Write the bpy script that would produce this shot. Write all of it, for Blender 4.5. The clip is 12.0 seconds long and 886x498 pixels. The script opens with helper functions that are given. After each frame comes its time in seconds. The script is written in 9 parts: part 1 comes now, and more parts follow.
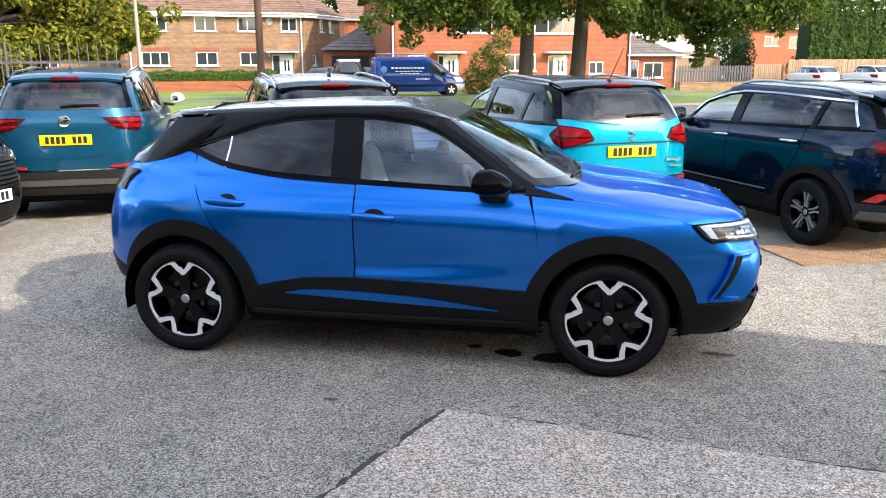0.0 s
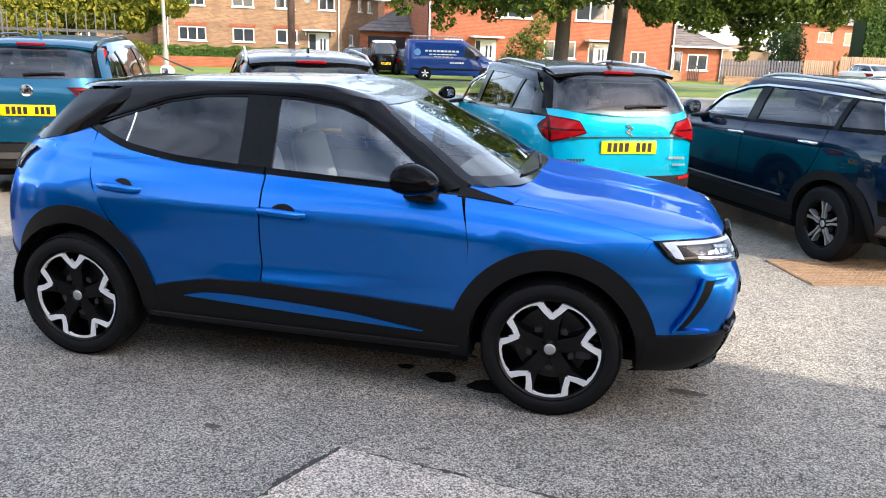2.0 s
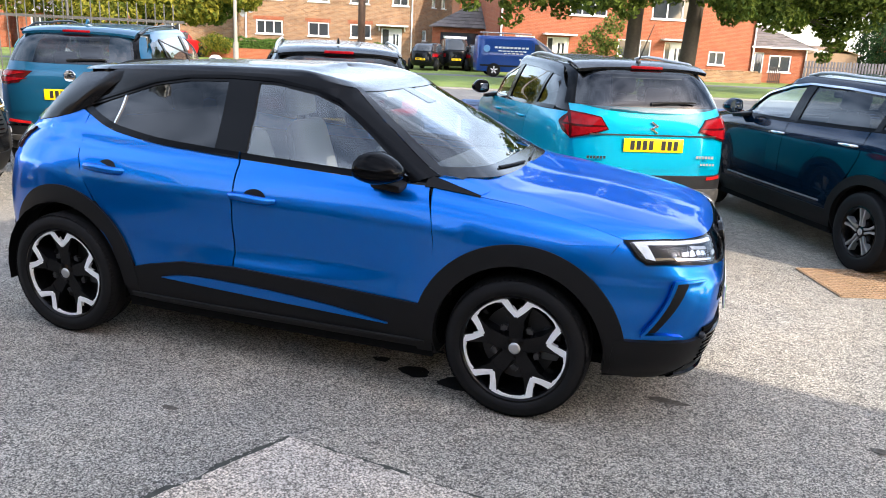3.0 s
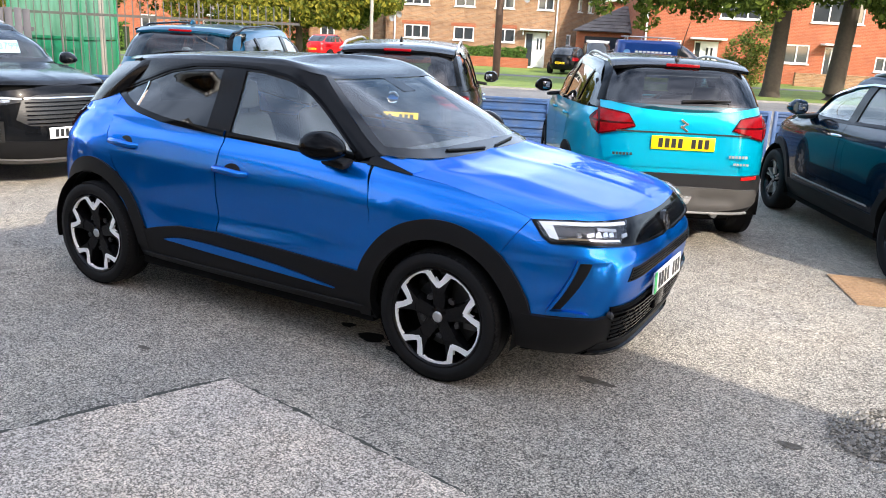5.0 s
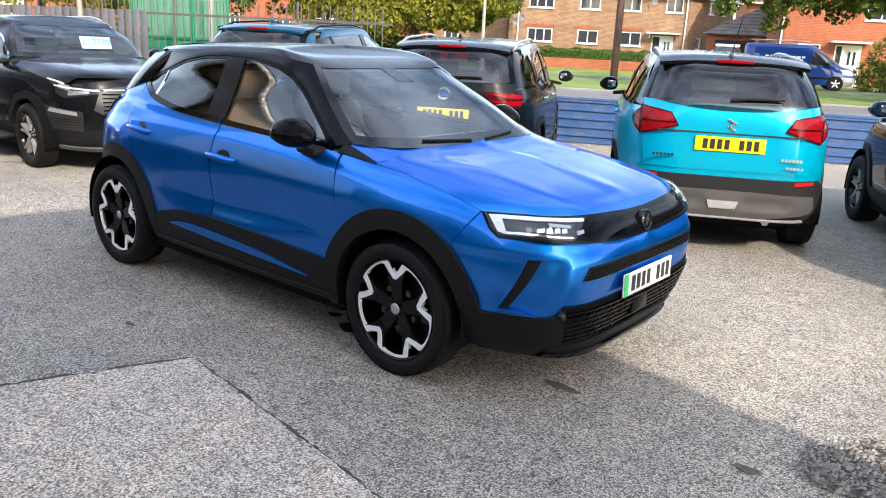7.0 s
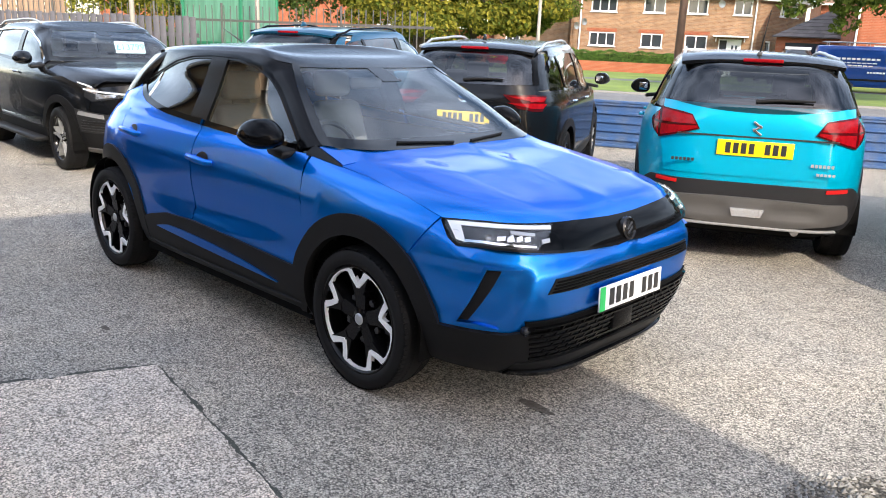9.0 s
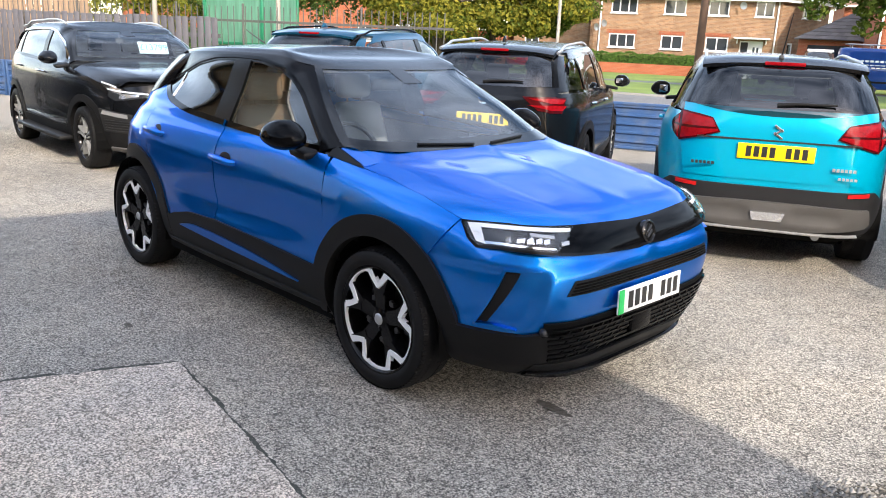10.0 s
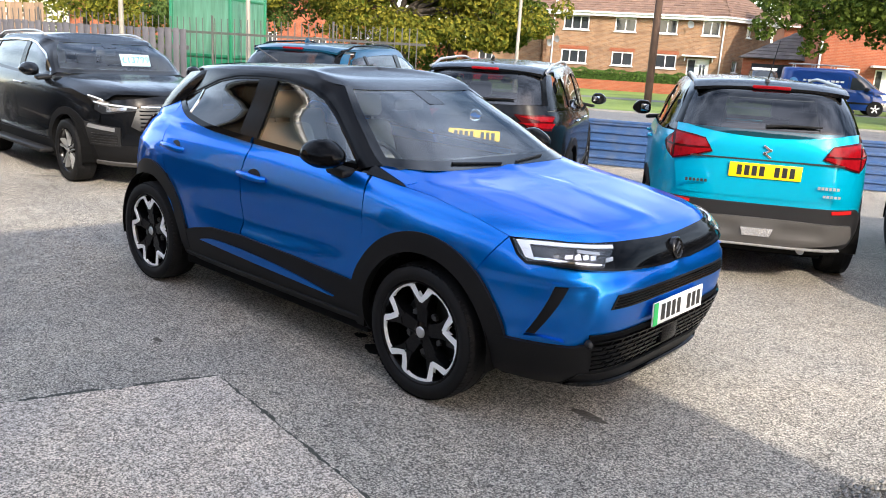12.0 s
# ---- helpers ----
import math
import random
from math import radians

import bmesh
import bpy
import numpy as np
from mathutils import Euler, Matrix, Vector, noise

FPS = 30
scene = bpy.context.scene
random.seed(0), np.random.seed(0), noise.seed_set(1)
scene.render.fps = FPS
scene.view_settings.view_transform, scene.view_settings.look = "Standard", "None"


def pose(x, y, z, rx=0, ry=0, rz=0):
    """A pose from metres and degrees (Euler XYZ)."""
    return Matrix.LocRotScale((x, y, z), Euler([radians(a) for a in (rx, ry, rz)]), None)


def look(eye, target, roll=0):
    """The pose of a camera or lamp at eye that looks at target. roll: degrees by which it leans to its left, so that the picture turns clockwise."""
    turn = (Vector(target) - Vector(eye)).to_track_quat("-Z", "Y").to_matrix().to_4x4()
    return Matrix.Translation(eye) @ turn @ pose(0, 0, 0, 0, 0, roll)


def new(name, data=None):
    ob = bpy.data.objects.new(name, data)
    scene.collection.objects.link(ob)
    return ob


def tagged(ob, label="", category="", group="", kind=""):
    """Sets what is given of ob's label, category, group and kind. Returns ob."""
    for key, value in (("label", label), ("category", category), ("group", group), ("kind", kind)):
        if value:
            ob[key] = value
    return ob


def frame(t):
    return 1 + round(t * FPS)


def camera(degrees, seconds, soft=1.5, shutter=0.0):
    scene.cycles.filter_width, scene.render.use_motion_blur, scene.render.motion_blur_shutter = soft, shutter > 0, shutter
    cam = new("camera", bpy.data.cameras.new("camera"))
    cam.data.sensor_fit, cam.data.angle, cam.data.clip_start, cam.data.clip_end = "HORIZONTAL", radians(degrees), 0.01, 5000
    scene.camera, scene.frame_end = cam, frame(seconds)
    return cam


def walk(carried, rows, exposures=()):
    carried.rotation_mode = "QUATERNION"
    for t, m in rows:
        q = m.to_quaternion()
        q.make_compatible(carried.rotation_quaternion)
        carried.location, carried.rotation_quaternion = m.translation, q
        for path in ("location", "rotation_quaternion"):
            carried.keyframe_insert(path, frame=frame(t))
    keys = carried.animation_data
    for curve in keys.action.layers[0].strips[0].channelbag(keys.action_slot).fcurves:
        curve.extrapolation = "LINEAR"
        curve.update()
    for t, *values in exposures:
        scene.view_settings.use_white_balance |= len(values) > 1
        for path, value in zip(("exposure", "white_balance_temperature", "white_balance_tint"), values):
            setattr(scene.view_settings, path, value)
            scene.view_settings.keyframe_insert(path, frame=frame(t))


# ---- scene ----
cam = camera(58.8, 12.0, soft=1.0)
PATH = [
    (0, (1.082, -5.158, 1.776), (0.75, -3.243, 1.304), -0.1),
    (0.5, (1.188, -5.014, 1.763), (0.864, -3.1, 1.28), 0.4),
    (1, (1.32, -4.845, 1.753), (0.987, -2.935, 1.262), 1.0),
    (1.5, (1.405, -4.628, 1.753), (1.041, -2.726, 1.253), 1.4),
    (2, (1.534, -4.369, 1.728), (1.11, -2.481, 1.219), 1.9),
    (2.5, (1.771, -4.186, 1.703), (1.266, -2.321, 1.184), 2.2),
    (3, (1.989, -4.149, 1.698), (1.39, -2.314, 1.176), 2.7),
    (5, (3.073, -4.03, 1.683), (2.129, -2.347, 1.155), 2.8),
    (5.5, (3.216, -3.963, 1.668), (2.209, -2.318, 1.136), 2.7),
    (6, (3.403, -3.768, 1.645), (2.329, -2.167, 1.11), 2.6),
    (6.5, (3.543, -3.651, 1.639), (2.401, -2.099, 1.103), 2.6),
    (7, (3.692, -3.513, 1.638), (2.485, -2.01, 1.106), 2.8),
    (9, (3.892, -3.053, 1.61), (2.56, -1.657, 1.085), 2.3),
    (9.5, (3.891, -3.07, 1.614), (2.543, -1.69, 1.088), 2.3),
    (10, (3.9, -3.079, 1.619), (2.537, -1.713, 1.094), 2.5),
    (10.5, (3.902, -3.101, 1.615), (2.532, -1.74, 1.098), 3.0),
    (11, (3.886, -3.137, 1.619), (2.524, -1.761, 1.113), 3.5),
    (11.5, (3.797, -3.274, 1.625), (2.472, -1.86, 1.131), 3.6),
    (12, (3.684, -3.482, 1.655), (2.409, -2.021, 1.165), 3.4),
]
walk(cam, [(t, look(eye, target, roll)) for t, eye, target, roll in PATH], [(0, 0.70), (1, 0.70), (2.5, 0.80), (5, 0.74), (9, 0.68), (10.5, 0.66), (12, 0.62)])

# ---- world, sun, exposure ----
SUN_AZ = -25.0      # direction towards the sun, degrees from +x
SUN_EL = 33.0
world = bpy.data.worlds.new("world")
scene.world = world
world.use_nodes = True
wn, wl = world.node_tree.nodes, world.node_tree.links
wn.clear()
sky = wn.new("ShaderNodeTexSky")
sky.sky_type = "NISHITA"
sky.sun_disc = False
sky.sun_elevation = radians(SUN_EL)
sky.sun_rotation = radians(90 - SUN_AZ)
sky.air_density, sky.dust_density, sky.ozone_density = 1.0, 1.2, 1.0
tc = wn.new("ShaderNodeTexCoord")
cl_map = wn.new("ShaderNodeMapping")
cl_map.inputs["Scale"].default_value = (1.3, 1.3, 2.4)
cl_noise = wn.new("ShaderNodeTexNoise")
cl_noise.inputs["Scale"].default_value = 1.7
cl_noise.inputs["Detail"].default_value = 6.0
cl_noise.inputs["Roughness"].default_value = 0.58
cl_ramp = wn.new("ShaderNodeValToRGB")
cl_ramp.color_ramp.elements[0].position = 0.36
cl_ramp.color_ramp.elements[1].position = 0.62
cl_mix = wn.new("ShaderNodeMix")
cl_mix.data_type = "RGBA"
cl_lit = wn.new("ShaderNodeMix")          # clouds take their brightness from the sky about them
cl_lit.data_type, cl_lit.blend_type = "RGBA", "ADD"
cl_lit.inputs[0].default_value = 1.0
cl_gain = wn.new("ShaderNodeMix")
cl_gain.data_type, cl_gain.blend_type = "RGBA", "MULTIPLY"
cl_gain.inputs[0].default_value = 1.0
cl_gain.inputs[7].default_value = (3.55, 3.1, 2.8, 1)
cl_lit.inputs[7].default_value = (4.0, 4.0, 4.1, 1)
wl.new(sky.outputs["Color"], cl_gain.inputs[6])
wl.new(cl_gain.outputs[2], cl_lit.inputs[6])
wl.new(cl_lit.outputs[2], cl_mix.inputs[7])
wbg = wn.new("ShaderNodeBackground")
wbg.inputs["Strength"].default_value = 0.155
wout = wn.new("ShaderNodeOutputWorld")
wl.new(tc.outputs["Generated"], cl_map.inputs["Vector"])
wl.new(cl_map.outputs["Vector"], cl_noise.inputs["Vector"])
wl.new(cl_noise.outputs["Fac"], cl_ramp.inputs["Fac"])
wl.new(cl_ramp.outputs["Color"], cl_mix.inputs[0])
wl.new(sky.outputs["Color"], cl_mix.inputs[6])
wl.new(cl_mix.outputs[2], wbg.inputs["Color"])
wl.new(wbg.outputs["Background"], wout.inputs["Surface"])

sun_data = bpy.data.lights.new("sun", "SUN")
sun_data.energy = 3.8
sun_data.angle = radians(0.55)
sun_data.color = (1.0, 0.915, 0.785)
sun = new("sun", sun_data)
SUN_DIR = Vector((math.cos(radians(SUN_AZ)) * math.cos(radians(SUN_EL)), math.sin(radians(SUN_AZ)) * math.cos(radians(SUN_EL)), math.sin(radians(SUN_EL))))
sun.matrix_world = look(SUN_DIR * 60, (0, 0, 0))
scene.view_settings.exposure = 0.70

# ---- materials ----
def nodes_of(name):
    m = bpy.data.materials.new(name)
    m.use_nodes = True
    nt = m.node_tree
    b = nt.nodes["Principled BSDF"]
    return m, nt.nodes, nt.links, b


def surface(name, colour, rough=0.5, metal=0.0, vary=0.12, scale=8.0, fine=120.0, bump=0.0, coat=0.0, spec=0.5, per_object=0.0, island=0.0, detail=4.0, dirt=None, dirt_amount=0.0, dirt_scale=1.2):
    """A painted, plastic or mineral surface: colour varied at two scales, with fine relief."""
    m, N, L, b = nodes_of(name)
    co = N.new("ShaderNodeTexCoord")
    n1 = N.new("ShaderNodeTexNoise")
    n1.inputs["Scale"].default_value, n1.inputs["Detail"].default_value = scale, detail
    n2 = N.new("ShaderNodeTexNoise")
    n2.inputs["Scale"].default_value, n2.inputs["Detail"].default_value = fine, 3.0
    L.new(co.outputs["Object"], n1.inputs["Vector"])
    L.new(co.outputs["Object"], n2.inputs["Vector"])
    add = N.new("ShaderNodeMath")
    add.operation = "ADD"
    L.new(n1.outputs["Fac"], add.inputs[0])
    L.new(n2.outputs["Fac"], add.inputs[1])
    last = add.outputs[0]
    for amount, node, socket in ((per_object, "ShaderNodeObjectInfo", "Random"), (island, "ShaderNodeNewGeometry", "Random Per Island")):
        if amount:
            src = N.new(node)
            mul = N.new("ShaderNodeMath")
            mul.operation = "MULTIPLY_ADD"
            mul.inputs[1].default_value, mul.inputs[2].default_value = 2 * amount, -amount
            L.new(src.outputs[socket], mul.inputs[0])
            ad = N.new("ShaderNodeMath")
            ad.operation = "ADD"
            L.new(last, ad.inputs[0])
            L.new(mul.outputs[0], ad.inputs[1])
            last = ad.outputs[0]
    rng = N.new("ShaderNodeMapRange")
    rng.inputs["From Min"].default_value, rng.inputs["From Max"].default_value = 0.5, 1.5
    rng.inputs["To Min"].default_value, rng.inputs["To Max"].default_value = 1 - vary, 1 + vary
    L.new(last, rng.inputs["Value"])
    mix = N.new("ShaderNodeMix")
    mix.data_type, mix.blend_type = "RGBA", "MULTIPLY"
    mix.inputs[0].default_value = 1.0
    mix.inputs[6].default_value = (*colour, 1)
    L.new(rng.outputs[0], mix.inputs[7])
    out = mix.outputs[2]
    if dirt:
        n3 = N.new("ShaderNodeTexNoise")
        n3.inputs["Scale"].default_value, n3.inputs["Detail"].default_value = dirt_scale, 6.0
        L.new(co.outputs["Object"], n3.inputs["Vector"])
        r3 = N.new("ShaderNodeMapRange")
        r3.inputs["From Min"].default_value, r3.inputs["From Max"].default_value = 0.48, 0.68
        r3.inputs["To Max"].default_value = dirt_amount
        L.new(n3.outputs["Fac"], r3.inputs["Value"])
        m3 = N.new("ShaderNodeMix")
        m3.data_type = "RGBA"
        L.new(r3.outputs[0], m3.inputs[0])
        L.new(out, m3.inputs[6])
        m3.inputs[7].default_value = (*dirt, 1)
        out = m3.outputs[2]
    L.new(out, b.inputs["Base Color"])
    b.inputs["Roughness"].default_value, b.inputs["Metallic"].default_value = rough, metal
    b.inputs["Specular IOR Level"].default_value = spec
    if coat:
        b.inputs["Coat Weight"].default_value, b.inputs["Coat Roughness"].default_value = coat, 0.03
    if bump:
        bp = N.new("ShaderNodeBump")
        bp.inputs["Strength"].default_value, bp.inputs["Distance"].default_value = min(1.0, bump * 20), bump
        L.new(n2.outputs["Fac"], bp.inputs["Height"])
        L.new(bp.outputs["Normal"], b.inputs["Normal"])
    return m


def car_paint(name, colour, flake=0.35, rough=0.3, coat=0.6):
    """Metallic basecoat under a clear coat."""
    m, N, L, b = nodes_of(name)
    co = N.new("ShaderNodeTexCoord")
    v = N.new("ShaderNodeTexVoronoi")
    v.inputs["Scale"].default_value = 900.0
    L.new(co.outputs["Object"], v.inputs["Vector"])
    rng = N.new("ShaderNodeMapRange")
    rng.inputs["To Min"].default_value, rng.inputs["To Max"].default_value = 0.88, 1.14
    L.new(v.outputs["Color"], rng.inputs["Value"])
    mix = N.new("ShaderNodeMix")
    mix.data_type, mix.blend_type = "RGBA", "MULTIPLY"
    mix.inputs[0].default_value = 1.0
    mix.inputs[6].default_value = (*colour, 1)
    L.new(rng.outputs[0], mix.inputs[7])
    L.new(mix.outputs[2], b.inputs["Base Color"])
    b.inputs["Metallic"].default_value, b.inputs["Roughness"].default_value = flake, rough
    b.inputs["Coat Weight"].default_value, b.inputs["Coat Roughness"].default_value = coat, 0.006
    b.inputs["Specular Tint"].default_value = (*[min(1, 0.25 + c) for c in colour], 1)
    b.inputs["Specular IOR Level"].default_value = 0.2
    b.inputs["Coat IOR"].default_value = 1.55
    return m


def glass(name, tint, gloss=1.0, ior=1.6):
    """A thin pane: tinted transmission with a mirror-like Fresnel gloss."""
    m, N, L, b = nodes_of(name)
    N.remove(b)
    out = N["Material Output"]
    tr = N.new("ShaderNodeBsdfTransparent")
    tr.inputs["Color"].default_value = (*tint, 1)
    gl = N.new("ShaderNodeBsdfGlossy")
    gl.inputs["Roughness"].default_value = 0.0
    gl.inputs["Color"].default_value = (gloss, gloss, gloss, 1)
    f0 = 1.7 * ((ior - 1) / (ior + 1)) ** 2          # both faces of the pane
    lw = N.new("ShaderNodeLayerWeight")
    lw.inputs["Blend"].default_value = 0.5
    pw = N.new("ShaderNodeMath")
    pw.operation = "POWER"
    pw.inputs[1].default_value = 5.0
    L.new(lw.outputs["Facing"], pw.inputs[0])
    fr = N.new("ShaderNodeMath")
    fr.operation = "MULTIPLY_ADD"
    fr.inputs[1].default_value, fr.inputs[2].default_value = 1 - f0, f0
    L.new(pw.outputs[0], fr.inputs[0])
    mx = N.new("ShaderNodeMixShader")
    L.new(fr.outputs[0], mx.inputs[0])
    L.new(tr.outputs[0], mx.inputs[1])
    L.new(gl.outputs[0], mx.inputs[2])
    L.new(mx.outputs[0], out.inputs["Surface"])
    return m


def ground_stone(name, dark, mean, pale, scale, rough=0.85, stain=(0.05, 0.05, 0.05), stain_amount=0.5, bump=0.004, grain=0.5, tint=(1.0, 0.97, 0.93)):
    """Asphalt or concrete: chippings of many greys in a binder, finer grit between, patches, wear and stains."""
    m, N, L, b = nodes_of(name)
    co = N.new("ShaderNodeTexCoord")
    def noise(sc, det, rgh=0.5):
        n = N.new("ShaderNodeTexNoise")
        n.inputs["Scale"].default_value, n.inputs["Detail"].default_value, n.inputs["Roughness"].default_value = sc, det, rgh
        L.new(co.outputs["Object"], n.inputs["Vector"])
        return n.outputs["Fac"]
    def span(src, a, c, lo, hi):
        r = N.new("ShaderNodeMapRange")
        for k, v_ in (("From Min", a), ("From Max", c), ("To Min", lo), ("To Max", hi)):
            r.inputs[k].default_value = v_
        L.new(src, r.inputs["Value"])
        return r.outputs[0]
    def calc(op, a, c):
        n = N.new("ShaderNodeMath")
        n.operation = op
        for k, v_ in enumerate((a, c)):
            if isinstance(v_, (int, float)):
                n.inputs[k].default_value = v_
            else:
                L.new(v_, n.inputs[k])
        return n.outputs[0]
    def cells(sc):
        v = N.new("ShaderNodeTexVoronoi")
        v.inputs["Scale"].default_value = sc
        L.new(co.outputs["Object"], v.inputs["Vector"])
        sp = N.new("ShaderNodeSeparateColor")
        L.new(v.outputs["Color"], sp.inputs[0])
        return sp.outputs[0], v.outputs["Distance"]
    c1, d1 = cells(scale)
    c2, d2 = cells(scale * 2.3)
    grit = noise(scale * 1.3, 3.0, 0.7)
    tone = calc("ADD", calc("MULTIPLY", c1, 0.62), calc("MULTIPLY", c2, 0.38))
    tone = calc("ADD", tone, span(grit, 0.3, 0.7, -grain / 2, grain / 2))
    tone = calc("SUBTRACT", tone, span(d1, 0.35, 0.75, 0.0, 0.35))          # dark binder between the chippings
    rp = N.new("ShaderNodeValToRGB")
    rp.color_ramp.elements[0].position, rp.color_ramp.elements[1].position = 0.02, 0.92
    rp.color_ramp.elements[0].color, rp.color_ramp.elements[1].color = (*dark, 1), (*pale, 1)
    e = rp.color_ramp.elements.new(0.42)
    e.color = (*mean, 1)
    L.new(tone, rp.inputs[0])
    wear = calc("MULTIPLY", span(noise(0.55, 8.0, 0.6), 0.3, 0.7, 0.76, 1.24), span(noise(7.0, 6.0, 0.65), 0.3, 0.7, 0.82, 1.18))
    mix = N.new("ShaderNodeMix")
    mix.data_type, mix.blend_type = "RGBA", "MULTIPLY"
    mix.inputs[0].default_value = 1.0
    L.new(rp.outputs[0], mix.inputs[6])
    L.new(wear, mix.inputs[7])
    hue = N.new("ShaderNodeMix")          # patches washed warmer with dust
    hue.data_type, hue.blend_type = "RGBA", "MULTIPLY"
    L.new(span(noise(1.1, 5.0, 0.6), 0.4, 0.65, 0.0, 1.0), hue.inputs[0])
    L.new(mix.outputs[2], hue.inputs[6])
    hue.inputs[7].default_value = (*tint, 1)
    m2 = N.new("ShaderNodeMix")
    m2.data_type = "RGBA"
    L.new(span(noise(1.7, 3.0), 0.66, 0.76, 0.0, stain_amount), m2.inputs[0])
    L.new(hue.outputs[2], m2.inputs[6])
    m2.inputs[7].default_value = (*stain, 1)
    L.new(m2.outputs[2], b.inputs["Base Color"])
    b.inputs["Roughness"].default_value = rough
    b.inputs["Specular IOR Level"].default_value = 0.3
    bp = N.new("ShaderNodeBump")
    bp.inputs["Strength"].default_value, bp.inputs["Distance"].default_value = 1.0, bump
    L.new(calc("SUBTRACT", calc("ADD", calc("MULTIPLY", c1, 0.5), grit), calc("MULTIPLY", d1, 0.8)), bp.inputs["Height"])
    L.new(bp.outputs["Normal"], b.inputs["Normal"])
    return m


def brickwork(name, a, b_col, mortar, dark, bw=0.225, bh=0.075):
    """Far brickwork: courses by a brick texture at true brick size, weathered."""
    m, N, L, b = nodes_of(name)
    co = N.new("ShaderNodeTexCoord")
    sep = N.new("ShaderNodeSeparateXYZ")
    L.new(co.outputs["Object"], sep.inputs[0])
    sm = N.new("ShaderNodeMath")
    L.new(sep.outputs[0], sm.inputs[0])
    L.new(sep.outputs[1], sm.inputs[1])
    cb = N.new("ShaderNodeCombineXYZ")
    L.new(sm.outputs[0], cb.inputs[0])
    L.new(sep.outputs[2], cb.inputs[1])
    br = N.new("ShaderNodeTexBrick")
    br.inputs["Scale"].default_value = 1.0
    br.inputs["Brick Width"].default_value, br.inputs["Row Height"].default_value = bw, bh
    br.inputs["Mortar Size"].default_value = 0.008
    br.inputs["Mortar Smooth"].default_value = 0.2
    br.inputs["Color1"].default_value, br.inputs["Color2"].default_value, br.inputs["Mortar"].default_value = (*a, 1), (*b_col, 1), (*mortar, 1)
    br.inputs["Bias"].default_value = -0.1
    L.new(cb.outputs[0], br.inputs["Vector"])
    n = N.new("ShaderNodeTexNoise")
    n.inputs["Scale"].default_value, n.inputs["Detail"].default_value = 1.6, 8.0
    L.new(co.outputs["Object"], n.inputs["Vector"])
    r = N.new("ShaderNodeMapRange")
    r.inputs["From Min"].default_value, r.inputs["From Max"].default_value = 0.42, 0.75
    r.inputs["To Max"].default_value = 0.55
    L.new(n.outputs["Fac"], r.inputs["Value"])
    mx = N.new("ShaderNodeMix")
    mx.data_type = "RGBA"
    L.new(r.outputs[0], mx.inputs[0])
    L.new(br.outputs["Color"], mx.inputs[6])
    mx.inputs[7].default_value = (*dark, 1)
    L.new(mx.outputs[2], b.inputs["Base Color"])
    b.inputs["Roughness"].default_value = 0.9
    bp = N.new("ShaderNodeBump")
    bp.inputs["Strength"].default_value, bp.inputs["Distance"].default_value = 0.6, 0.008
    bp.invert = True
    L.new(br.outputs["Fac"], bp.inputs["Height"])
    L.new(bp.outputs["Normal"], b.inputs["Normal"])
    return m


def leafy(name, a, b_col, transl=0.35):
    m, N, L, b = nodes_of(name)
    ge = N.new("ShaderNodeNewGeometry")
    rp = N.new("ShaderNodeValToRGB")
    rp.color_ramp.elements[0].color, rp.color_ramp.elements[1].color = (*a, 1), (*b_col, 1)
    L.new(ge.outputs["Random Per Island"], rp.inputs[0])
    L.new(rp.outputs[0], b.inputs["Base Color"])
    b.inputs["Roughness"].default_value = 0.6
    b.inputs["Specular IOR Level"].default_value = 0.12
    tl = N.new("ShaderNodeBsdfTranslucent")
    L.new(rp.outputs[0], tl.inputs["Color"])
    mx = N.new("ShaderNodeMixShader")
    mx.inputs[0].default_value = transl
    L.new(b.outputs[0], mx.inputs[1])
    L.new(tl.outputs[0], mx.inputs[2])
    L.new(mx.outputs[0], N["Material Output"].inputs["Surface"])
    return m


def grass_mat(name):
    m, N, L, b = nodes_of(name)
    co = N.new("ShaderNodeTexCoord")
    n1 = N.new("ShaderNodeTexNoise")
    n1.inputs["Scale"].default_value, n1.inputs["Detail"].default_value = 0.5, 6.0
    n2 = N.new("ShaderNodeTexNoise")
    n2.inputs["Scale"].default_value, n2.inputs["Detail"].default_value = 22.0, 6.0
    for n in (n1, n2):
        L.new(co.outputs["Object"], n.inputs["Vector"])
    ad = N.new("ShaderNodeMath")
    ad.operation = "MULTIPLY_ADD"
    ad.inputs[1].default_value = 0.6
    L.new(n2.outputs["Fac"], ad.inputs[0])
    L.new(n1.outputs["Fac"], ad.inputs[2])
    rp = N.new("ShaderNodeValToRGB")
    rp.color_ramp.elements[0].position, rp.color_ramp.elements[1].position = 0.5, 1.05
    rp.color_ramp.elements[0].color = (0.07, 0.12, 0.016, 1)
    rp.color_ramp.elements[1].color = (0.20, 0.27, 0.045, 1)
    L.new(ad.outputs[0], rp.inputs[0])
    L.new(rp.outputs[0], b.inputs["Base Color"])
    b.inputs["Roughness"].default_value = 0.8
    bp = N.new("ShaderNodeBump")
    bp.inputs["Distance"].default_value = 0.04
    L.new(n2.outputs["Fac"], bp.inputs["Height"])
    L.new(bp.outputs["Normal"], b.inputs["Normal"])
    return m


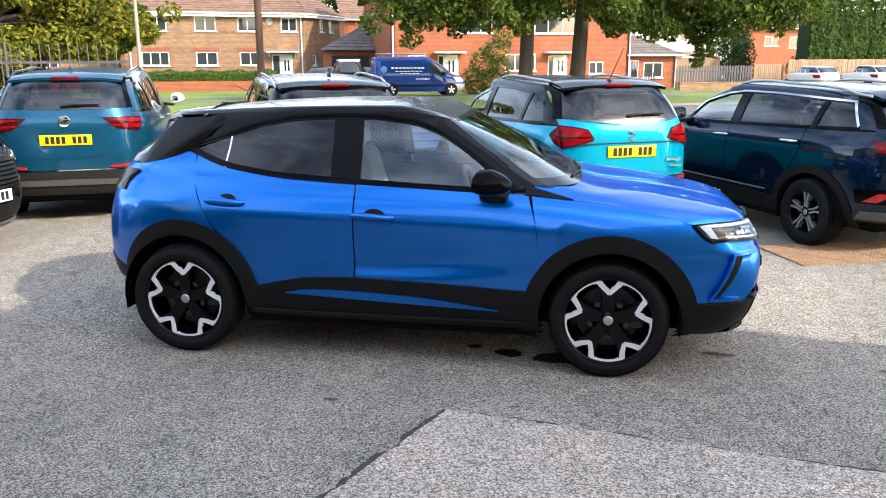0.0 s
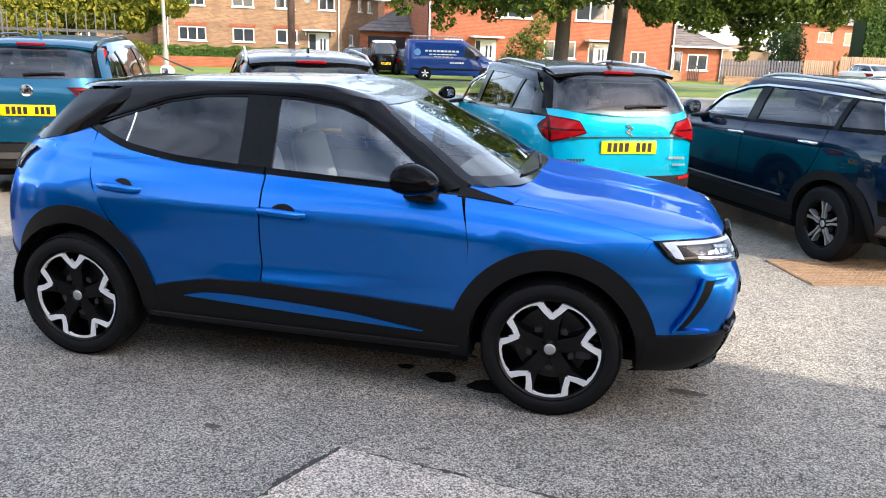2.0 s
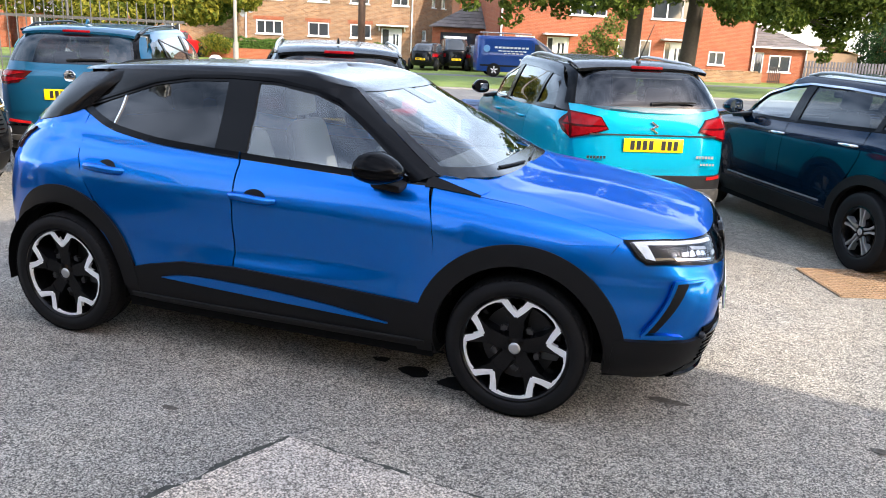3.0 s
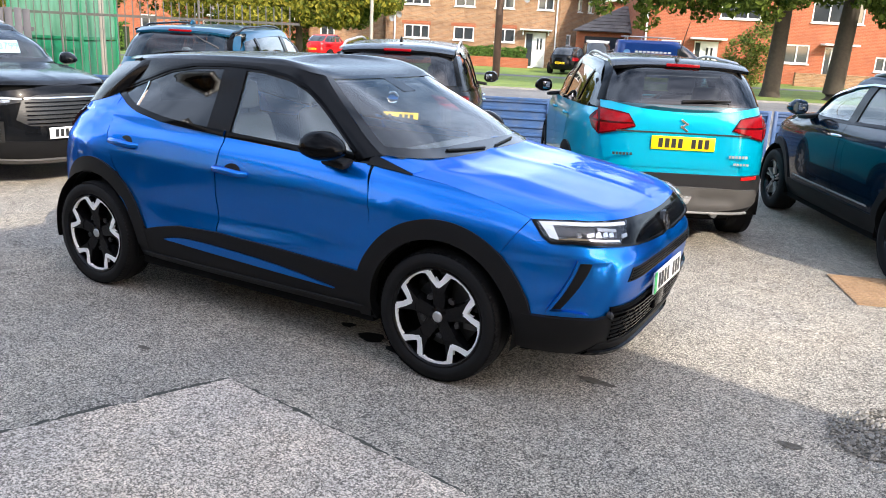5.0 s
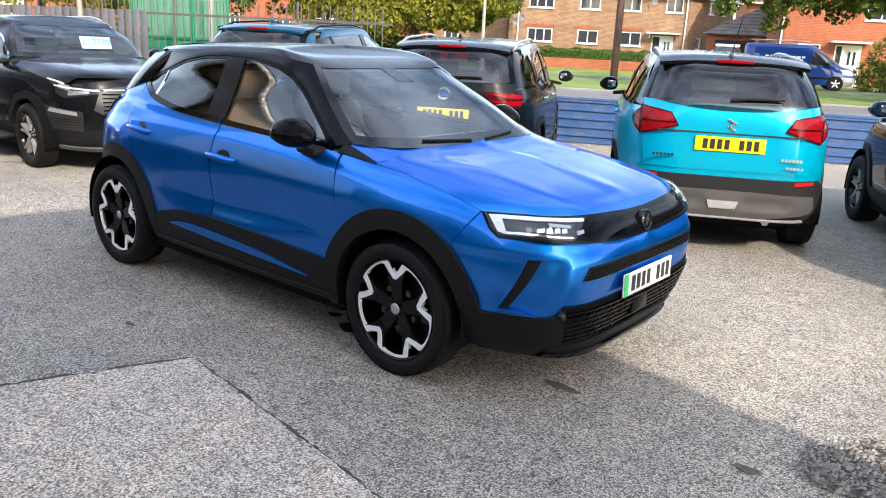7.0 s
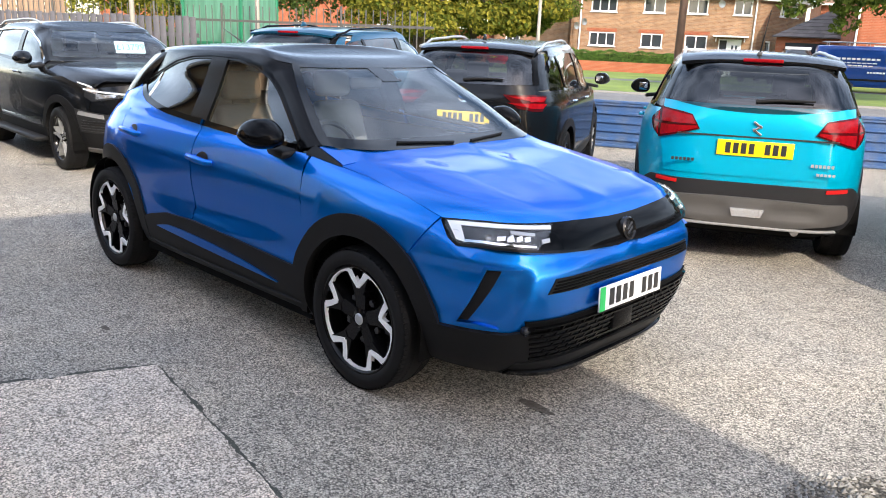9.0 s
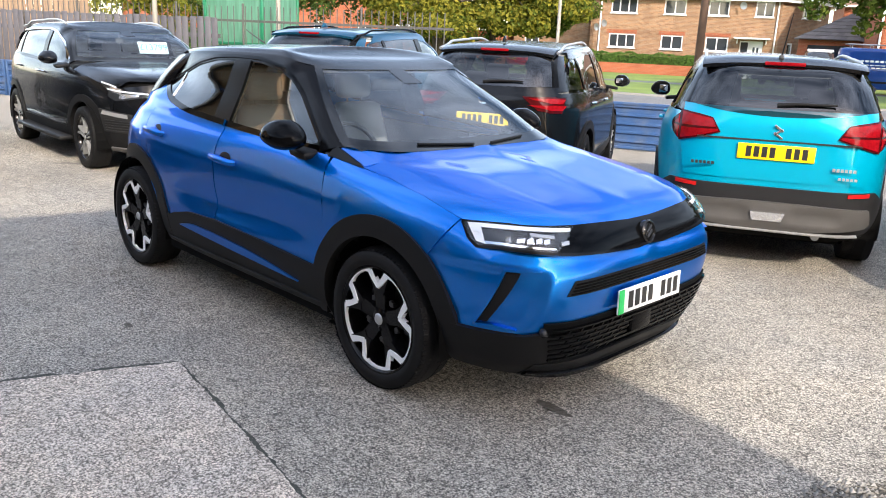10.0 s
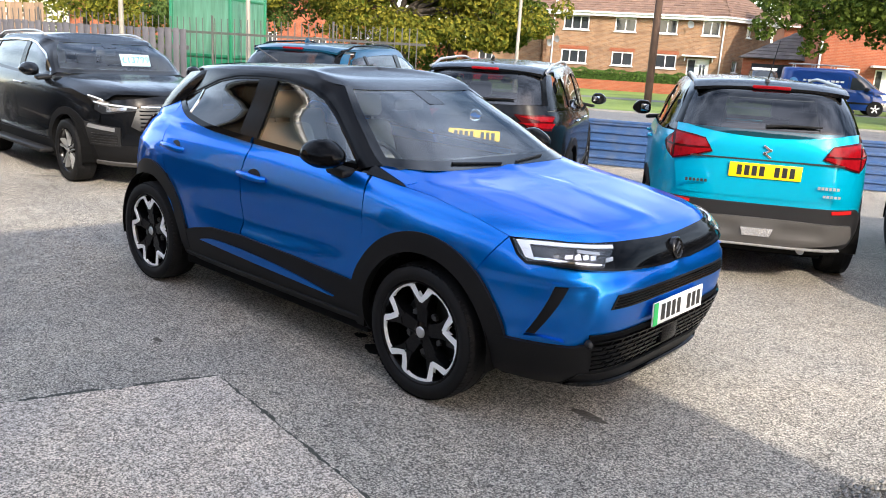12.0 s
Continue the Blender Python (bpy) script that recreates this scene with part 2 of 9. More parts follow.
M = {}
M["asphalt"] = ground_stone("asphalt", (0.06, 0.055, 0.048), (0.335, 0.307, 0.264), (0.70, 0.645, 0.55), 130.0, bump=0.005, grain=0.7)
M["concrete"] = ground_stone("concrete_slab", (0.13, 0.112, 0.094), (0.52, 0.453, 0.382), (0.86, 0.77, 0.665), 115.0, stain=(0.26, 0.235, 0.20), stain_amount=0.4, grain=0.6, tint=(1.0, 0.96, 0.90))
M["road"] = ground_stone("road_asphalt", (0.12, 0.12, 0.12), (0.16, 0.16, 0.16), (0.22, 0.22, 0.22), 60.0)
M["chippings"] = surface("loose_chippings", (0.22, 0.20, 0.17), 0.9, vary=0.3, island=0.9)
M["kerb"] = surface("kerb_concrete", (0.20, 0.19, 0.175), 0.9, vary=0.25, bump=0.003)
M["stain"] = surface("oil_stain", (0.012, 0.012, 0.012), 0.7, vary=0.5, scale=25, spec=0.15)
M["stain_old"] = surface("old_oil_stain", (0.11, 0.099, 0.083), 0.95, vary=0.7, scale=40, fine=150, spec=0.1)
M["rubble"] = ground_stone("rubble", (0.03, 0.028, 0.024), (0.12, 0.108, 0.088), (0.34, 0.31, 0.26), 60.0, bump=0.02)
M["rust"] = surface("rusty_mesh", (0.34, 0.225, 0.135), 0.85, vary=0.35, scale=5, fine=45, bump=0.006)
M["grass"] = grass_mat("grass")
M["paint_blue"] = car_paint("blue_metallic_paint", (0.0, 0.160, 0.60), 0.90, 0.33, 0.60)
M["paint_turq"] = car_paint("turquoise_metallic_paint", (0.0, 0.31, 0.46), 0.30, 0.33)
M["paint_navy"] = car_paint("navy_metallic_paint", (0.001, 0.012, 0.030), 0.5, 0.25)
M["paint_teal"] = car_paint("teal_blue_metallic_paint", (0.008, 0.075, 0.14), 0.5, 0.3)
M["paint_black"] = car_paint("gloss_black_paint", (0.004, 0.0045, 0.0055), 0.0, 0.25, 0.30)
M["paint_dgrey"] = car_paint("dark_grey_paint", (0.012, 0.013, 0.016), 0.4, 0.3)
M["paint_red"] = car_paint("red_paint", (0.5, 0.01, 0.015), 0.1, 0.3)
M["paint_white"] = car_paint("white_paint", (0.75, 0.75, 0.74), 0.0, 0.3)
M["paint_van"] = car_paint("royal_blue_van_paint", (0.012, 0.05, 0.22), 0.1, 0.3)
M["clad"] = surface("black_textured_plastic", (0.009, 0.009, 0.0095), 0.5, spec=0.14, vary=0.1, fine=400, bump=0.0006)
M["gloss_black"] = surface("gloss_black_plastic", (0.003, 0.003, 0.0033), 0.06, vary=0.02, spec=0.07)
M["frame_black"] = surface("satin_black_frame", (0.004, 0.004, 0.0045), 0.22, vary=0.04, spec=0.14)
M["liner"] = surface("dark_inner_lining", (0.003, 0.003, 0.003), 0.9, vary=0.05, spec=0.1)
M["tyre"] = surface("tyre_rubber", (0.0085, 0.0085, 0.009), 0.6, spec=0.14, vary=0.2, scale=14, fine=200, bump=0.0008)
M["rim_black"] = surface("gloss_black_alloy", (0.004, 0.004, 0.0045), 0.14, vary=0.03, spec=0.18)
M["rim_cut"] = surface("diamond_cut_alloy", (0.88, 0.88, 0.88), 0.35, 0.25, vary=0.04)
M["rim_grey"] = surface("dark_grey_alloy", (0.07, 0.07, 0.073), 0.3, 0.8, vary=0.05)
M["disc"] = surface("brake_disc_steel", (0.035, 0.034, 0.033), 0.5, 0.5, vary=0.15)
M["chrome"] = surface("chrome", (0.82, 0.82, 0.83), 0.06, 1.0, vary=0.02)
M["satin"] = surface("satin_silver_plastic", (0.42, 0.42, 0.42), 0.35, 0.6, vary=0.05)
M["grey_plastic"] = surface("grey_bumper_plastic", (0.016, 0.016, 0.017), 0.5, vary=0.1, spec=0.16)
M["skid"] = surface("grey_skid_plastic", (0.085, 0.081, 0.078), 0.42, 0.2, vary=0.08)
M["screen"] = glass("windscreen_glass", (0.82, 0.87, 0.85), 1.0, 1.62)
M["side_glass"] = glass("side_window_glass", (0.84, 0.90, 0.88), 1.0, 1.78)
M["privacy"] = glass("privacy_glass", (0.07, 0.075, 0.085), 1.0, 1.42)
M["smoked"] = surface("smoked_lamp_lens", (0.012, 0.004, 0.0045), 0.08, vary=0.2, spec=0.12)
M["tail_glass"] = glass("tinted_tail_glass", (0.15, 0.165, 0.175), 1.0, 1.5)
M["frit"] = surface("black_screen_border", (0.010, 0.011, 0.012), 0.12, vary=0.05, spec=0.5)
M["lens"] = glass("clear_lens", (0.92, 0.93, 0.94), 1.0, 1.3)
M["red_lens"] = surface("red_lens", (0.19, 0.003, 0.006), 0.10, vary=0.45, scale=30, spec=0.16)
M["dark_red"] = surface("dark_red_lens", (0.045, 0.002, 0.003), 0.10, vary=0.2, spec=0.16)
M["red_refl"] = surface("red_reflector", (0.42, 0.012, 0.012), 0.2, vary=0.25, fine=300, coat=0.4)
M["lamp_white"] = surface("lamp_reflector_white", (0.72, 0.73, 0.75), 0.15, 0.5, vary=0.06)
M["lamp_tray"] = surface("dark_lamp_tray", (0.03, 0.031, 0.034), 0.25, 0.3, vary=0.3, scale=40, spec=0.4)
M["badge_black"] = surface("dark_badge", (0.012, 0.012, 0.013), 0.2, 0.5, vary=0.1, spec=0.5)
M["lamp_lit"] = surface("daytime_light_guide", (0.9, 0.92, 0.95), 0.2, vary=0.02)
M["plate_y"] = surface("yellow_plate", (0.86, 0.57, 0.0), 0.35, vary=0.03)
M["plate_w"] = surface("white_plate", (0.82, 0.82, 0.80), 0.35, vary=0.03)
M["plate_g"] = surface("green_plate_band", (0.02, 0.55, 0.12), 0.35, vary=0.03)
M["ink"] = surface("black_plate_ink", (0.015, 0.015, 0.015), 0.4, vary=0.03)
M["seat"] = surface("grey_seat_fabric", (0.17, 0.175, 0.18), 0.8, vary=0.15, bump=0.001)
M["seat_light"] = surface("pale_headlining", (0.55, 0.55, 0.53), 0.85, vary=0.08)
M["cabin"] = surface("cabin_plastic", (0.055, 0.056, 0.058), 0.7, vary=0.08)
M["barrier"] = surface("blue_painted_steel", (0.032, 0.078, 0.190), 0.42, vary=0.16, scale=3, coat=0.15, dirt=(0.10, 0.12, 0.16), dirt_amount=0.5, dirt_scale=4)
M["brick_brown"] = brickwork("brown_brick", (0.33, 0.180, 0.090), (0.19, 0.095, 0.048), (0.34, 0.28, 0.20), (0.14, 0.075, 0.042))
M["brick_orange"] = brickwork("orange_brick", (0.36, 0.100, 0.042), (0.28, 0.072, 0.030), (0.34, 0.18, 0.11), (0.21, 0.06, 0.028))
M["brick_tan"] = brickwork("tan_brick", (0.40, 0.27, 0.15), (0.34, 0.21, 0.11), (0.40, 0.35, 0.27), (0.30, 0.2, 0.11))
M["tile_brown"] = surface("brown_roof_tile", (0.19, 0.115, 0.08), 0.85, vary=0.25, scale=2.5, fine=40, island=0.35, bump=0.01)
M["tile_grey"] = surface("grey_roof_tile", (0.15, 0.13, 0.12), 0.85, vary=0.25, scale=2.5, fine=40, island=0.35, bump=0.01)
M["upvc"] = surface("white_upvc", (0.78, 0.78, 0.76), 0.4, vary=0.04)
M["pane"] = surface("dark_house_pane", (0.03, 0.035, 0.04), 0.05, vary=0.15, scale=1.5, coat=0.6)
M["curtain"] = surface("net_curtain", (0.55, 0.54, 0.50), 0.9, vary=0.2, scale=3)
M["wood_grey"] = surface("weathered_grey_boards", (0.092, 0.088, 0.096), 0.9, vary=0.25, scale=6, fine=80, island=0.3, per_object=0.25, bump=0.003)
M["wood_tan"] = surface("tan_fence_boards", (0.25, 0.165, 0.10), 0.85, vary=0.2, scale=5, fine=60, per_object=0.3, island=0.3, bump=0.003)
M["wood_pole"] = surface("creosoted_pole", (0.075, 0.042, 0.028), 0.85, vary=0.3, scale=4, fine=60, bump=0.004)
M["post_pale"] = surface("pale_galvanised_post", (0.30, 0.275, 0.23), 0.6, 0.2, vary=0.12)
M["rail_iron"] = surface("grey_iron_railing", (0.10, 0.095, 0.085), 0.6, 0.3, vary=0.2)
M["green_steel"] = surface("green_painted_steel", (0.012, 0.16, 0.075), 0.35, vary=0.15, scale=3, coat=0.2, dirt=(0.05, 0.22, 0.14), dirt_amount=0.5)
def cloudy_panel(name, colour, clear):
    """Weathered translucent sheet: part clear, part milky, streaked."""
    m, N, L, b = nodes_of(name)
    co = N.new("ShaderNodeTexCoord")
    mp = N.new("ShaderNodeMapping")
    mp.inputs["Scale"].default_value = (9, 9, 1.2)
    n = N.new("ShaderNodeTexNoise")
    n.inputs["Scale"].default_value, n.inputs["Detail"].default_value = 1.0, 6.0
    L.new(co.outputs["Object"], mp.inputs["Vector"])
    L.new(mp.outputs[0], n.inputs["Vector"])
    r = N.new("ShaderNodeMapRange")
    r.inputs["From Min"].default_value, r.inputs["From Max"].default_value = 0.3, 0.7
    r.inputs["To Min"].default_value, r.inputs["To Max"].default_value = clear - 0.2, clear + 0.2
    L.new(n.outputs["Fac"], r.inputs["Value"])
    tr = N.new("ShaderNodeBsdfTransparent")
    tr.inputs["Color"].default_value = (0.55, 0.85, 0.68, 1)
    tl = N.new("ShaderNodeBsdfTranslucent")
    tl.inputs["Color"].default_value = (*colour, 1)
    b.inputs["Base Color"].default_value = (*colour, 1)
    b.inputs["Roughness"].default_value = 0.35
    m1, m2 = N.new("ShaderNodeMixShader"), N.new("ShaderNodeMixShader")
    m1.inputs[0].default_value = 0.4
    L.new(b.outputs[0], m1.inputs[1])
    L.new(tl.outputs[0], m1.inputs[2])
    L.new(r.outputs[0], m2.inputs[0])
    L.new(m1.outputs[0], m2.inputs[1])
    L.new(tr.outputs[0], m2.inputs[2])
    L.new(m2.outputs[0], N["Material Output"].inputs["Surface"])
    return m


M["green_mesh"] = cloudy_panel("green_tinted_panel", (0.22, 0.46, 0.34), 0.35)
M["bark"] = surface("bark", (0.050, 0.039, 0.028), 0.95, vary=0.4, scale=9, fine=50, bump=0.02)
M["leaf_maple"] = leafy("maple_leaves", (0.025, 0.052, 0.008), (0.13, 0.165, 0.026))
M["leaf_turning"] = leafy("turning_leaves", (0.045, 0.075, 0.010), (0.27, 0.24, 0.03))
M["leaf_hedge"] = leafy("hedge_leaves", (0.03, 0.075, 0.012), (0.10, 0.17, 0.03), 0.2)
M["leaf_bush"] = leafy("rambling_bush_leaves", (0.05, 0.085, 0.016), (0.20, 0.25, 0.05), 0.3)
M["leaf_dark"] = leafy("conifer_leaves", (0.012, 0.035, 0.012), (0.05, 0.09, 0.025), 0.15)
M["leaf_tall"] = leafy("tall_hedge_leaves", (0.018, 0.045, 0.009), (0.075, 0.125, 0.022), 0.2)
M["mirror"] = surface("mirror_glass", (0.35, 0.36, 0.38), 0.03, 1.0, vary=0.02)
M["leaf_far"] = leafy("far_leaves", (0.03, 0.06, 0.015), (0.10, 0.14, 0.03), 0.2)
M["price_card"] = surface("pale_blue_price_card", (0.50, 0.66, 0.70), 0.5, vary=0.03)
M["price_ink"] = surface("blue_price_ink", (0.03, 0.22, 0.45), 0.5, vary=0.03)
M["white_text"] = surface("white_vinyl", (0.8, 0.8, 0.8), 0.5, vary=0.03)
M["sign_blue"] = surface("light_blue_vinyl", (0.12, 0.32, 0.66), 0.4, vary=0.03)
M["render_white"] = surface("white_house_render", (0.72, 0.70, 0.66), 0.9, vary=0.08)
M["roof_felt"] = surface("grey_roof_felt", (0.14, 0.14, 0.14), 0.9, vary=0.15)
M["joint"] = surface("dirty_joint", (0.05, 0.05, 0.04), 0.95, vary=0.5, scale=20, bump=0.003)
M["lamp_unit"] = surface("lamp_unit_chrome", (0.70, 0.71, 0.73), 0.14, 0.8, vary=0.3, scale=60)

# ---- building helpers ----
def thing(name, label, category, group="", m=None):
    """An empty at the base of a thing, which parents its parts."""
    ob = tagged(new(name), label, category, group)
    ob.empty_display_size = 0.2
    if m is not None:
        ob.matrix_world = m
    return ob


def link_mesh(name, verts, faces, material, parent=None, label="", smooth=False, auto=35):
    me = bpy.data.meshes.new(name)
    me.from_pydata([tuple(map(float, v)) for v in verts], [], [tuple(map(int, f)) for f in faces])
    me.materials.append(material)
    if smooth:
        me.polygons.foreach_set("use_smooth", [True] * len(me.polygons))
        if auto:
            me.set_sharp_from_angle(angle=radians(auto))
    me.update()
    ob = new(name, me)
    if parent is not None:
        ob.parent = parent
    if label:
        ob["label"] = label
    return ob


def part(name, bm, material, parent, label="", smooth=False, auto=35):
    me = bpy.data.meshes.new(name)
    bmesh.ops.recalc_face_normals(bm, faces=bm.faces)
    bm.to_mesh(me)
    bm.free()
    me.materials.append(material)
    if smooth:
        me.polygons.foreach_set("use_smooth", [True] * len(me.polygons))
        if auto:
            me.set_sharp_from_angle(angle=radians(auto))
    ob = new(name, me)
    if parent is not None:
        ob.parent = parent
    if label:
        ob["label"] = label
    return ob


def add_box(bm, size, at, rot=(0, 0, 0), bevel=0.0, seg=1, taper=None):
    """A box of that size about the place, its edges rounded."""
    r = bmesh.ops.create_cube(bm, size=1.0)
    vs = r["verts"]
    for v in vs:
        k = taper if (taper and v.co.z > 0) else (1, 1)
        v.co = Vector((v.co.x * size[0] * k[0], v.co.y * size[1] * k[1], v.co.z * size[2]))
    if bevel:
        es = list({e for v in vs for e in v.link_edges})
        rb = bmesh.ops.bevel(bm, geom=es, offset=bevel, segments=seg, affect="EDGES", profile=0.5)
        vs = list({v for f in rb["faces"] for v in f.verts} | {v for v in vs if v.is_valid})
    bmesh.ops.transform(bm, matrix=pose(*at, *rot), verts=vs)
    return vs


def box_part(name, size, at, material, parent, label="", rot=(0, 0, 0), bevel=0.0, seg=2, taper=None):
    bm = bmesh.new()
    add_box(bm, size, at, rot, bevel, seg, taper)
    return part(name, bm, material, parent, label, smooth=bevel > 0, auto=50)


def add_tube(bm, pts, radius, sides=8, caps=True):
    """A round bar along a line of points; radius may be a list."""
    pts = [Vector(p) for p in pts]
    rad = radius if isinstance(radius, (list, tuple)) else [radius] * len(pts)
    rings = []
    for i, p in enumerate(pts):
        d = (pts[min(i + 1, len(pts) - 1)] - pts[max(i - 1, 0)]).normalized()
        q = d.to_track_quat("Z", "Y")
        rings.append([bm.verts.new(p + q @ Vector((rad[i] * math.cos(2 * math.pi * k / sides), rad[i] * math.sin(2 * math.pi * k / sides), 0))) for k in range(sides)])
    for a, b in zip(rings, rings[1:]):
        for k in range(sides):
            bm.faces.new((a[k], a[(k + 1) % sides], b[(k + 1) % sides], b[k]))
    if caps:
        bm.faces.new(rings[0][::-1])
        bm.faces.new(rings[-1])


def tube_part(name, pts, radius, material, parent, label="", sides=8):
    bm = bmesh.new()
    add_tube(bm, pts, radius, sides)
    return part(name, bm, material, parent, label, smooth=True, auto=60)


def revolve(profile, n=48, axis="y"):
    """Verts and faces of a profile of (radius, along) turned about the axis."""
    vs, fs = [], []
    k = len(profile)
    for i in range(n):
        a = 2 * math.pi * i / n
        for r, h in profile:
            vs.append((r * math.cos(a), h, r * math.sin(a)) if axis == "y" else (r * math.cos(a), r * math.sin(a), h))
    for i in range(n):
        for j in range(k - 1):
            a, b = i * k + j, ((i + 1) % n) * k + j
            fs.append((a, b, b + 1, a + 1) if axis == "y" else (a, a + 1, b + 1, b))
    return vs, fs


def add_letters(text, size, m, material, parent, name="lettering", label="", extrude=0.001):
    """Words in the built-in font, turned into a mesh."""
    cu = bpy.data.curves.new(name, "FONT")
    cu.body, cu.size, cu.extrude, cu.align_x, cu.align_y = text, size, extrude, "CENTER", "CENTER"
    tmp = bpy.data.objects.new(name, cu)
    scene.collection.objects.link(tmp)
    dg = bpy.context.evaluated_depsgraph_get()
    me = bpy.data.meshes.new_from_object(tmp.evaluated_get(dg))
    bpy.data.objects.remove(tmp)
    me.materials.clear()
    me.materials.append(material)
    ob = new(name, me)
    ob.parent = parent
    ob.matrix_local = m
    if label:
        ob["label"] = label
    return ob


# ---- car shells ----
def catmull(tab, x, extra=0):
    """Rows of tab, a table indexed 0..k-1, read smoothly at the places x."""
    k = len(tab)
    x = np.clip(np.asarray(x, float), 0, k - 1)
    i = np.minimum(x.astype(int), k - 2)
    f = (x - i).reshape((-1,) + (1,) * (tab.ndim - 1))
    p0, p1, p2, p3 = tab[np.maximum(i - 1, 0)], tab[i], tab[i + 1], tab[np.minimum(i + 2, k - 1)]
    return p1 + 0.5 * f * (p2 - p0 + f * (2 * p0 - 5 * p1 + 4 * p2 - p3 + f * (3 * (p1 - p2) + p3 - p0)))


class Shell:
    """The skin of a car. Each row is a rounded plan outline at a height: z at front, middle and rear, x at front and rear, half width, and how square its corners are in front and behind. Rows go from the sills up to the middle of the roof."""

    NS, NR = 300, 260

    def __init__(self, rows):
        tabs = []
        for zf, zm, zr, xf, xr, hw, nf, nr in rows:
            th = np.linspace(0, math.pi, 4001)
            c, s = np.cos(th), np.sin(th)
            n = np.where(c >= 0, nf, nr)
            x = np.where(c >= 0, xf, -xr) * np.sign(c) * np.abs(c) ** (2 / n)
            y = hw * np.abs(s) ** (2 / n)
            t = np.where(x >= 0, x / max(xf, 1e-6), x / min(xr, -1e-6))
            z = zm + np.where(x >= 0, zf - zm, zr - zm) * np.clip(t, 0, 1) ** 2
            ln = np.concatenate([[0], np.cumsum(np.hypot(np.diff(x), np.diff(y)))])
            front = np.interp(math.pi / 2, th, ln)
            u = np.where(ln <= front, 0.5 * ln / front, 0.5 + 0.5 * (ln - front) / max(ln[-1] - front, 1e-9))
            g = np.linspace(0, 1, self.NS)
            tabs.append(np.stack([np.interp(g, u, x), np.interp(g, u, y), np.interp(g, u, z)], -1))
        self.k = len(rows)
        self.T = catmull(np.array(tabs), np.linspace(0, self.k - 1, self.NR))
        self.T[:, :, 1] = np.maximum(self.T[:, :, 1], 0)
        self.r = np.linspace(0, self.k - 1, self.NR)
        self.g = np.linspace(0, 1, self.NS)
        self.mid = self.NS // 2

    def cross(self, level, target, values, r0=0.0):
        """For each column of level (rows down), the values where level first rises to the target."""
        k0 = int(r0 / (self.k - 1) * (self.NR - 1))
        lv = np.maximum.accumulate(level[k0:], 0)
        idx = np.clip((lv < target).sum(0), 1, len(lv) - 1)
        j = np.arange(len(target))
        a, b = lv[idx - 1, j], lv[idx, j]
        f = np.clip((target - a) / np.maximum(b - a, 1e-9), 0, 1)
        return [v[k0:][idx - 1, j] * (1 - f) + v[k0:][idx, j] * f for v in values]

    def side(self, x, z, r0=0.0):
        ys = np.array([np.interp(x, T[::-1, 0], T[::-1, 1]) for T in self.T])
        zs = np.array([np.interp(x, T[::-1, 0], T[::-1, 2]) for T in self.T])
        over = np.array([(x > T[0, 0]) | (x < T[-1, 0]) for T in self.T])
        y, = self.cross(zs, z, [np.where(over, 0, ys)], r0)
        return np.stack([x, -y, z], -1)

    def end(self, y, z, front, r0=0.0):
        half = slice(0, self.mid + 1) if front else slice(self.NS - 1, self.mid - 1, -1)
        xs, zs = [], []
        for T in self.T:
            h = T[half]
            xs.append(np.interp(np.abs(y), h[:, 1], h[:, 0]))
            zs.append(np.interp(np.abs(y), h[:, 1], h[:, 2]))
        x, = self.cross(np.array(zs), z, [np.array(xs)], r0)
        return np.stack([x, y, z], -1)

    def deck(self, x, y, r0=0.0):
        """The top skin over (x, y), ahead of the screen."""
        half = slice(0, self.mid + 1)
        xs, zs = [], []
        for T in self.T:
            h = T[half]
            xs.append(np.interp(np.abs(y), h[:, 1], h[:, 0]))
            zs.append(np.interp(np.abs(y), h[:, 1], h[:, 2]))
        z, = self.cross(-np.array(xs), -x, [np.array(zs)], r0)
        return np.stack([x, y, z], -1)

    def round(self, s, z, r0=0.0):
        """Round the perimeter: s 0 front middle, 0.5 side, 1 rear middle."""
        out = []
        zs = np.array([np.interp(s, self.g, T[:, 2]) for T in self.T])
        xs = np.array([np.interp(s, self.g, T[:, 0]) for T in self.T])
        ys = np.array([np.interp(s, self.g, T[:, 1]) for T in self.T])
        x, y = self.cross(zs, z, [xs, ys], r0)
        return np.stack([x, -y, z], -1)

    def s_side(self, x, z):
        """The perimeter place of a point of the side."""
        ss = np.array([np.interp([x], T[::-1, 0], self.g[::-1])[0] for T in self.T])
        zs = np.array([np.interp([x], T[::-1, 0], T[::-1, 2])[0] for T in self.T])
        v, = self.cross(zs[:, None], np.array([z]), [ss[:, None]])
        return float(v[0])

    def s_row(self, row, x):
        """The perimeter place at which a row passes x, ahead of the middle."""
        p = self.grid(self.g[:self.mid + 1], np.full(self.mid + 1, float(row)))
        return float(np.interp(x, p[::-1, 0], self.g[:self.mid + 1][::-1]))

    def s_back(self, y, z):
        """The perimeter place of a point of the tail, by its half width."""
        k = int(np.argmin(np.abs(self.T[:int(self.NR * 0.62), self.NS - 1, 2] - z)))
        h = self.T[k][self.mid:]
        return float(np.interp(y, h[::-1, 1], self.g[self.mid:][::-1]))

    def s_front(self, y, z):
        """The perimeter place of a point of the front, by its half width."""
        half = slice(0, self.mid + 1)
        ss = np.array([np.interp(y, T[half, 1], self.g[half]) for T in self.T])
        zs = np.array([np.interp(y, T[half, 1], T[half, 2]) for T in self.T])
        v, = self.cross(zs[:, None], np.array([z]), [ss[:, None]])
        return float(v[0])

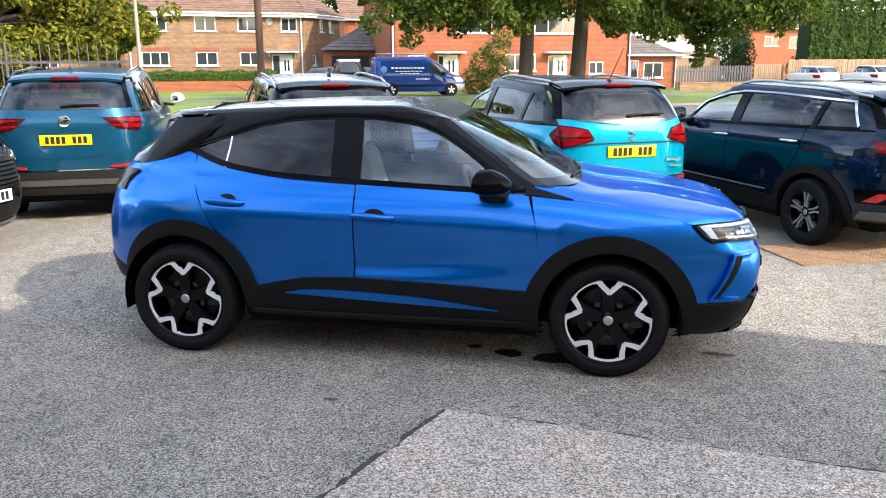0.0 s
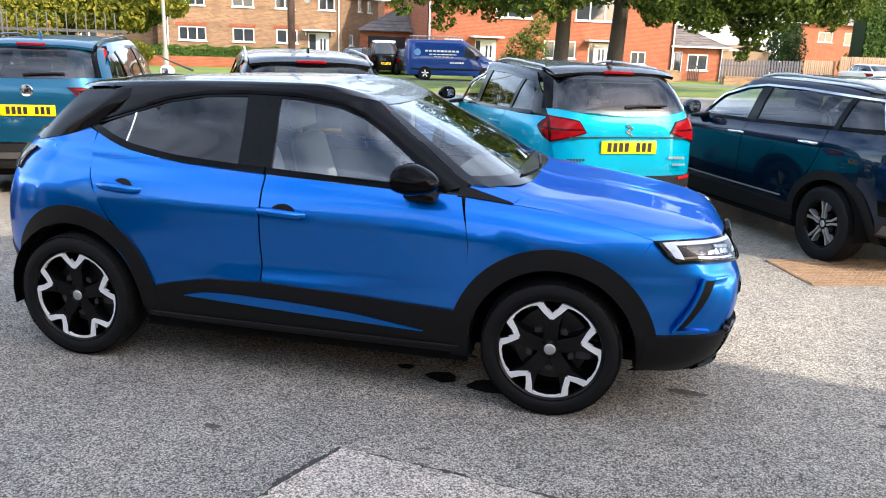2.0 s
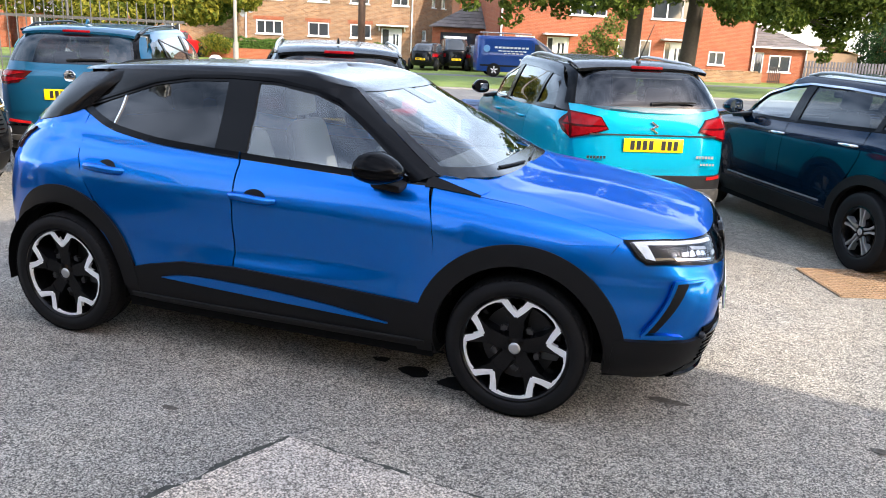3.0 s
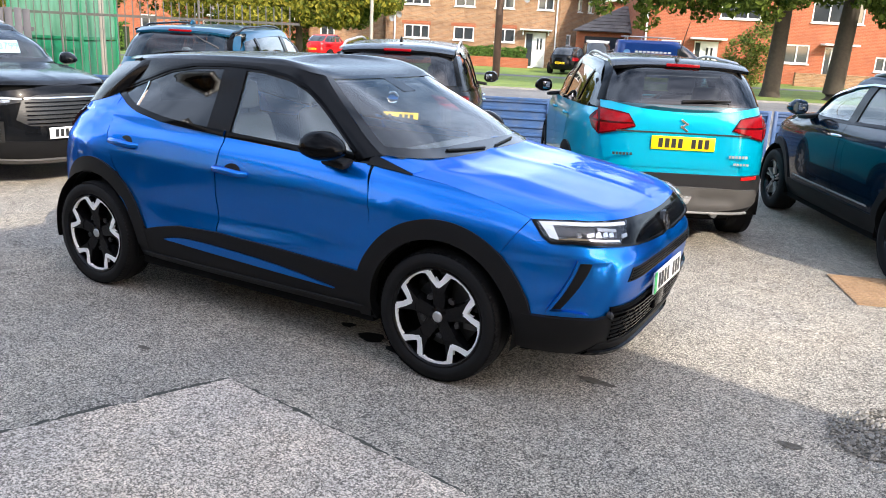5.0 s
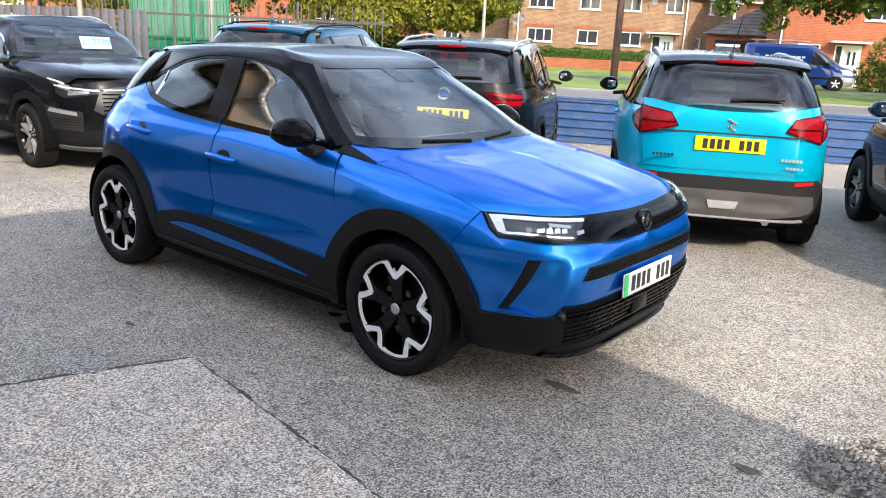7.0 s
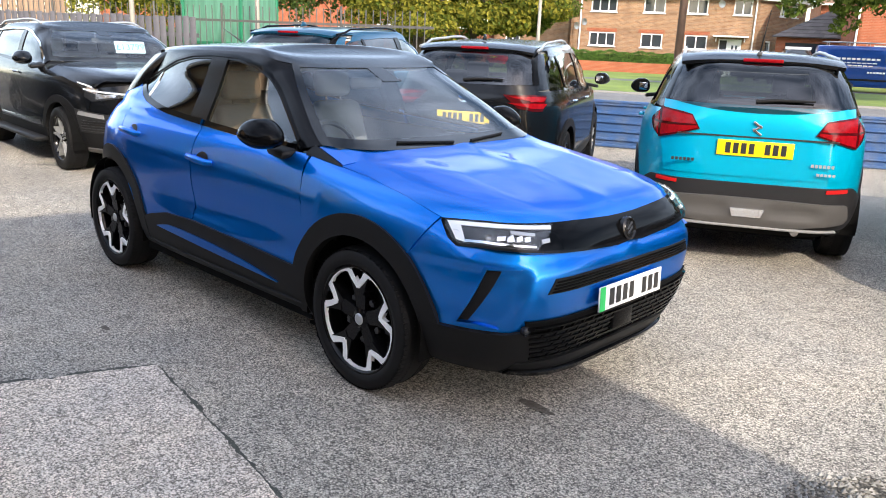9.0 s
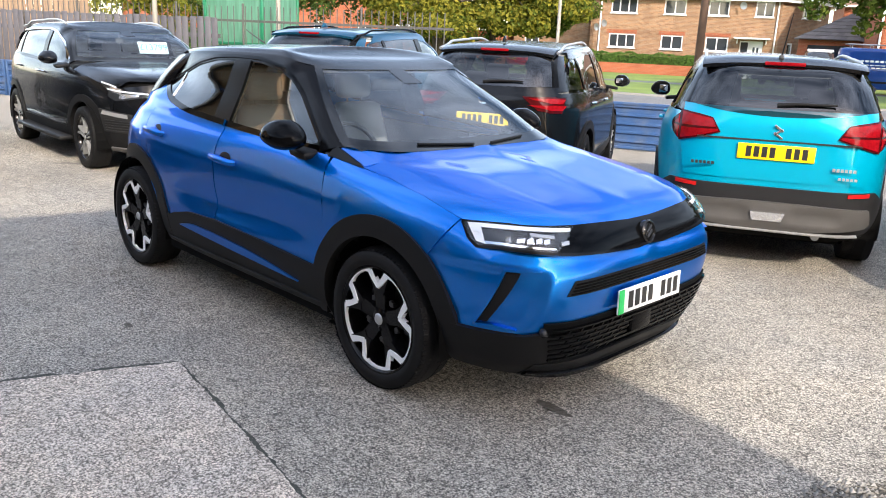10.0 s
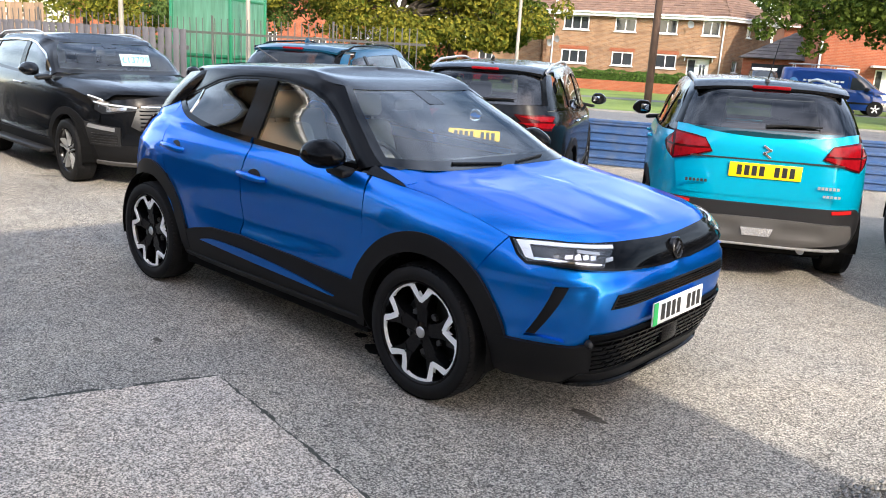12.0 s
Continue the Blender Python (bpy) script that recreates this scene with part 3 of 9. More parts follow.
    def grid(self, s, r):
        """Points by perimeter place and row."""
        i = np.interp(r, self.r, np.arange(self.NR))
        a = np.minimum(i.astype(int), self.NR - 2)
        f = (i - a)[:, None]
        j = np.interp(s, self.g, np.arange(self.NS))
        b = np.minimum(j.astype(int), self.NS - 2)
        h = (j - b)[:, None]
        T = self.T
        p = (T[a, b] * (1 - h) + T[a, b + 1] * h) * (1 - f) + (T[a + 1, b] * (1 - h) + T[a + 1, b + 1] * h) * f
        p[:, 1] *= -1
        return p


def curve_at(poly, n, smooth):
    """n points along a polyline, evenly by length."""
    p = np.array(poly, float)
    if len(p) == 1:
        return np.repeat(p, n, 0)
    if smooth and len(p) > 2:
        p = catmull(p, np.linspace(0, len(p) - 1, 12 * len(p)))
    ln = np.concatenate([[0], np.cumsum(np.hypot(*np.diff(p, axis=0).T))])
    g = np.linspace(0, ln[-1], n)
    return np.stack([np.interp(g, ln, p[:, 0]), np.interp(g, ln, p[:, 1])], -1)


def patch(shell, kind, rows, nu=24, nv=10, smooth=True, r0=0.0):
    """A grid of points on the skin between lines of (u, v), bottom first."""
    lines = np.array([curve_at(r, nu, smooth) for r in rows])
    if len(lines) > 2 and smooth:
        g = catmull(lines, np.linspace(0, len(lines) - 1, nv))
    else:
        x = np.linspace(0, len(lines) - 1, nv)
        i = np.minimum(x.astype(int), len(lines) - 2)
        f = (x - i)[:, None, None]
        g = lines[i] * (1 - f) + lines[i + 1] * f
    u, v = g[..., 0].ravel(), g[..., 1].ravel()
    if kind == "side":
        p = shell.side(u, v, r0)
    elif kind in ("front", "rear"):
        p = shell.end(u, v, kind == "front", r0)
    elif kind == "deck":
        p = shell.deck(u, v, r0)
    elif kind == "round":
        p = shell.round(u, v, r0)
    else:
        p = shell.grid(u, v)
    return p.reshape(nv, nu, 3)


def skin(name, grid, material, parent, label="", off=0.0, lip=0.014, mirror=False, flip=None, shape=None):
    """A panel from a grid of points: raised by off along its normal, its edges folded in by lip."""
    g = np.array(grid, float)
    nv, nu = g.shape[:2]
    du, dv = np.gradient(g, axis=1), np.gradient(g, axis=0)
    nrm = np.cross(du, dv)
    ln = np.linalg.norm(nrm, axis=2, keepdims=True)
    nrm = nrm / np.maximum(ln, 1e-12)
    c = g.mean((0, 1))
    out = np.array([c[0] * 0.25, c[1], c[2] - 0.55])
    if (nrm.mean((0, 1)) @ out) < 0 if flip is None else flip:
        nrm = -nrm
    g = g + nrm * off
    if shape is not None:
        g = g + nrm * shape(g)[..., None]
    vs = g.reshape(-1, 3).tolist()
    fs = [(j * nu + i, j * nu + i + 1, (j + 1) * nu + i + 1, (j + 1) * nu + i) for j in range(nv - 1) for i in range(nu - 1)]
    f0 = fs[len(fs) // 2]
    a, b_, d = (np.array(vs[f0[0]]), np.array(vs[f0[1]]), np.array(vs[f0[3]]))
    if np.cross(b_ - a, d - a) @ nrm[nv // 2, nu // 2] < 0:
        fs = [f[::-1] for f in fs]
        turn = True
    else:
        turn = False
    if lip:
        ring = [(0, i) for i in range(nu)] + [(j, nu - 1) for j in range(1, nv)] + [(nv - 1, i) for i in range(nu - 2, -1, -1)] + [(j, 0) for j in range(nv - 2, 0, -1)]
        base = len(vs)
        for j, i in ring:
            vs.append((g[j, i] - nrm[j, i] * lip).tolist())
        m = len(ring)
        for k in range(m):
            a, b_ = ring[k], ring[(k + 1) % m]
            q = (a[0] * nu + a[1], base + k, base + (k + 1) % m, b_[0] * nu + b_[1])
            fs.append(q[::-1] if turn else q)
    obs = [link_mesh(name, vs, fs, material, parent, label, smooth=True, auto=42)]
    if mirror:
        obs.append(link_mesh(name, [(x, -y, z) for x, y, z in vs], [f[::-1] for f in fs], material, parent, label, smooth=True, auto=42))
    return obs


def arc(cx, cz, r, a0, a1, n=14):
    return [(cx + r * math.cos(radians(a0 + (a1 - a0) * i / (n - 1))), cz + r * math.sin(radians(a0 + (a1 - a0) * i / (n - 1)))) for i in range(n)]


# ---- wheels ----
def tyre_profile(r, w, rim):
    h = w / 2
    return [(rim - 0.004, h * 0.78), (rim + 0.006, h * 0.93), (rim + 0.03, h), (r - 0.05, h * 1.0), (r - 0.022, h * 0.95), (r - 0.008, h * 0.84), (r - 0.001, h * 0.62), (r, h * 0.3), (r, -h * 0.3), (r - 0.004, -h * 0.7), (r - 0.03, -h), (rim, -h * 0.9)]


def star(n, spans):
    """A closed outline of (radius, degrees) repeated n times."""
    out = []
    for k in range(n):
        for r, a in spans:
            t = radians(90 + 360 * k / n + a)
            out.append((r * math.cos(t), r * math.sin(t)))
    return out


def plate_xz(name, outline, y0, y1, material, parent, label="", bevel=0.0):
    """A flat piece cut to an outline in (x, z), from depth y0 (outer) to y1."""
    bm = bmesh.new()
    a = [bm.verts.new((x, y0, z)) for x, z in outline]
    f = bm.faces.new(a)
    r = bmesh.ops.extrude_face_region(bm, geom=[f])
    bmesh.ops.translate(bm, vec=(0, y1 - y0, 0), verts=[v for v in r["geom"] if isinstance(v, bmesh.types.BMVert)])
    if bevel:
        bmesh.ops.bevel(bm, geom=list(bm.edges), offset=bevel, segments=1, affect="EDGES")
    bmesh.ops.triangulate(bm, faces=[f for f in bm.faces if len(f.verts) > 4])
    return part(name, bm, material, parent, label)


def add_blade(bm, pts, widths, y_out, y_in, dish=0.0):
    """A bar along points (x, z) of the wheel's face, of those widths, with depth."""
    rings = []
    for i, (p, w) in enumerate(zip(pts, widths)):
        a, b_ = Vector(pts[max(i - 1, 0)]), Vector(pts[min(i + 1, len(pts) - 1)])
        d = (b_ - a).normalized()
        n = Vector((-d.y, d.x)) * (w / 2)
        q = Vector(p)
        yo = y_out + dish * i / (len(pts) - 1)
        rings.append([bm.verts.new((q.x + n.x, yo, q.y + n.y)), bm.verts.new((q.x - n.x, yo, q.y - n.y)), bm.verts.new((q.x - n.x * 1.25, y_in, q.y - n.y * 1.25)), bm.verts.new((q.x + n.x * 1.25, y_in, q.y + n.y * 1.25))])
    for a, b_ in zip(rings, rings[1:]):
        for k in range(4):
            bm.faces.new((a[k], a[(k + 1) % 4], b_[(k + 1) % 4], b_[k]))
    bm.faces.new(rings[0])
    bm.faces.new(rings[-1][::-1])


def polar(r, deg):
    return (r * math.cos(radians(deg)), r * math.sin(radians(deg)))


def wheel(car, at, r, rim_r, width, style, side):
    """A road wheel with its outer face to -y (side -1) or +y (side 1)."""
    w = new("wheel")
    w.parent = car
    w.matrix_local = pose(*at, 0, 0, 0 if side < 0 else 180)
    h = width / 2
    pr = [(a, -b) for a, b in tyre_profile(r, width, rim_r)]
    vs, fs = revolve(pr, 64)
    link_mesh("tyre", vs, [f[::-1] for f in fs], M["tyre"], w, "black rubber tyre", smooth=True, auto=50)
    # tread blocks round the tyre, one connected band
    nb, vs, fs = 84, [], []
    ys = [-0.46, -0.17, -0.155, 0.155, 0.17, 0.46]
    for k in range(nb):
        for f, up in ((0.02, 0), (0.14, 1), (0.86, 1), (0.98, 0)):
            for j, y in enumerate(ys):
                edge = 0.010 if j in (0, 5) else 0.0
                x, z = polar(r - edge + (0.0025 if up and j not in (2, 3) else -0.004), 360 * (k + f + (0.35 if j > 2 else 0)) / nb)
                vs.append((x, y * width, z))
    n = nb * 4
    fs = [(i * 6 + j, ((i + 1) % n) * 6 + j, ((i + 1) % n) * 6 + j + 1, i * 6 + j + 1) for i in range(n) for j in range(5)]
    link_mesh("tread", vs, fs, M["tyre"], w, smooth=False)
    vs, fs = revolve([(rim_r + 0.006, -h * 0.90), (rim_r - 0.006, -h * 0.93), (rim_r - 0.014, -h * 0.85), (rim_r - 0.02, -h * 0.4), (rim_r - 0.035, h * 0.5), (0.06, h * 0.55)], 64)
    link_mesh("rim_barrel", vs, fs, M["rim_black"] if style != "grey" else M["rim_grey"], w, smooth=True, auto=40)
    vs, fs = revolve([(0.001, h * 0.10), (rim_r * 0.70, h * 0.10), (rim_r * 0.70, h * 0.25)], 40)
    link_mesh("brake_disc", vs, fs, M["disc"], w, "grey steel brake disc", smooth=True)
    box_part("brake_caliper", (0.08, 0.06, 0.15), (rim_r * 0.6, h * 0.05, 0.02), M["cabin"], w, bevel=0.012)
    face = -h * 0.86
    R = rim_r - 0.012
    for k in range(5):
        bm, cut = bmesh.new(), bmesh.new()
        a = 90 + 72 * k
        if style == "star":          # a notch in the crown points to the hub here
            add_blade(bm, [polar(0.035, a), polar(R * 0.45, a), polar(R * 0.68, a)], [0.060, 0.070, 0.080], face + 0.024, face + 0.07, -0.014)
            for s in (-1, 1):
                add_blade(bm, [polar(R * 0.55, a + s * 4), polar(R * 0.80, a + s * 11), polar(R * 0.98, a + s * 14)], [0.045, 0.040, 0.045], face + 0.010, face + 0.06, -0.008)
                add_blade(cut, [polar(R * 0.66, a - s * 0.6), polar(R * 0.80, a + s * 9.0), polar(R * 0.985, a + s * 15.0)], [0.021, 0.026, 0.034], face + 0.002 + 0.0002 * s, face + 0.02)
                add_blade(cut, [polar(R * 0.965, a + s * 13.4), polar(R * 0.985, a + s * 25.0), polar(R * 0.985, a + s * 36.5)], [0.018, 0.011, 0.008], face + 0.0005, face + 0.015)
            tip = bmesh.new()
            for s in (-1, 1):
                add_blade(tip, [polar(R * 0.40, a + 36 - s * 7.0), polar(R * 0.46, a + 36 + s * 0.5)], [0.020, 0.022], face + 0.034 + 0.0002 * s, face + 0.05)
            part("machined_tip", tip, M["rim_grey"], w, "bright machined silver edge")
        elif style == "five":
            for s in (-1, 1):
                add_blade(cut, [polar(0.05, a + s * 20), polar(R * 0.55, a + s * 7), polar(R * 0.99, a + s * 9)], [0.017, 0.014, 0.020], face + 0.012, face + 0.055, -0.008)
            add_blade(bm, [polar(0.05, a), polar(R * 0.6, a), polar(R * 0.98, a)], [0.05, 0.04, 0.05], face + 0.030, face + 0.06)
            add_blade(bm, [polar(0.05, a + 36), polar(R * 0.5, a + 36), polar(R * 0.6, a + 36)], [0.05, 0.05, 0.04], face + 0.032, face + 0.06)
        else:
            add_blade(bm, [polar(0.04, a), polar(R * 0.6, a), polar(R * 0.99, a)], [0.07, 0.06, 0.075], face + 0.02, face + 0.06)
            add_blade(cut, [polar(0.06, a + 9), polar(R * 0.6, a + 5.5), polar(R * 0.99, a + 6)], [0.014, 0.014, 0.016], face + 0.014, face + 0.05)
        part("spoke", bm, M["rim_black"] if style != "grey" else M["rim_grey"], w, "alloy spoke")
        part("machined_edge", cut, M["rim_cut"] if style == "star" else M["satin"], w, "bright machined silver edge")
    vs, fs = revolve([(0.0001, face + 0.012), (0.026, face + 0.013), (0.034, face + 0.018), (0.062, face + 0.026), (0.072, face + 0.06)], 32)
    link_mesh("hub", vs, fs, M["rim_black"], w, smooth=True, auto=30)
    vs, fs = revolve([(0.0001, face + 0.006), (0.022, face + 0.007), (0.028, face + 0.013)], 24)
    link_mesh("centre_cap", vs, fs, M["satin"], w, "silver centre cap", smooth=True, auto=30)
    for k in range(5):
        x, z = polar(0.052, 54 + 72 * k)
        vs, fs = revolve([(0.0001, face + 0.016), (0.0075, face + 0.017), (0.009, face + 0.03)], 8)
        link_mesh("wheel_nut", [(a + x, b_, c + z) for a, b_, c in vs], fs, M["rim_black"], w)
    return w

# ---- cars ----
def full(half):
    """A half grid from the middle line to the right side, completed on the left."""
    m = half[:, ::-1].copy()
    m[..., 1] *= -1
    return np.concatenate([m, half[:, 1:]], 1)


def on_round(sh, poly):
    """A line of (x, z) on the side, or of ("s", s, z), as perimeter places."""
    return [(p[1], p[2]) if p[0] == "s" else (sh.s_side(p[0], p[1]), p[1]) for p in poly]


def chassis(car, sh, d):
    """Dark lining, wheel wells, floor and wheels."""
    rb = d.get("belt_row", 5.6)
    s, r = np.meshgrid(np.linspace(0, 1, 121), np.linspace(0.0, rb, 25))
    g = sh.grid(s.ravel(), r.ravel()).reshape(25, 121, 3)
    g[..., 0] *= 0.976
    g[..., 1] *= 0.955
    g[..., 2] -= 0.012
    vs, fs = g.reshape(-1, 3), []
    ra = d["arch"][0] + 0.01
    n = len(vs)
    def well(q):
        return any(math.hypot(q[0] - a, q[2] - d["wheel_r"]) < ra for a in d["axles"])
    for j in range(24):
        for i in range(120):
            q = (j * 121 + i, j * 121 + i + 1, (j + 1) * 121 + i + 1, (j + 1) * 121 + i)
            if not well(vs[list(q)].mean(0)):
                fs.append(q)
                fs.append(tuple(k + n for k in q[::-1]))
    both = np.concatenate([vs, vs * np.array([1, -1, 1])])
    link_mesh("inner_lining", both, fs, M["liner"], car, "dark inner lining", smooth=True)
    bm = bmesh.new()
    x0, x1 = sh.T[0][-1, 0], sh.T[0][0, 0]
    add_box(bm, ((x1 - x0) * 0.92, d["hw"] * 1.25, 0.05), ((x0 + x1) / 2, 0, d["floor"]))
    a0, a1 = d["axles"][1] + ra, d["axles"][0] - ra
    add_box(bm, (a1 - a0, d["hw"] * 1.86, 0.05), ((a0 + a1) / 2, 0, d["floor"]))
    part("underbody", bm, M["liner"], car)
    for a in d["axles"]:
        for sd in (-1, 1):
            vs, fs = [], []
            for k in range(17):
                t = radians(-12 + 204 * k / 16)
                for y in (0.97 * d["hw"], 0.50):
                    vs.append((a + ra * math.cos(t), sd * y, d["wheel_r"] + ra * math.sin(t)))
            fs = [(2 * k, 2 * k + 1, 2 * k + 3, 2 * k + 2) for k in range(16)]
            vs.append((a, sd * 0.5, d["wheel_r"]))
            fs += [(2 * k + 1, 34, 2 * k + 3) for k in range(16)]
            link_mesh("wheel_well", vs, fs, M["liner"], car, "dark wheel well", smooth=False)
            wheel(car, (a, sd * (d["track"] - d["tyre_w"] / 2), d["wheel_r"]), d["wheel_r"], d["rim_r"], d["tyre_w"], d["style"], sd)


def cabin(car, d):
    """Seats, dashboard and steering wheel."""
    z0, xs = d["seat_z"], d["seat_x"]
    for y in (-0.36, 0.36):
        bm = bmesh.new()
        add_box(bm, (0.50, 0.50, 0.16), (xs, y, z0), (0, -8, 0), 0.05, 3)
        add_box(bm, (0.14, 0.48, 0.56), (xs - 0.30, y, z0 + 0.30), (0, -14, 0), 0.06, 3, taper=(0.8, 0.82))
        part("front_seat", bm, M["seat"], car, "grey cloth front seat", smooth=True, auto=60)
        bm = bmesh.new()
        add_box(bm, (0.10, 0.27, 0.17), (xs - 0.40, y, z0 + 0.68), (0, -10, 0), 0.04, 3)
        add_tube(bm, [(xs - 0.37, y - 0.06, z0 + 0.5), (xs - 0.39, y - 0.06, z0 + 0.63)], 0.008, 6)
        add_tube(bm, [(xs - 0.37, y + 0.06, z0 + 0.5), (xs - 0.39, y + 0.06, z0 + 0.63)], 0.008, 6)
        part("headrest", bm, M["seat"], car, smooth=True, auto=60)
    bm = bmesh.new()
    add_box(bm, (0.48, 1.26, 0.15), (xs - 0.86, 0, z0 + 0.02), (0, -6, 0), 0.05, 3)
    add_box(bm, (0.14, 1.26, 0.56), (xs - 1.14, 0, z0 + 0.30), (0, -16, 0), 0.05, 3)
    part("rear_bench", bm, M["seat"], car, "grey cloth rear bench", smooth=True, auto=60)
    for y in (-0.38, 0.38):
        box_part("headrest", (0.09, 0.25, 0.15), (xs - 1.26, y, z0 + 0.63), M["seat"], car, bevel=0.035, rot=(0, -12, 0))
    bm = bmesh.new()
    w = d["hw"] * 1.62
    add_box(bm, (0.50, w, 0.24), (d["dash_x"], 0, d["dash_z"] - 0.12), (0, 4, 0), 0.06, 3)
    add_box(bm, (0.20, w * 0.94, 0.30), (d["dash_x"] - 0.05, 0, d["dash_z"] - 0.32), (0, 0, 0), 0.05, 2)
    part("dashboard", bm, M["cabin"], car, "dark grey dashboard", smooth=True, auto=60)
    vs, fs = [], []
    for i in range(32):
        a = 2 * math.pi * i / 32
        for k in range(8):
            b_ = 2 * math.pi * k / 8
            rr = 0.175 + 0.016 * math.cos(b_)
            vs.append((0.016 * math.sin(b_), rr * math.cos(a), rr * math.sin(a)))
            fs.append((i * 8 + k, i * 8 + (k + 1) % 8, ((i + 1) % 32) * 8 + (k + 1) % 8, ((i + 1) % 32) * 8 + k))
    sw = link_mesh("steering_wheel", vs, fs, M["cabin"], car, "black steering wheel", smooth=True)
    sw.matrix_local = pose(d["dash_x"] - 0.36, -0.36, d["dash_z"] - 0.06, 0, -24, 0)
    bm = bmesh.new()
    add_box(bm, (0.03, 0.34, 0.05), (0, 0, 0), (0, 0, 0), 0.012, 2)
    add_box(bm, (0.05, 0.13, 0.12), (0.0, 0, 0), (0, 0, 0), 0.03, 2)
    hb = part("wheel_boss", bm, M["cabin"], sw, smooth=True)
    box_part("rear_view_mirror", (0.03, 0.24, 0.065), (d["mirror_x"], 0, d["mirror_z"]), M["cabin"], car, bevel=0.02)


def number_plate(car, at, rz, colour, group_w=0.52, h=0.111, band=None, rows=(1, 1, 1, 1, 0, 1, 1, 1), rx=0):
    """A number plate whose marks are plain bars."""
    p = box_part("number_plate", (group_w, 0.008, h), (0, 0, 0), colour, car, "number plate with dark bars", bevel=0.002)
    p.matrix_local = pose(*at, rx, 0, rz)
    x0 = -0.185 if band is None else -0.165
    for i, on in enumerate(rows):
        if on:
            b_ = box_part("mark", (0.036, 0.002, 0.076), (0, 0, 0), M["ink"], p)
            b_.matrix_local = pose(x0 + i * 0.054, -0.0052, 0)
    if band is not None:
        b_ = box_part("band", (0.04, 0.002, h * 0.98), (0, 0, 0), band, p)
        b_.matrix_local = pose(-group_w / 2 + 0.022, -0.0052, 0)
    return p


def door_mirror(car, at, side, shell_mat, foot=0.13):
    bm = bmesh.new()
    bmesh.ops.create_uvsphere(bm, u_segments=28, v_segments=18, radius=1.0)
    for v in bm.verts:
        x, y, z = v.co
        k = 1.0 if x < 0 else 1.0 - 0.30 * x
        fy, fz = math.copysign(abs(y) ** 0.72, y), math.copysign(abs(z) ** 0.78, z)
        slim = 1.0 - 0.42 * max(0.0, side * y) ** 1.5          # the outer end is lower
        v.co = Vector((max(x, -0.50) * 0.120 + 0.01 - 0.035 * max(0.0, side * fy), fy * 0.098, (fz * 0.086 if z > 0 else fz * 0.062) * k * slim))
    ob = part("door_mirror", bm, shell_mat, car, "gloss black door mirror", smooth=True, auto=40)
    ob.matrix_local = pose(at[0], at[1], at[2], 0, 4, 6 * side)
    gp = box_part("mirror_glass", (0.004, 0.135, 0.075), (-0.053, 0, 0.004), M["mirror"], ob, "mirror glass", bevel=0.001)
    bm = bmesh.new()
    add_box(bm, (0.16, foot, 0.04), (0.015, -side * (0.06 + foot / 2), -0.075), (side * -8, 0, 0), 0.016, 2)
    part("foot", bm, M["clad"], ob, smooth=True)
    return ob


def roof_rail(car, sh, x0, x1, y, z_of, mat_, h=0.034):
    zs = [z_of(x0 + (x1 - x0) * i / 10) for i in range(11)]
    zs = [max(z, max(zs) - 0.075) for z in zs]
    for sd in (-1, 1):
        pts = []
        for i in range(11):
            t = i / 10
            x = x0 + (x1 - x0) * t
            lift = h * min(1, 6 * min(t, 1 - t) + 0.05)
            pts.append((x, sd * y, zs[i] + lift))
        tube_part("roof_rail", pts, 0.014, mat_, car, "roof rail")


def roof_z(sh, y=0.5):
    """Height of the skin over x at that half width, from its roof rows."""
    T = sh.T[int(len(sh.T) * 0.80):]
    def at(x):
        best = 0
        for row in T[::6]:
            if row[-1, 0] <= x <= row[0, 0]:
                yy = np.interp(x, row[::-1, 0], row[::-1, 1])
                if yy >= y - 0.04:
                    best = max(best, float(np.interp(x, row[::-1, 0], row[::-1, 2])))
        return best
    return at


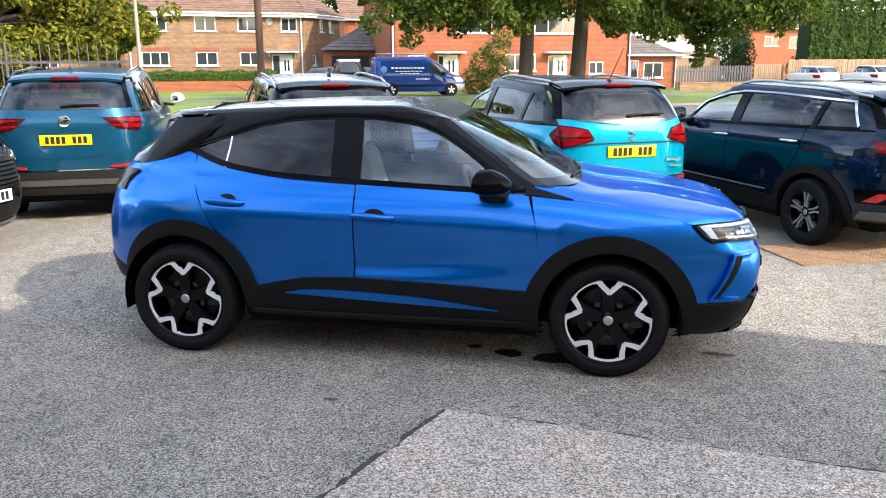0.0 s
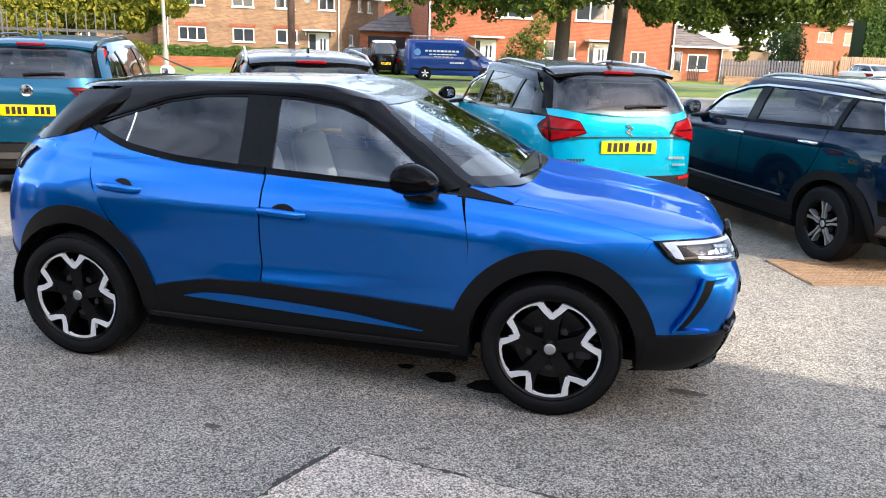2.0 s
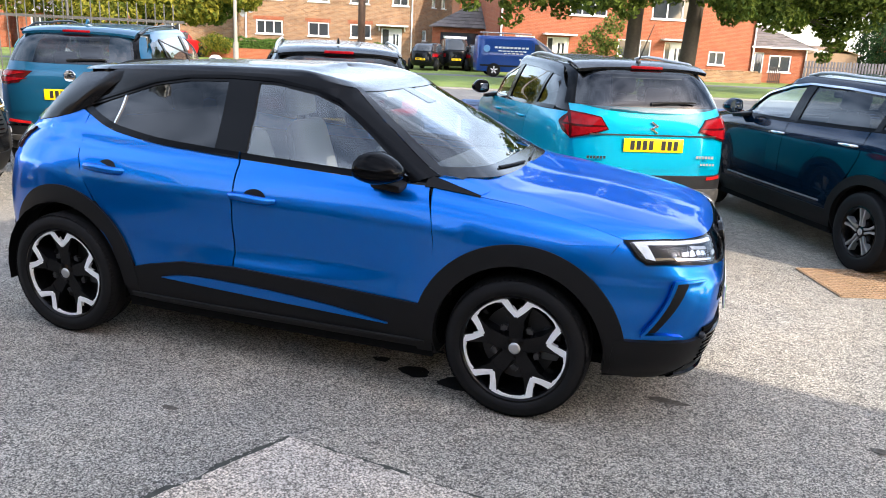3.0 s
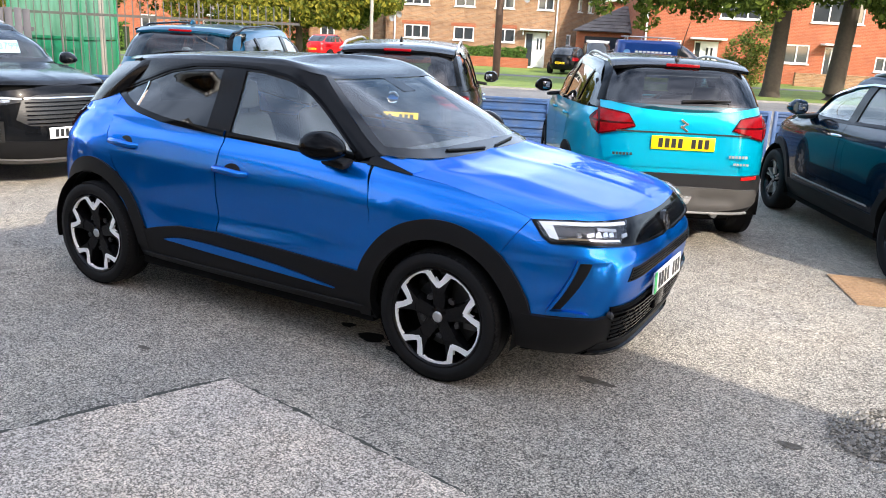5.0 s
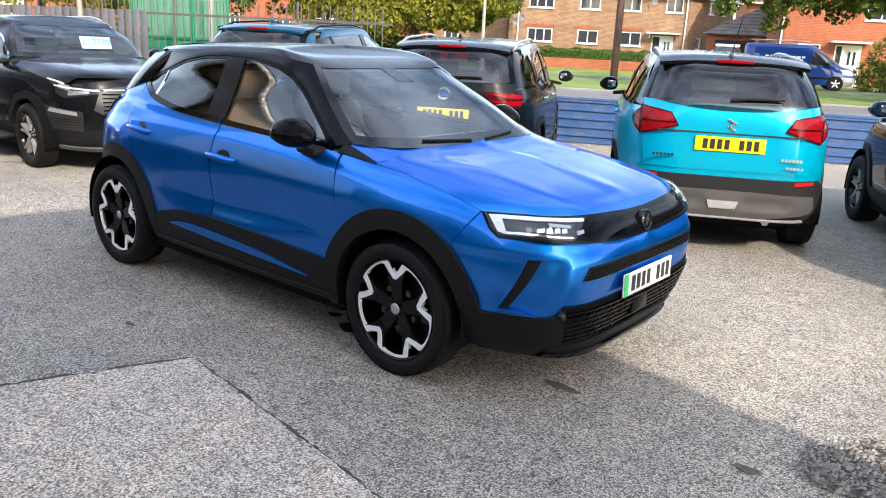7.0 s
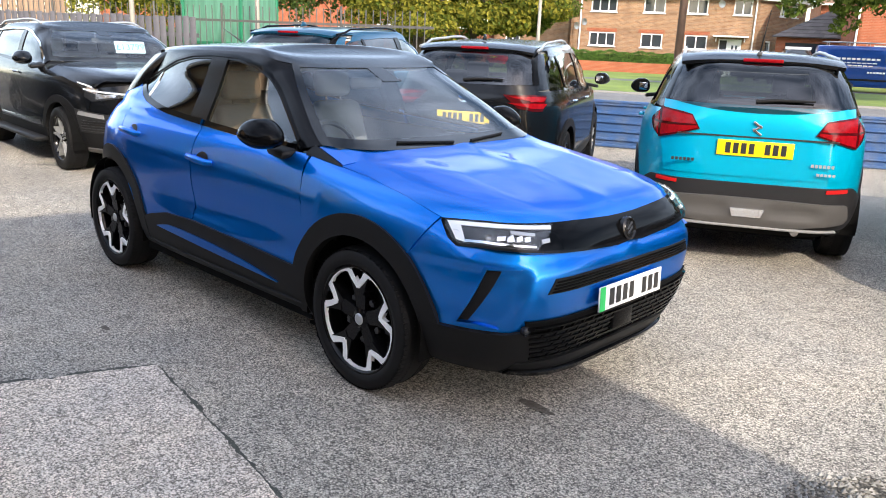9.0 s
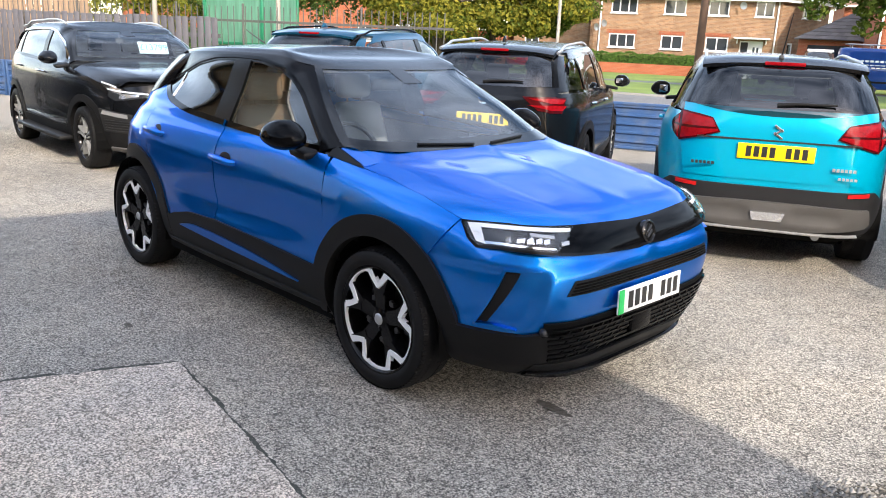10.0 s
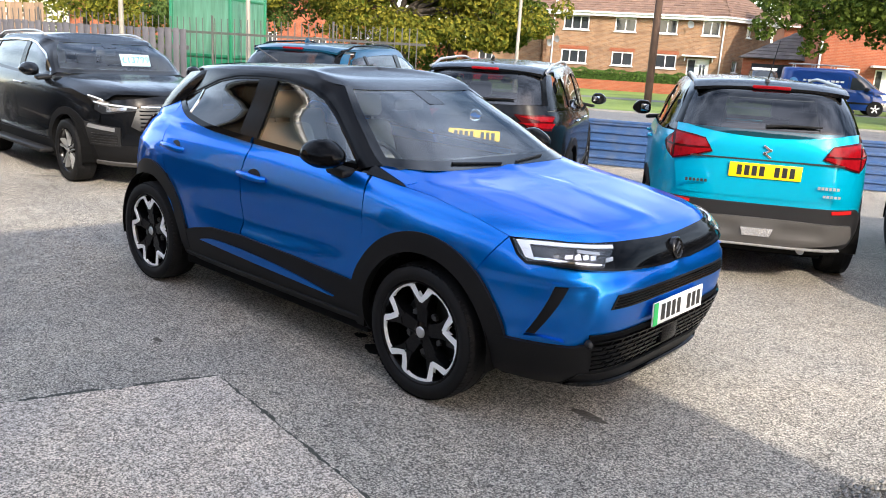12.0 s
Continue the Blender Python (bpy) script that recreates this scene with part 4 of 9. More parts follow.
def body(car, sh, d):
    """The outer panels that every car has, on both sides."""
    P, K, W = d["paint"], d.get("top", d["paint"]), d["wheel_r"]
    (ri, ro), (af, ar), zs = d["arch"], d["axles"], d["sill_z"]
    xA, xB = d["xA"], d["xB"]
    belt = d["belt"]                      # (x, z) from the front pillar back
    bx, bz = [p[0] for p in belt][::-1], [p[1] for p in belt][::-1]
    def belt_z(x):
        return float(np.interp(x, bx, bz))
    wt = d["wing_top"]                    # from the pillar forward
    nose = d["wing_front"]                # lower front corner of the wing
    wa = d.get("wing_end", None)          # arch angle at which the bumper's seam meets the wing
    if wa is None:
        mid = [(xA + 0.018, 0.80)] + arc(af, W, ri + 0.20, 110, 40) + [(nose[0], 0.70)]
        lo = [(xA - 0.03, zs), (xA - 0.02, zs + 0.08)] + arc(af, W, ri + 0.01, 160, 20) + [nose]
    else:
        lo = [(xA - 0.03, zs), (xA - 0.02, zs + 0.08)] + arc(af, W, ri + 0.01, 160, wa)
        mid = [(xA + 0.018, 0.80)] + arc(af, W, ri + 0.20, 110, 70) + [((lo[-1][0] + wt[-1][0]) / 2, (lo[-1][1] + wt[-1][1]) / 2)]
    skin("front_wing", patch(sh, "side", [lo, mid, wt], 44, 16, smooth=False), P, car, mirror=True, shape=d.get("side_shape"))
    ft = [(x, belt_z(x)) for x in np.linspace(xB + 0.006, xA + d.get("xA_top", -0.03), 8)]
    skin("front_door", patch(sh, "side", [[(xB + 0.006, zs), (xA - 0.05, zs)], [(xB + 0.005, 0.52), (xA - 0.012, 0.52)], [(xB + 0.004, 0.80), (xA + 0.012, 0.80)], ft], 30, 22), P, car, mirror=True, shape=d.get("side_shape"))
    e = d["rear_door_edge"]               # (x, z) up the door's rear edge
    rows = [[(e_x + 0.006, e_z), (xB - 0.004, e_z)] for e_x, e_z in e[:-1]]
    rows.append([(x, belt_z(x)) for x in np.linspace(e[-1][0] + 0.006, xB - 0.004, 10)])
    skin("rear_door", patch(sh, "side", rows, 30, 24, smooth=False), P, car, mirror=True, shape=d.get("side_shape"))
    q = d["quarter_top"]                  # from the door back to the lamp
    ql = [(e[0][0] - 0.004, e[0][1])] + arc(ar, W, ri + 0.01, 20, 160) + d["quarter_low"]
    qe = e[-3]
    qm = [(qe[0] - 0.004, qe[1])] + [(x, qe[1] - 0.03) for x in np.linspace(qe[0] - 0.1, q[-1][0], 6)]
    skin("rear_quarter", patch(sh, "side", [ql, qm, q], 46, 16, smooth=False), P, car, mirror=True, shape=d.get("side_shape"))
    if d.get("cladding", True):
        for a, lo_a, hi_a in ((af, -14, 194), (ar, -14, 194)):
            if a == af:
                lo_a = d.get("front_arch_end", -10)
            else:
                hi_a = d.get("rear_arch_end", 190)
            g = [arc(a, W, ri + k * (ro - ri), lo_a, hi_a, 40) for k in (0, 0.55, 1)]
            skin("wheel_arch_trim", patch(sh, "side", g, 60, 7, smooth=False), M["clad"], car, "black plastic wheel arch trim", off=0.014, lip=0.05, mirror=True, shape=d.get("side_shape"))
    ct = d.get("clad_top")
    if ct:
        skin("sill_cladding", patch(sh, "side", [[(ct[0][0], zs - 0.05), (ct[-1][0], zs - 0.05)], ct], 40, 8, smooth=False), M["clad"], car, "black plastic sill cladding", off=0.012, lip=0.03, mirror=True, shape=d.get("side_shape"))
    # glasshouse
    T9 = d["roof_row"]
    top = d["dlo_top"]                    # window tops, front to rear
    bot = [(x, belt_z(x) + 0.022) for x in np.linspace(top[0][0], top[-1][0], 14)]
    bot[0], bot[-1] = top[0], top[-1]
    # windscreen up to the roof's edge
    sA = d["screen_s"]
    half = patch(sh, "grid", [[(0.0, d["screen_row"] + 0.04), (sA[0], d["screen_row"] + 0.04)], [(0.0, (d["screen_row"] + T9) / 2), ((sA[0] + sA[1]) / 2, (d["screen_row"] + T9) / 2)], [(0.0, T9 - 0.02), (sA[1], T9 - 0.02)]], 16, 14, smooth=False)
    skin("windscreen", full(half), d.get("screen_mat", M["screen"]), car, "clear laminated windscreen", lip=0.0)[0].visible_shadow = False
    edge = half[:, -1]
    # dark printed border round the screen
    u_, v_ = np.linspace(0, 1, half.shape[1]), np.linspace(0, 1, half.shape[0])
    def on_screen(us, vs_):
        out = np.zeros((len(vs_), len(us), 3))
        for c in range(3):
            rows_ = np.array([np.interp(us, u_, half[k, :, c]) for k in range(half.shape[0])])
            out[..., c] = np.array([np.interp(vs_, v_, rows_[:, k]) for k in range(len(us))]).T
        return out
    skin("screen_border", on_screen(np.linspace(0.925, 1.0, 4), np.linspace(0, 1, 16)), M["frit"], car, "dark border of the windscreen", off=0.003, lip=0.0, mirror=True)
    for v0, v1 in ((0.0, 0.13), (0.945, 1.0)):
        skin("screen_border", full(on_screen(np.linspace(0, 0.925, 16), np.linspace(v0, v1, 4))), M["frit"], car, "dark border of the windscreen", off=0.003, lip=0.0)
    skin("mirror_mount", full(on_screen(np.linspace(0, 0.11, 4), np.linspace(0.76, 0.95, 5))), M["frit"], car, "dark sensor mount", off=0.002, lip=0.0)
    # side frame: from the belt round the windows to the roof's edge
    rs = np.linspace(sA[1], d["tail_s"], 26)
    roof_line = sh.grid(rs, np.full(26, T9))
    up = [(p[0], p[2]) for p in edge] + [(p[0], p[2]) for p in roof_line[1:]]
    up = [up[i] for i in range(len(up)) if i == 0 or up[i][0] < up[i - 1][0] - 0.004]
    upl = [(top[0][0] + 0.02, belt_z(top[0][0]) + 0.004)] + list(top) + (d["c_low"] if isinstance(d["c_low"], list) else [d["c_low"]])
    n = 60
    A_, B_ = curve_at(upl, n, False), curve_at([(up[0][0], up[0][1] - 0.005)] + up[1:] + [d["c_tail"]], n, False)
    gx = np.array([A_ * (1 - f) + B_ * f for f in np.linspace(0, 1, 9)])
    sp = sh.side(gx[..., 0].ravel(), gx[..., 1].ravel(), d["screen_row"] - 1.2).reshape(9, n, 3)
    # along the screen the pillar spans straight from the window's edge to the glass, a little crowned
    line = np.concatenate([edge, roof_line[1:8]])
    ln = np.concatenate([[0], np.cumsum(np.linalg.norm(np.diff(line, axis=0), axis=1))])
    lb = np.concatenate([[0], np.cumsum(np.hypot(*np.diff(B_, axis=0).T))])
    flat = np.concatenate([[0], np.cumsum(np.hypot(np.diff(line[:, 0]), np.diff(line[:, 2])))])
    for k in range(n):
        if lb[k] > flat[-1]:
            break
        e_ = np.array([np.interp(np.interp(lb[k], flat, ln), ln, line[:, c]) for c in range(3)])
        w_ = np.clip((flat[-1] - lb[k]) / max(flat[-1] - flat[len(edge) - 1], 1e-6), 0, 1)
        for q in range(9):
            f = q / 8
            p_ = sp[0, k] * (1 - f) + e_ * f + np.array([0.004, -0.010, 0.006]) * math.sin(math.pi * f)
            sp[q, k] = sp[q, k] * (1 - w_) + p_ * w_
    skin("roof_pillar_frame", sp, d.get("frame_mat", M["frame_black"]), car, "gloss black window frame and pillars", lip=0.02, mirror=True)
    lowb = [(x, belt_z(x) + 0.002) for x in np.linspace(top[0][0], top[-1][0], 20)]
    skin("waist_seal", patch(sh, "side", [lowb, [(x, z + 0.030) for x, z in lowb]], 24, 3, smooth=False), d.get("seal_mat", M["gloss_black"]), car, "window waist seal", off=0.002, lip=0.012, mirror=True)
    for gname, x0, x1, mat_ in d["panes"]:
        tx, tz = [p[0] for p in top][::-1], [p[1] for p in top][::-1]
        xs = np.linspace(x1, x0, 18)
        l_ = [(x, min(belt_z(x) + 0.010, float(np.interp(x, tx, tz)) - 0.002)) for x in xs]
        h_ = [(x, float(np.interp(x, tx, tz)) + 0.006) for x in xs]
        for ob in skin(gname, patch(sh, "side", [l_, h_], 20, 10, smooth=False, r0=d["screen_row"] - 1.2), mat_, car, "side window", off=-0.006, lip=0.0, mirror=True):
            ob.visible_shadow = False
    for x0, x1, tilt in d["pillars"]:
        tx, tz = [p[0] for p in top][::-1], [p[1] for p in top][::-1]
        l_ = [(x0, belt_z(x0) + 0.008), (x1, belt_z(x1) + 0.008)]
        h_ = [(x0 + tilt, float(np.interp(x0 + tilt, tx, tz)) + 0.01), (x1 + tilt, float(np.interp(x1 + tilt, tx, tz)) + 0.01)]
        skin("window_pillar", patch(sh, "side", [l_, h_], 5, 10, smooth=False, r0=d["screen_row"] - 1.2), d.get("pillar_mat", M["frame_black"]), car, "gloss black window pillar", off=0.002, lip=0.03, mirror=True)
    # roof
    s, r = np.meshgrid(np.linspace(0, 1, 61), np.linspace(T9 - 0.02, sh.k - 1, 16))
    skin("roof", full(sh.grid(s.ravel(), r.ravel()).reshape(16, 61, 3)), K, car, d.get("roof_label", "gloss painted roof"), lip=0.0, flip=None)
    skin("headlining", full(sh.grid(s.ravel(), r.ravel()).reshape(16, 61, 3)) * np.array([0.97, 0.96, 1]) - np.array([0.02, 0, 0.035]), M["seat_light"], car, "pale fabric headlining", lip=0.0)


def bonnet(car, sh, d, front, back, ridge=0.006, square=2.3):
    """front, back: x at the middle; the sides follow the tops of the wings."""
    ny, nx = 41, 24
    us = np.linspace(-1, 1, ny)
    wt = curve_at(d["wing_top"][::-1], 60, False)
    keep = wt[:, 0] > d["wing_top"][0][0] + d.get("bonnet_from", 0.10)
    edge = sh.side(wt[keep, 0], wt[keep, 1])
    g = np.zeros((nx, ny, 3))
    for i, t in enumerate(np.linspace(0, 1, nx)):
        k = t * (len(edge) - 1)
        e = edge[int(k)] * (1 - k % 1) + edge[min(int(k) + 1, len(edge) - 1)] * (k % 1)
        xc = front + (back - front) * t
        x = xc + (e[0] - xc) * np.abs(us) ** (square + (2.3 - square) * t)
        y = us * abs(e[1])
        g[i] = sh.deck(x, y, d["deck_row"])
        g[i, :, 2] = np.minimum(g[i, :, 2], sh.deck(np.array([xc]), np.array([0.0]), d["deck_row"])[0, 2] + 0.01)
        blend = np.clip((np.abs(us) - 0.86) / 0.14, 0, 1) ** 2
        g[i, :, 2] = g[i, :, 2] * (1 - blend) + (e[2] + 0.002) * blend
        g[i, :, 2] += (ridge * np.exp(-(y / 0.05) ** 2) + ridge * 0.9 * np.exp(-((np.abs(us) - 0.62) / 0.08) ** 2)) * min(1, 6 * t + 0.1)
    skin("bonnet", g, d["paint"], car, d.get("bonnet_label", "painted bonnet"), off=0.002, lip=0.02, flip=False if np.cross(g[1, ny // 2 + 1] - g[1, ny // 2], g[2, ny // 2] - g[1, ny // 2])[2] > 0 else True)
    return g

# ---- the blue crossover ----
def blue_crossover(m):
    car = thing("blue_crossover_car", "metallic blue compact crossover with gloss black roof, parked on asphalt", "car", m=m)
    sh = Shell([
        (0.21, 0.22, 0.26, 1.98, -1.90, 0.790, 5.0, 3.6),
        (0.31, 0.31, 0.35, 2.08, -1.98, 0.845, 5.6, 3.6),
        (0.46, 0.45, 0.50, 2.125, -2.03, 0.872, 6.2, 3.6),
        (0.62, 0.60, 0.66, 2.145, -2.04, 0.880, 6.4, 3.6),
        (0.76, 0.76, 0.82, 2.130, -2.02, 0.876, 5.8, 3.6),
        (0.87, 0.90, 0.96, 2.065, -1.985, 0.862, 5.0, 3.4),
        (0.925, 0.99, 1.06, 1.96, -1.94, 0.832, 4.4, 3.2),
        (1.00, 1.04, 1.12, 1.55, -1.91, 0.795, 3.8, 3.0),
        (1.055, 1.09, 1.17, 1.12, -1.88, 0.775, 5.2, 3.0),
        (1.24, 1.27, 1.28, 0.765, -1.74, 0.687, 4.8, 2.5),
        (1.428, 1.475, 1.41, 0.335, -1.66, 0.590, 7.0, 2.6),
        (1.478, 1.508, 1.44, 0.15, -1.52, 0.50, 4.0, 2.6),
        (1.503, 1.524, 1.48, 0.06, -1.20, 0.28, 3.0, 3.0),
        (1.512, 1.530, 1.50, 0.02, -0.90, 0.0, 3.0, 3.0),
    ])
    def sculpt(g):
        x, z = g[..., 0], g[..., 2]
        haunch = 0.016 * np.exp(-(((x + 1.35) / 0.45) ** 2 + ((z - 0.86) / 0.13) ** 2)) + 0.014 * np.exp(-(((x - 1.30) / 0.42) ** 2 + ((z - 0.82) / 0.13) ** 2))
        zc = 0.605 + 0.05 * np.clip(x, 0, 1)
        scoop = -0.033 * np.exp(-(((z - zc) / np.where(z > zc, 0.12, 0.050)) ** 2)) * np.exp(-np.abs((x - 0.02) / 0.66) ** 2.6)
        swage = 0.009 * np.exp(-(((z - 0.875 + 0.03 * (x + 0.2)) / 0.028) ** 2)) * (x < 1.0)
        return haunch + scoop + swage
    d = dict(paint=M["paint_blue"], top=M["paint_black"], wheel_r=0.337, arch=(0.395, 0.492), axles=(1.2785, -1.2785), sill_z=0.31, hw=0.88, floor=0.235,
             track=0.882, tyre_w=0.212, rim_r=0.254, style="star", seat_z=0.58, seat_x=-0.08, dash_x=0.82, dash_z=1.02, mirror_x=0.30, mirror_z=1.32,
             xA=0.855, xB=-0.190, xA_top=-0.045, belt=[(0.86, 1.028), (0.50, 1.035), (0.0, 1.055), (-0.30, 1.068), (-0.70, 1.090), (-1.00, 1.130), (-1.15, 1.168), (-1.32, 1.222)],
             wing_top=[(0.83, 1.024), (1.00, 1.008), (1.25, 0.982), (1.48, 0.943), (1.61, 0.912), (1.702, 0.886)], wing_front=(1.70, 0.46), wing_end=50, bonnet_from=0.06,
             rear_door_edge=[(-0.74, 0.31), (-0.86, 0.58), (-1.08, 0.82), (-1.18, 0.98), (-1.235, 1.10), (-1.245, 1.195)],
             quarter_top=[(-1.25, 1.198), (-1.32, 1.216), (-1.40, 1.185), (-1.50, 1.158), (-1.66, 1.128), (-1.80, 1.10)], quarter_low=[(-1.69, 0.41), (-1.80, 0.47)],
             clad_top=[(-0.82, 0.44), (-0.70, 0.475), (-0.49, 0.518), (-0.18, 0.530), (0.30, 0.516), (0.86, 0.488)],
             side_shape=sculpt, roof_row=10, screen_row=8, belt_row=6.4, deck_row=4.5, screen_s=(sh.s_row(8.04, 0.845), sh.s_row(9.98, 0.312)), tail_s=0.80, roof_label="gloss black roof",
             dlo_top=[(0.700, 1.062), (0.60, 1.136), (0.50, 1.208), (0.39, 1.284), (0.281, 1.350), (0.15, 1.393), (-0.08, 1.426), (-0.35, 1.428), (-0.60, 1.415), (-0.82, 1.378), (-1.04, 1.310), (-1.32, 1.226)],
             c_low=[(-1.40, 1.187), (-1.50, 1.160), (-1.62, 1.134)], c_tail=(-1.68, 1.20), panes=[("front_window", 0.700, -0.24, M["side_glass"]), ("rear_window", -0.24, -1.025, M["privacy"]), ("quarter_window", -1.025, -1.315, M["privacy"])],
             pillars=[(-0.345, -0.165, -0.010)], bonnet_label="metallic blue bonnet with raised centre ridge")
    chassis(car, sh, d)
    body(car, sh, d)
    cabin(car, d)
    bonnet(car, sh, d, 2.082, 1.10, ridge=0.0045, square=4.8)
    # scuttle below the screen
    s, r = np.meshgrid(np.linspace(0, 0.33, 30), np.linspace(7.35, 8.06, 6))
    skin("scuttle", full(sh.grid(s.ravel(), r.ravel()).reshape(6, 30, 3)), M["clad"], car, "black plastic scuttle", off=-0.014, lip=0.0)
    tx_ = np.linspace(0.79, 1.055, 14)
    seam_low = sh.side(tx_, np.interp(tx_, [0.83, 1.00, 1.25], [1.024, 1.008, 0.982]))
    k_ = np.linspace(0, 1, 14)[:, None]
    seam_top = np.array([0.80, -0.742, 1.074]) * (1 - k_) + (seam_low[-1] + np.array([0.002, 0.004, 0.006])) * k_
    skin("pillar_corner_trim", np.array([seam_low * (1 - f) + seam_top * f for f in np.linspace(0, 1, 4)]), M["clad"], car, "black trim at the foot of the front pillar", off=0.005, lip=0.008, mirror=True)
    out_ = seam_top[2:] + np.array([0.0, 0.004, 0.001])
    in_ = out_ + np.linspace(0.055, 0.075, 12)[:, None] * np.array([[0.45, 0.85, 0.22]])
    skin("bonnet_corner", np.array([out_ * (1 - f) + in_ * f for f in np.linspace(0, 1, 4)]), M["paint_blue"], car, "", off=0.002, lip=0.01, mirror=True)
    # blue strip in the sill cladding
    skin("sill_strip", patch(sh, "side", [[(-0.62, 0.418), (-0.20, 0.400), (0.10, 0.388), (0.66, 0.368)], [(-0.60, 0.424), (-0.44, 0.450), (-0.10, 0.446), (0.30, 0.420), (0.66, 0.372)]], 40, 5), M["paint_blue"], car, "blue sill strip", off=0.020, lip=0.01, mirror=True, shape=sculpt)
    skin("sill_step", patch(sh, "side", [[(-0.84, 0.280), (0.80, 0.300)], [(-0.84, 0.304), (0.84, 0.308)]], 30, 4, smooth=False), M["grey_plastic"], car, "dark grey sill edge", off=0.022, lip=0.03, mirror=True)
    box_part("sill_underside", (1.72, 1.62, 0.05), (0, 0, 0.235), M["clad"], car, bevel=0.01)
    # pane divider
    skin("window_divider", patch(sh, "side", [[(-1.032, 1.140), (-1.022, 1.138)], [(-1.030, 1.308), (-1.020, 1.312)]], 3, 6, smooth=False, r0=7), M["chrome"], car, off=0.0, lip=0.01, mirror=True)
    # front bumper and nose
    def fy(*pts):
        """Perimeter places of points of the front, each (half width, z)."""
        return [(sh.s_front(y, z), z) for y, z in pts]
    def fx(*pts):
        """Perimeter places of points of the corner, each (x, z)."""
        return [(sh.s_side(x, z), z) for x, z in pts]
    seam = [(1.69, 0.30), (1.69, 0.40), (1.68, 0.47), (1.634, 0.56), (1.569, 0.64), (1.545, 0.69), (1.613, 0.775), (1.700, 0.884)]
    mids = [0.30, 0.40, 0.47, 0.56, 0.64, 0.69, 0.76, 0.866]
    nose = patch(sh, "round", [[(0, m_), (sh.s_front(0.66, m_ + 0.2 * (z - m_)), m_ + 0.2 * (z - m_))] + fx((x, z)) for (x, z), m_ in zip(seam, mids)], 64, 36, smooth=False)
    def nose_shape(g):
        y, z = np.abs(g[..., 1]), g[..., 2]
        fold = y - 0.655 + 0.28 * (z - 0.60)                      # a facet falls back outboard of this line, below the flange
        facet = np.clip(fold / 0.05, 0, 1) * np.clip((0.725 - z) / 0.012, 0, 1) * np.clip((z - 0.44) / 0.05, 0, 1) * np.clip((0.86 - y) / 0.06, 0, 1)
        keel = 0.010 * np.exp(-((y / 0.06) ** 2)) * np.exp(-(((z - 0.735) / 0.03) ** 2))
        chin = -0.016 * np.clip((z - 0.70) / 0.05, 0, 1) * np.clip((0.80 - y) / 0.1, 0, 1)
        return -0.020 * facet + keel + chin
    skin("front_bumper", full(nose), M["paint_blue"], car, "metallic blue front bumper", off=0.0, lip=0.02, shape=nose_shape)
    lowb = patch(sh, "round", [[(0.0, 0.215)] + fy((0.55, 0.222)) + fx((1.69, 0.265)), [(0.0, 0.33)] + fy((0.60, 0.34)) + fx((1.70, 0.36)), [(0.0, 0.43)] + fy((0.60, 0.44), (0.665, 0.462), (0.70, 0.452)) + fx((1.715, 0.452))], 50, 10, smooth=False)
    skin("lower_bumper", full(lowb), M["clad"], car, "black plastic lower bumper", off=0.016, lip=0.03)
    vis_lo = [(0, 0.757)] + fy((0.10, 0.750), (0.334, 0.762), (0.604, 0.781), (0.70, 0.790)) + fx((1.90, 0.795), (1.812, 0.790), (1.765, 0.818), (1.715, 0.872))
    vis_hi = [(0, 0.866)] + fy((0.10, 0.867), (0.334, 0.878), (0.52, 0.884), (0.66, 0.888)) + fx((1.88, 0.891), (1.812, 0.890), (1.765, 0.889), (1.706, 0.886))
    visor = patch(sh, "round", [vis_lo, vis_hi], 90, 10, smooth=False)
    skin("front_visor", full(visor), M["gloss_black"], car, "gloss black front visor panel", off=0.003, lip=0.02)
    rim_lo = patch(sh, "round", [vis_lo, [(a, b_ + 0.010) for a, b_ in vis_lo]], 90, 3, smooth=False)
    skin("visor_rim", full(rim_lo), M["frame_black"], car, "satin black lower rim of the visor", off=0.010, lip=0.012)
    # headlamps
    lamp_lo = fy((0.600, 0.790), (0.70, 0.798)) + fx((1.90, 0.803), (1.816, 0.799), (1.775, 0.823), (1.735, 0.866))
    lamp_hi = fy((0.475, 0.872), (0.62, 0.879)) + fx((1.90, 0.882), (1.816, 0.882), (1.775, 0.881), (1.728, 0.878))
    strip_lo = fy((0.500, 0.858), (0.64, 0.864)) + fx((1.88, 0.866), (1.80, 0.866), (1.755, 0.866))
    strip_hi = fy((0.492, 0.869), (0.635, 0.876)) + fx((1.88, 0.879), (1.80, 0.879), (1.740, 0.876))
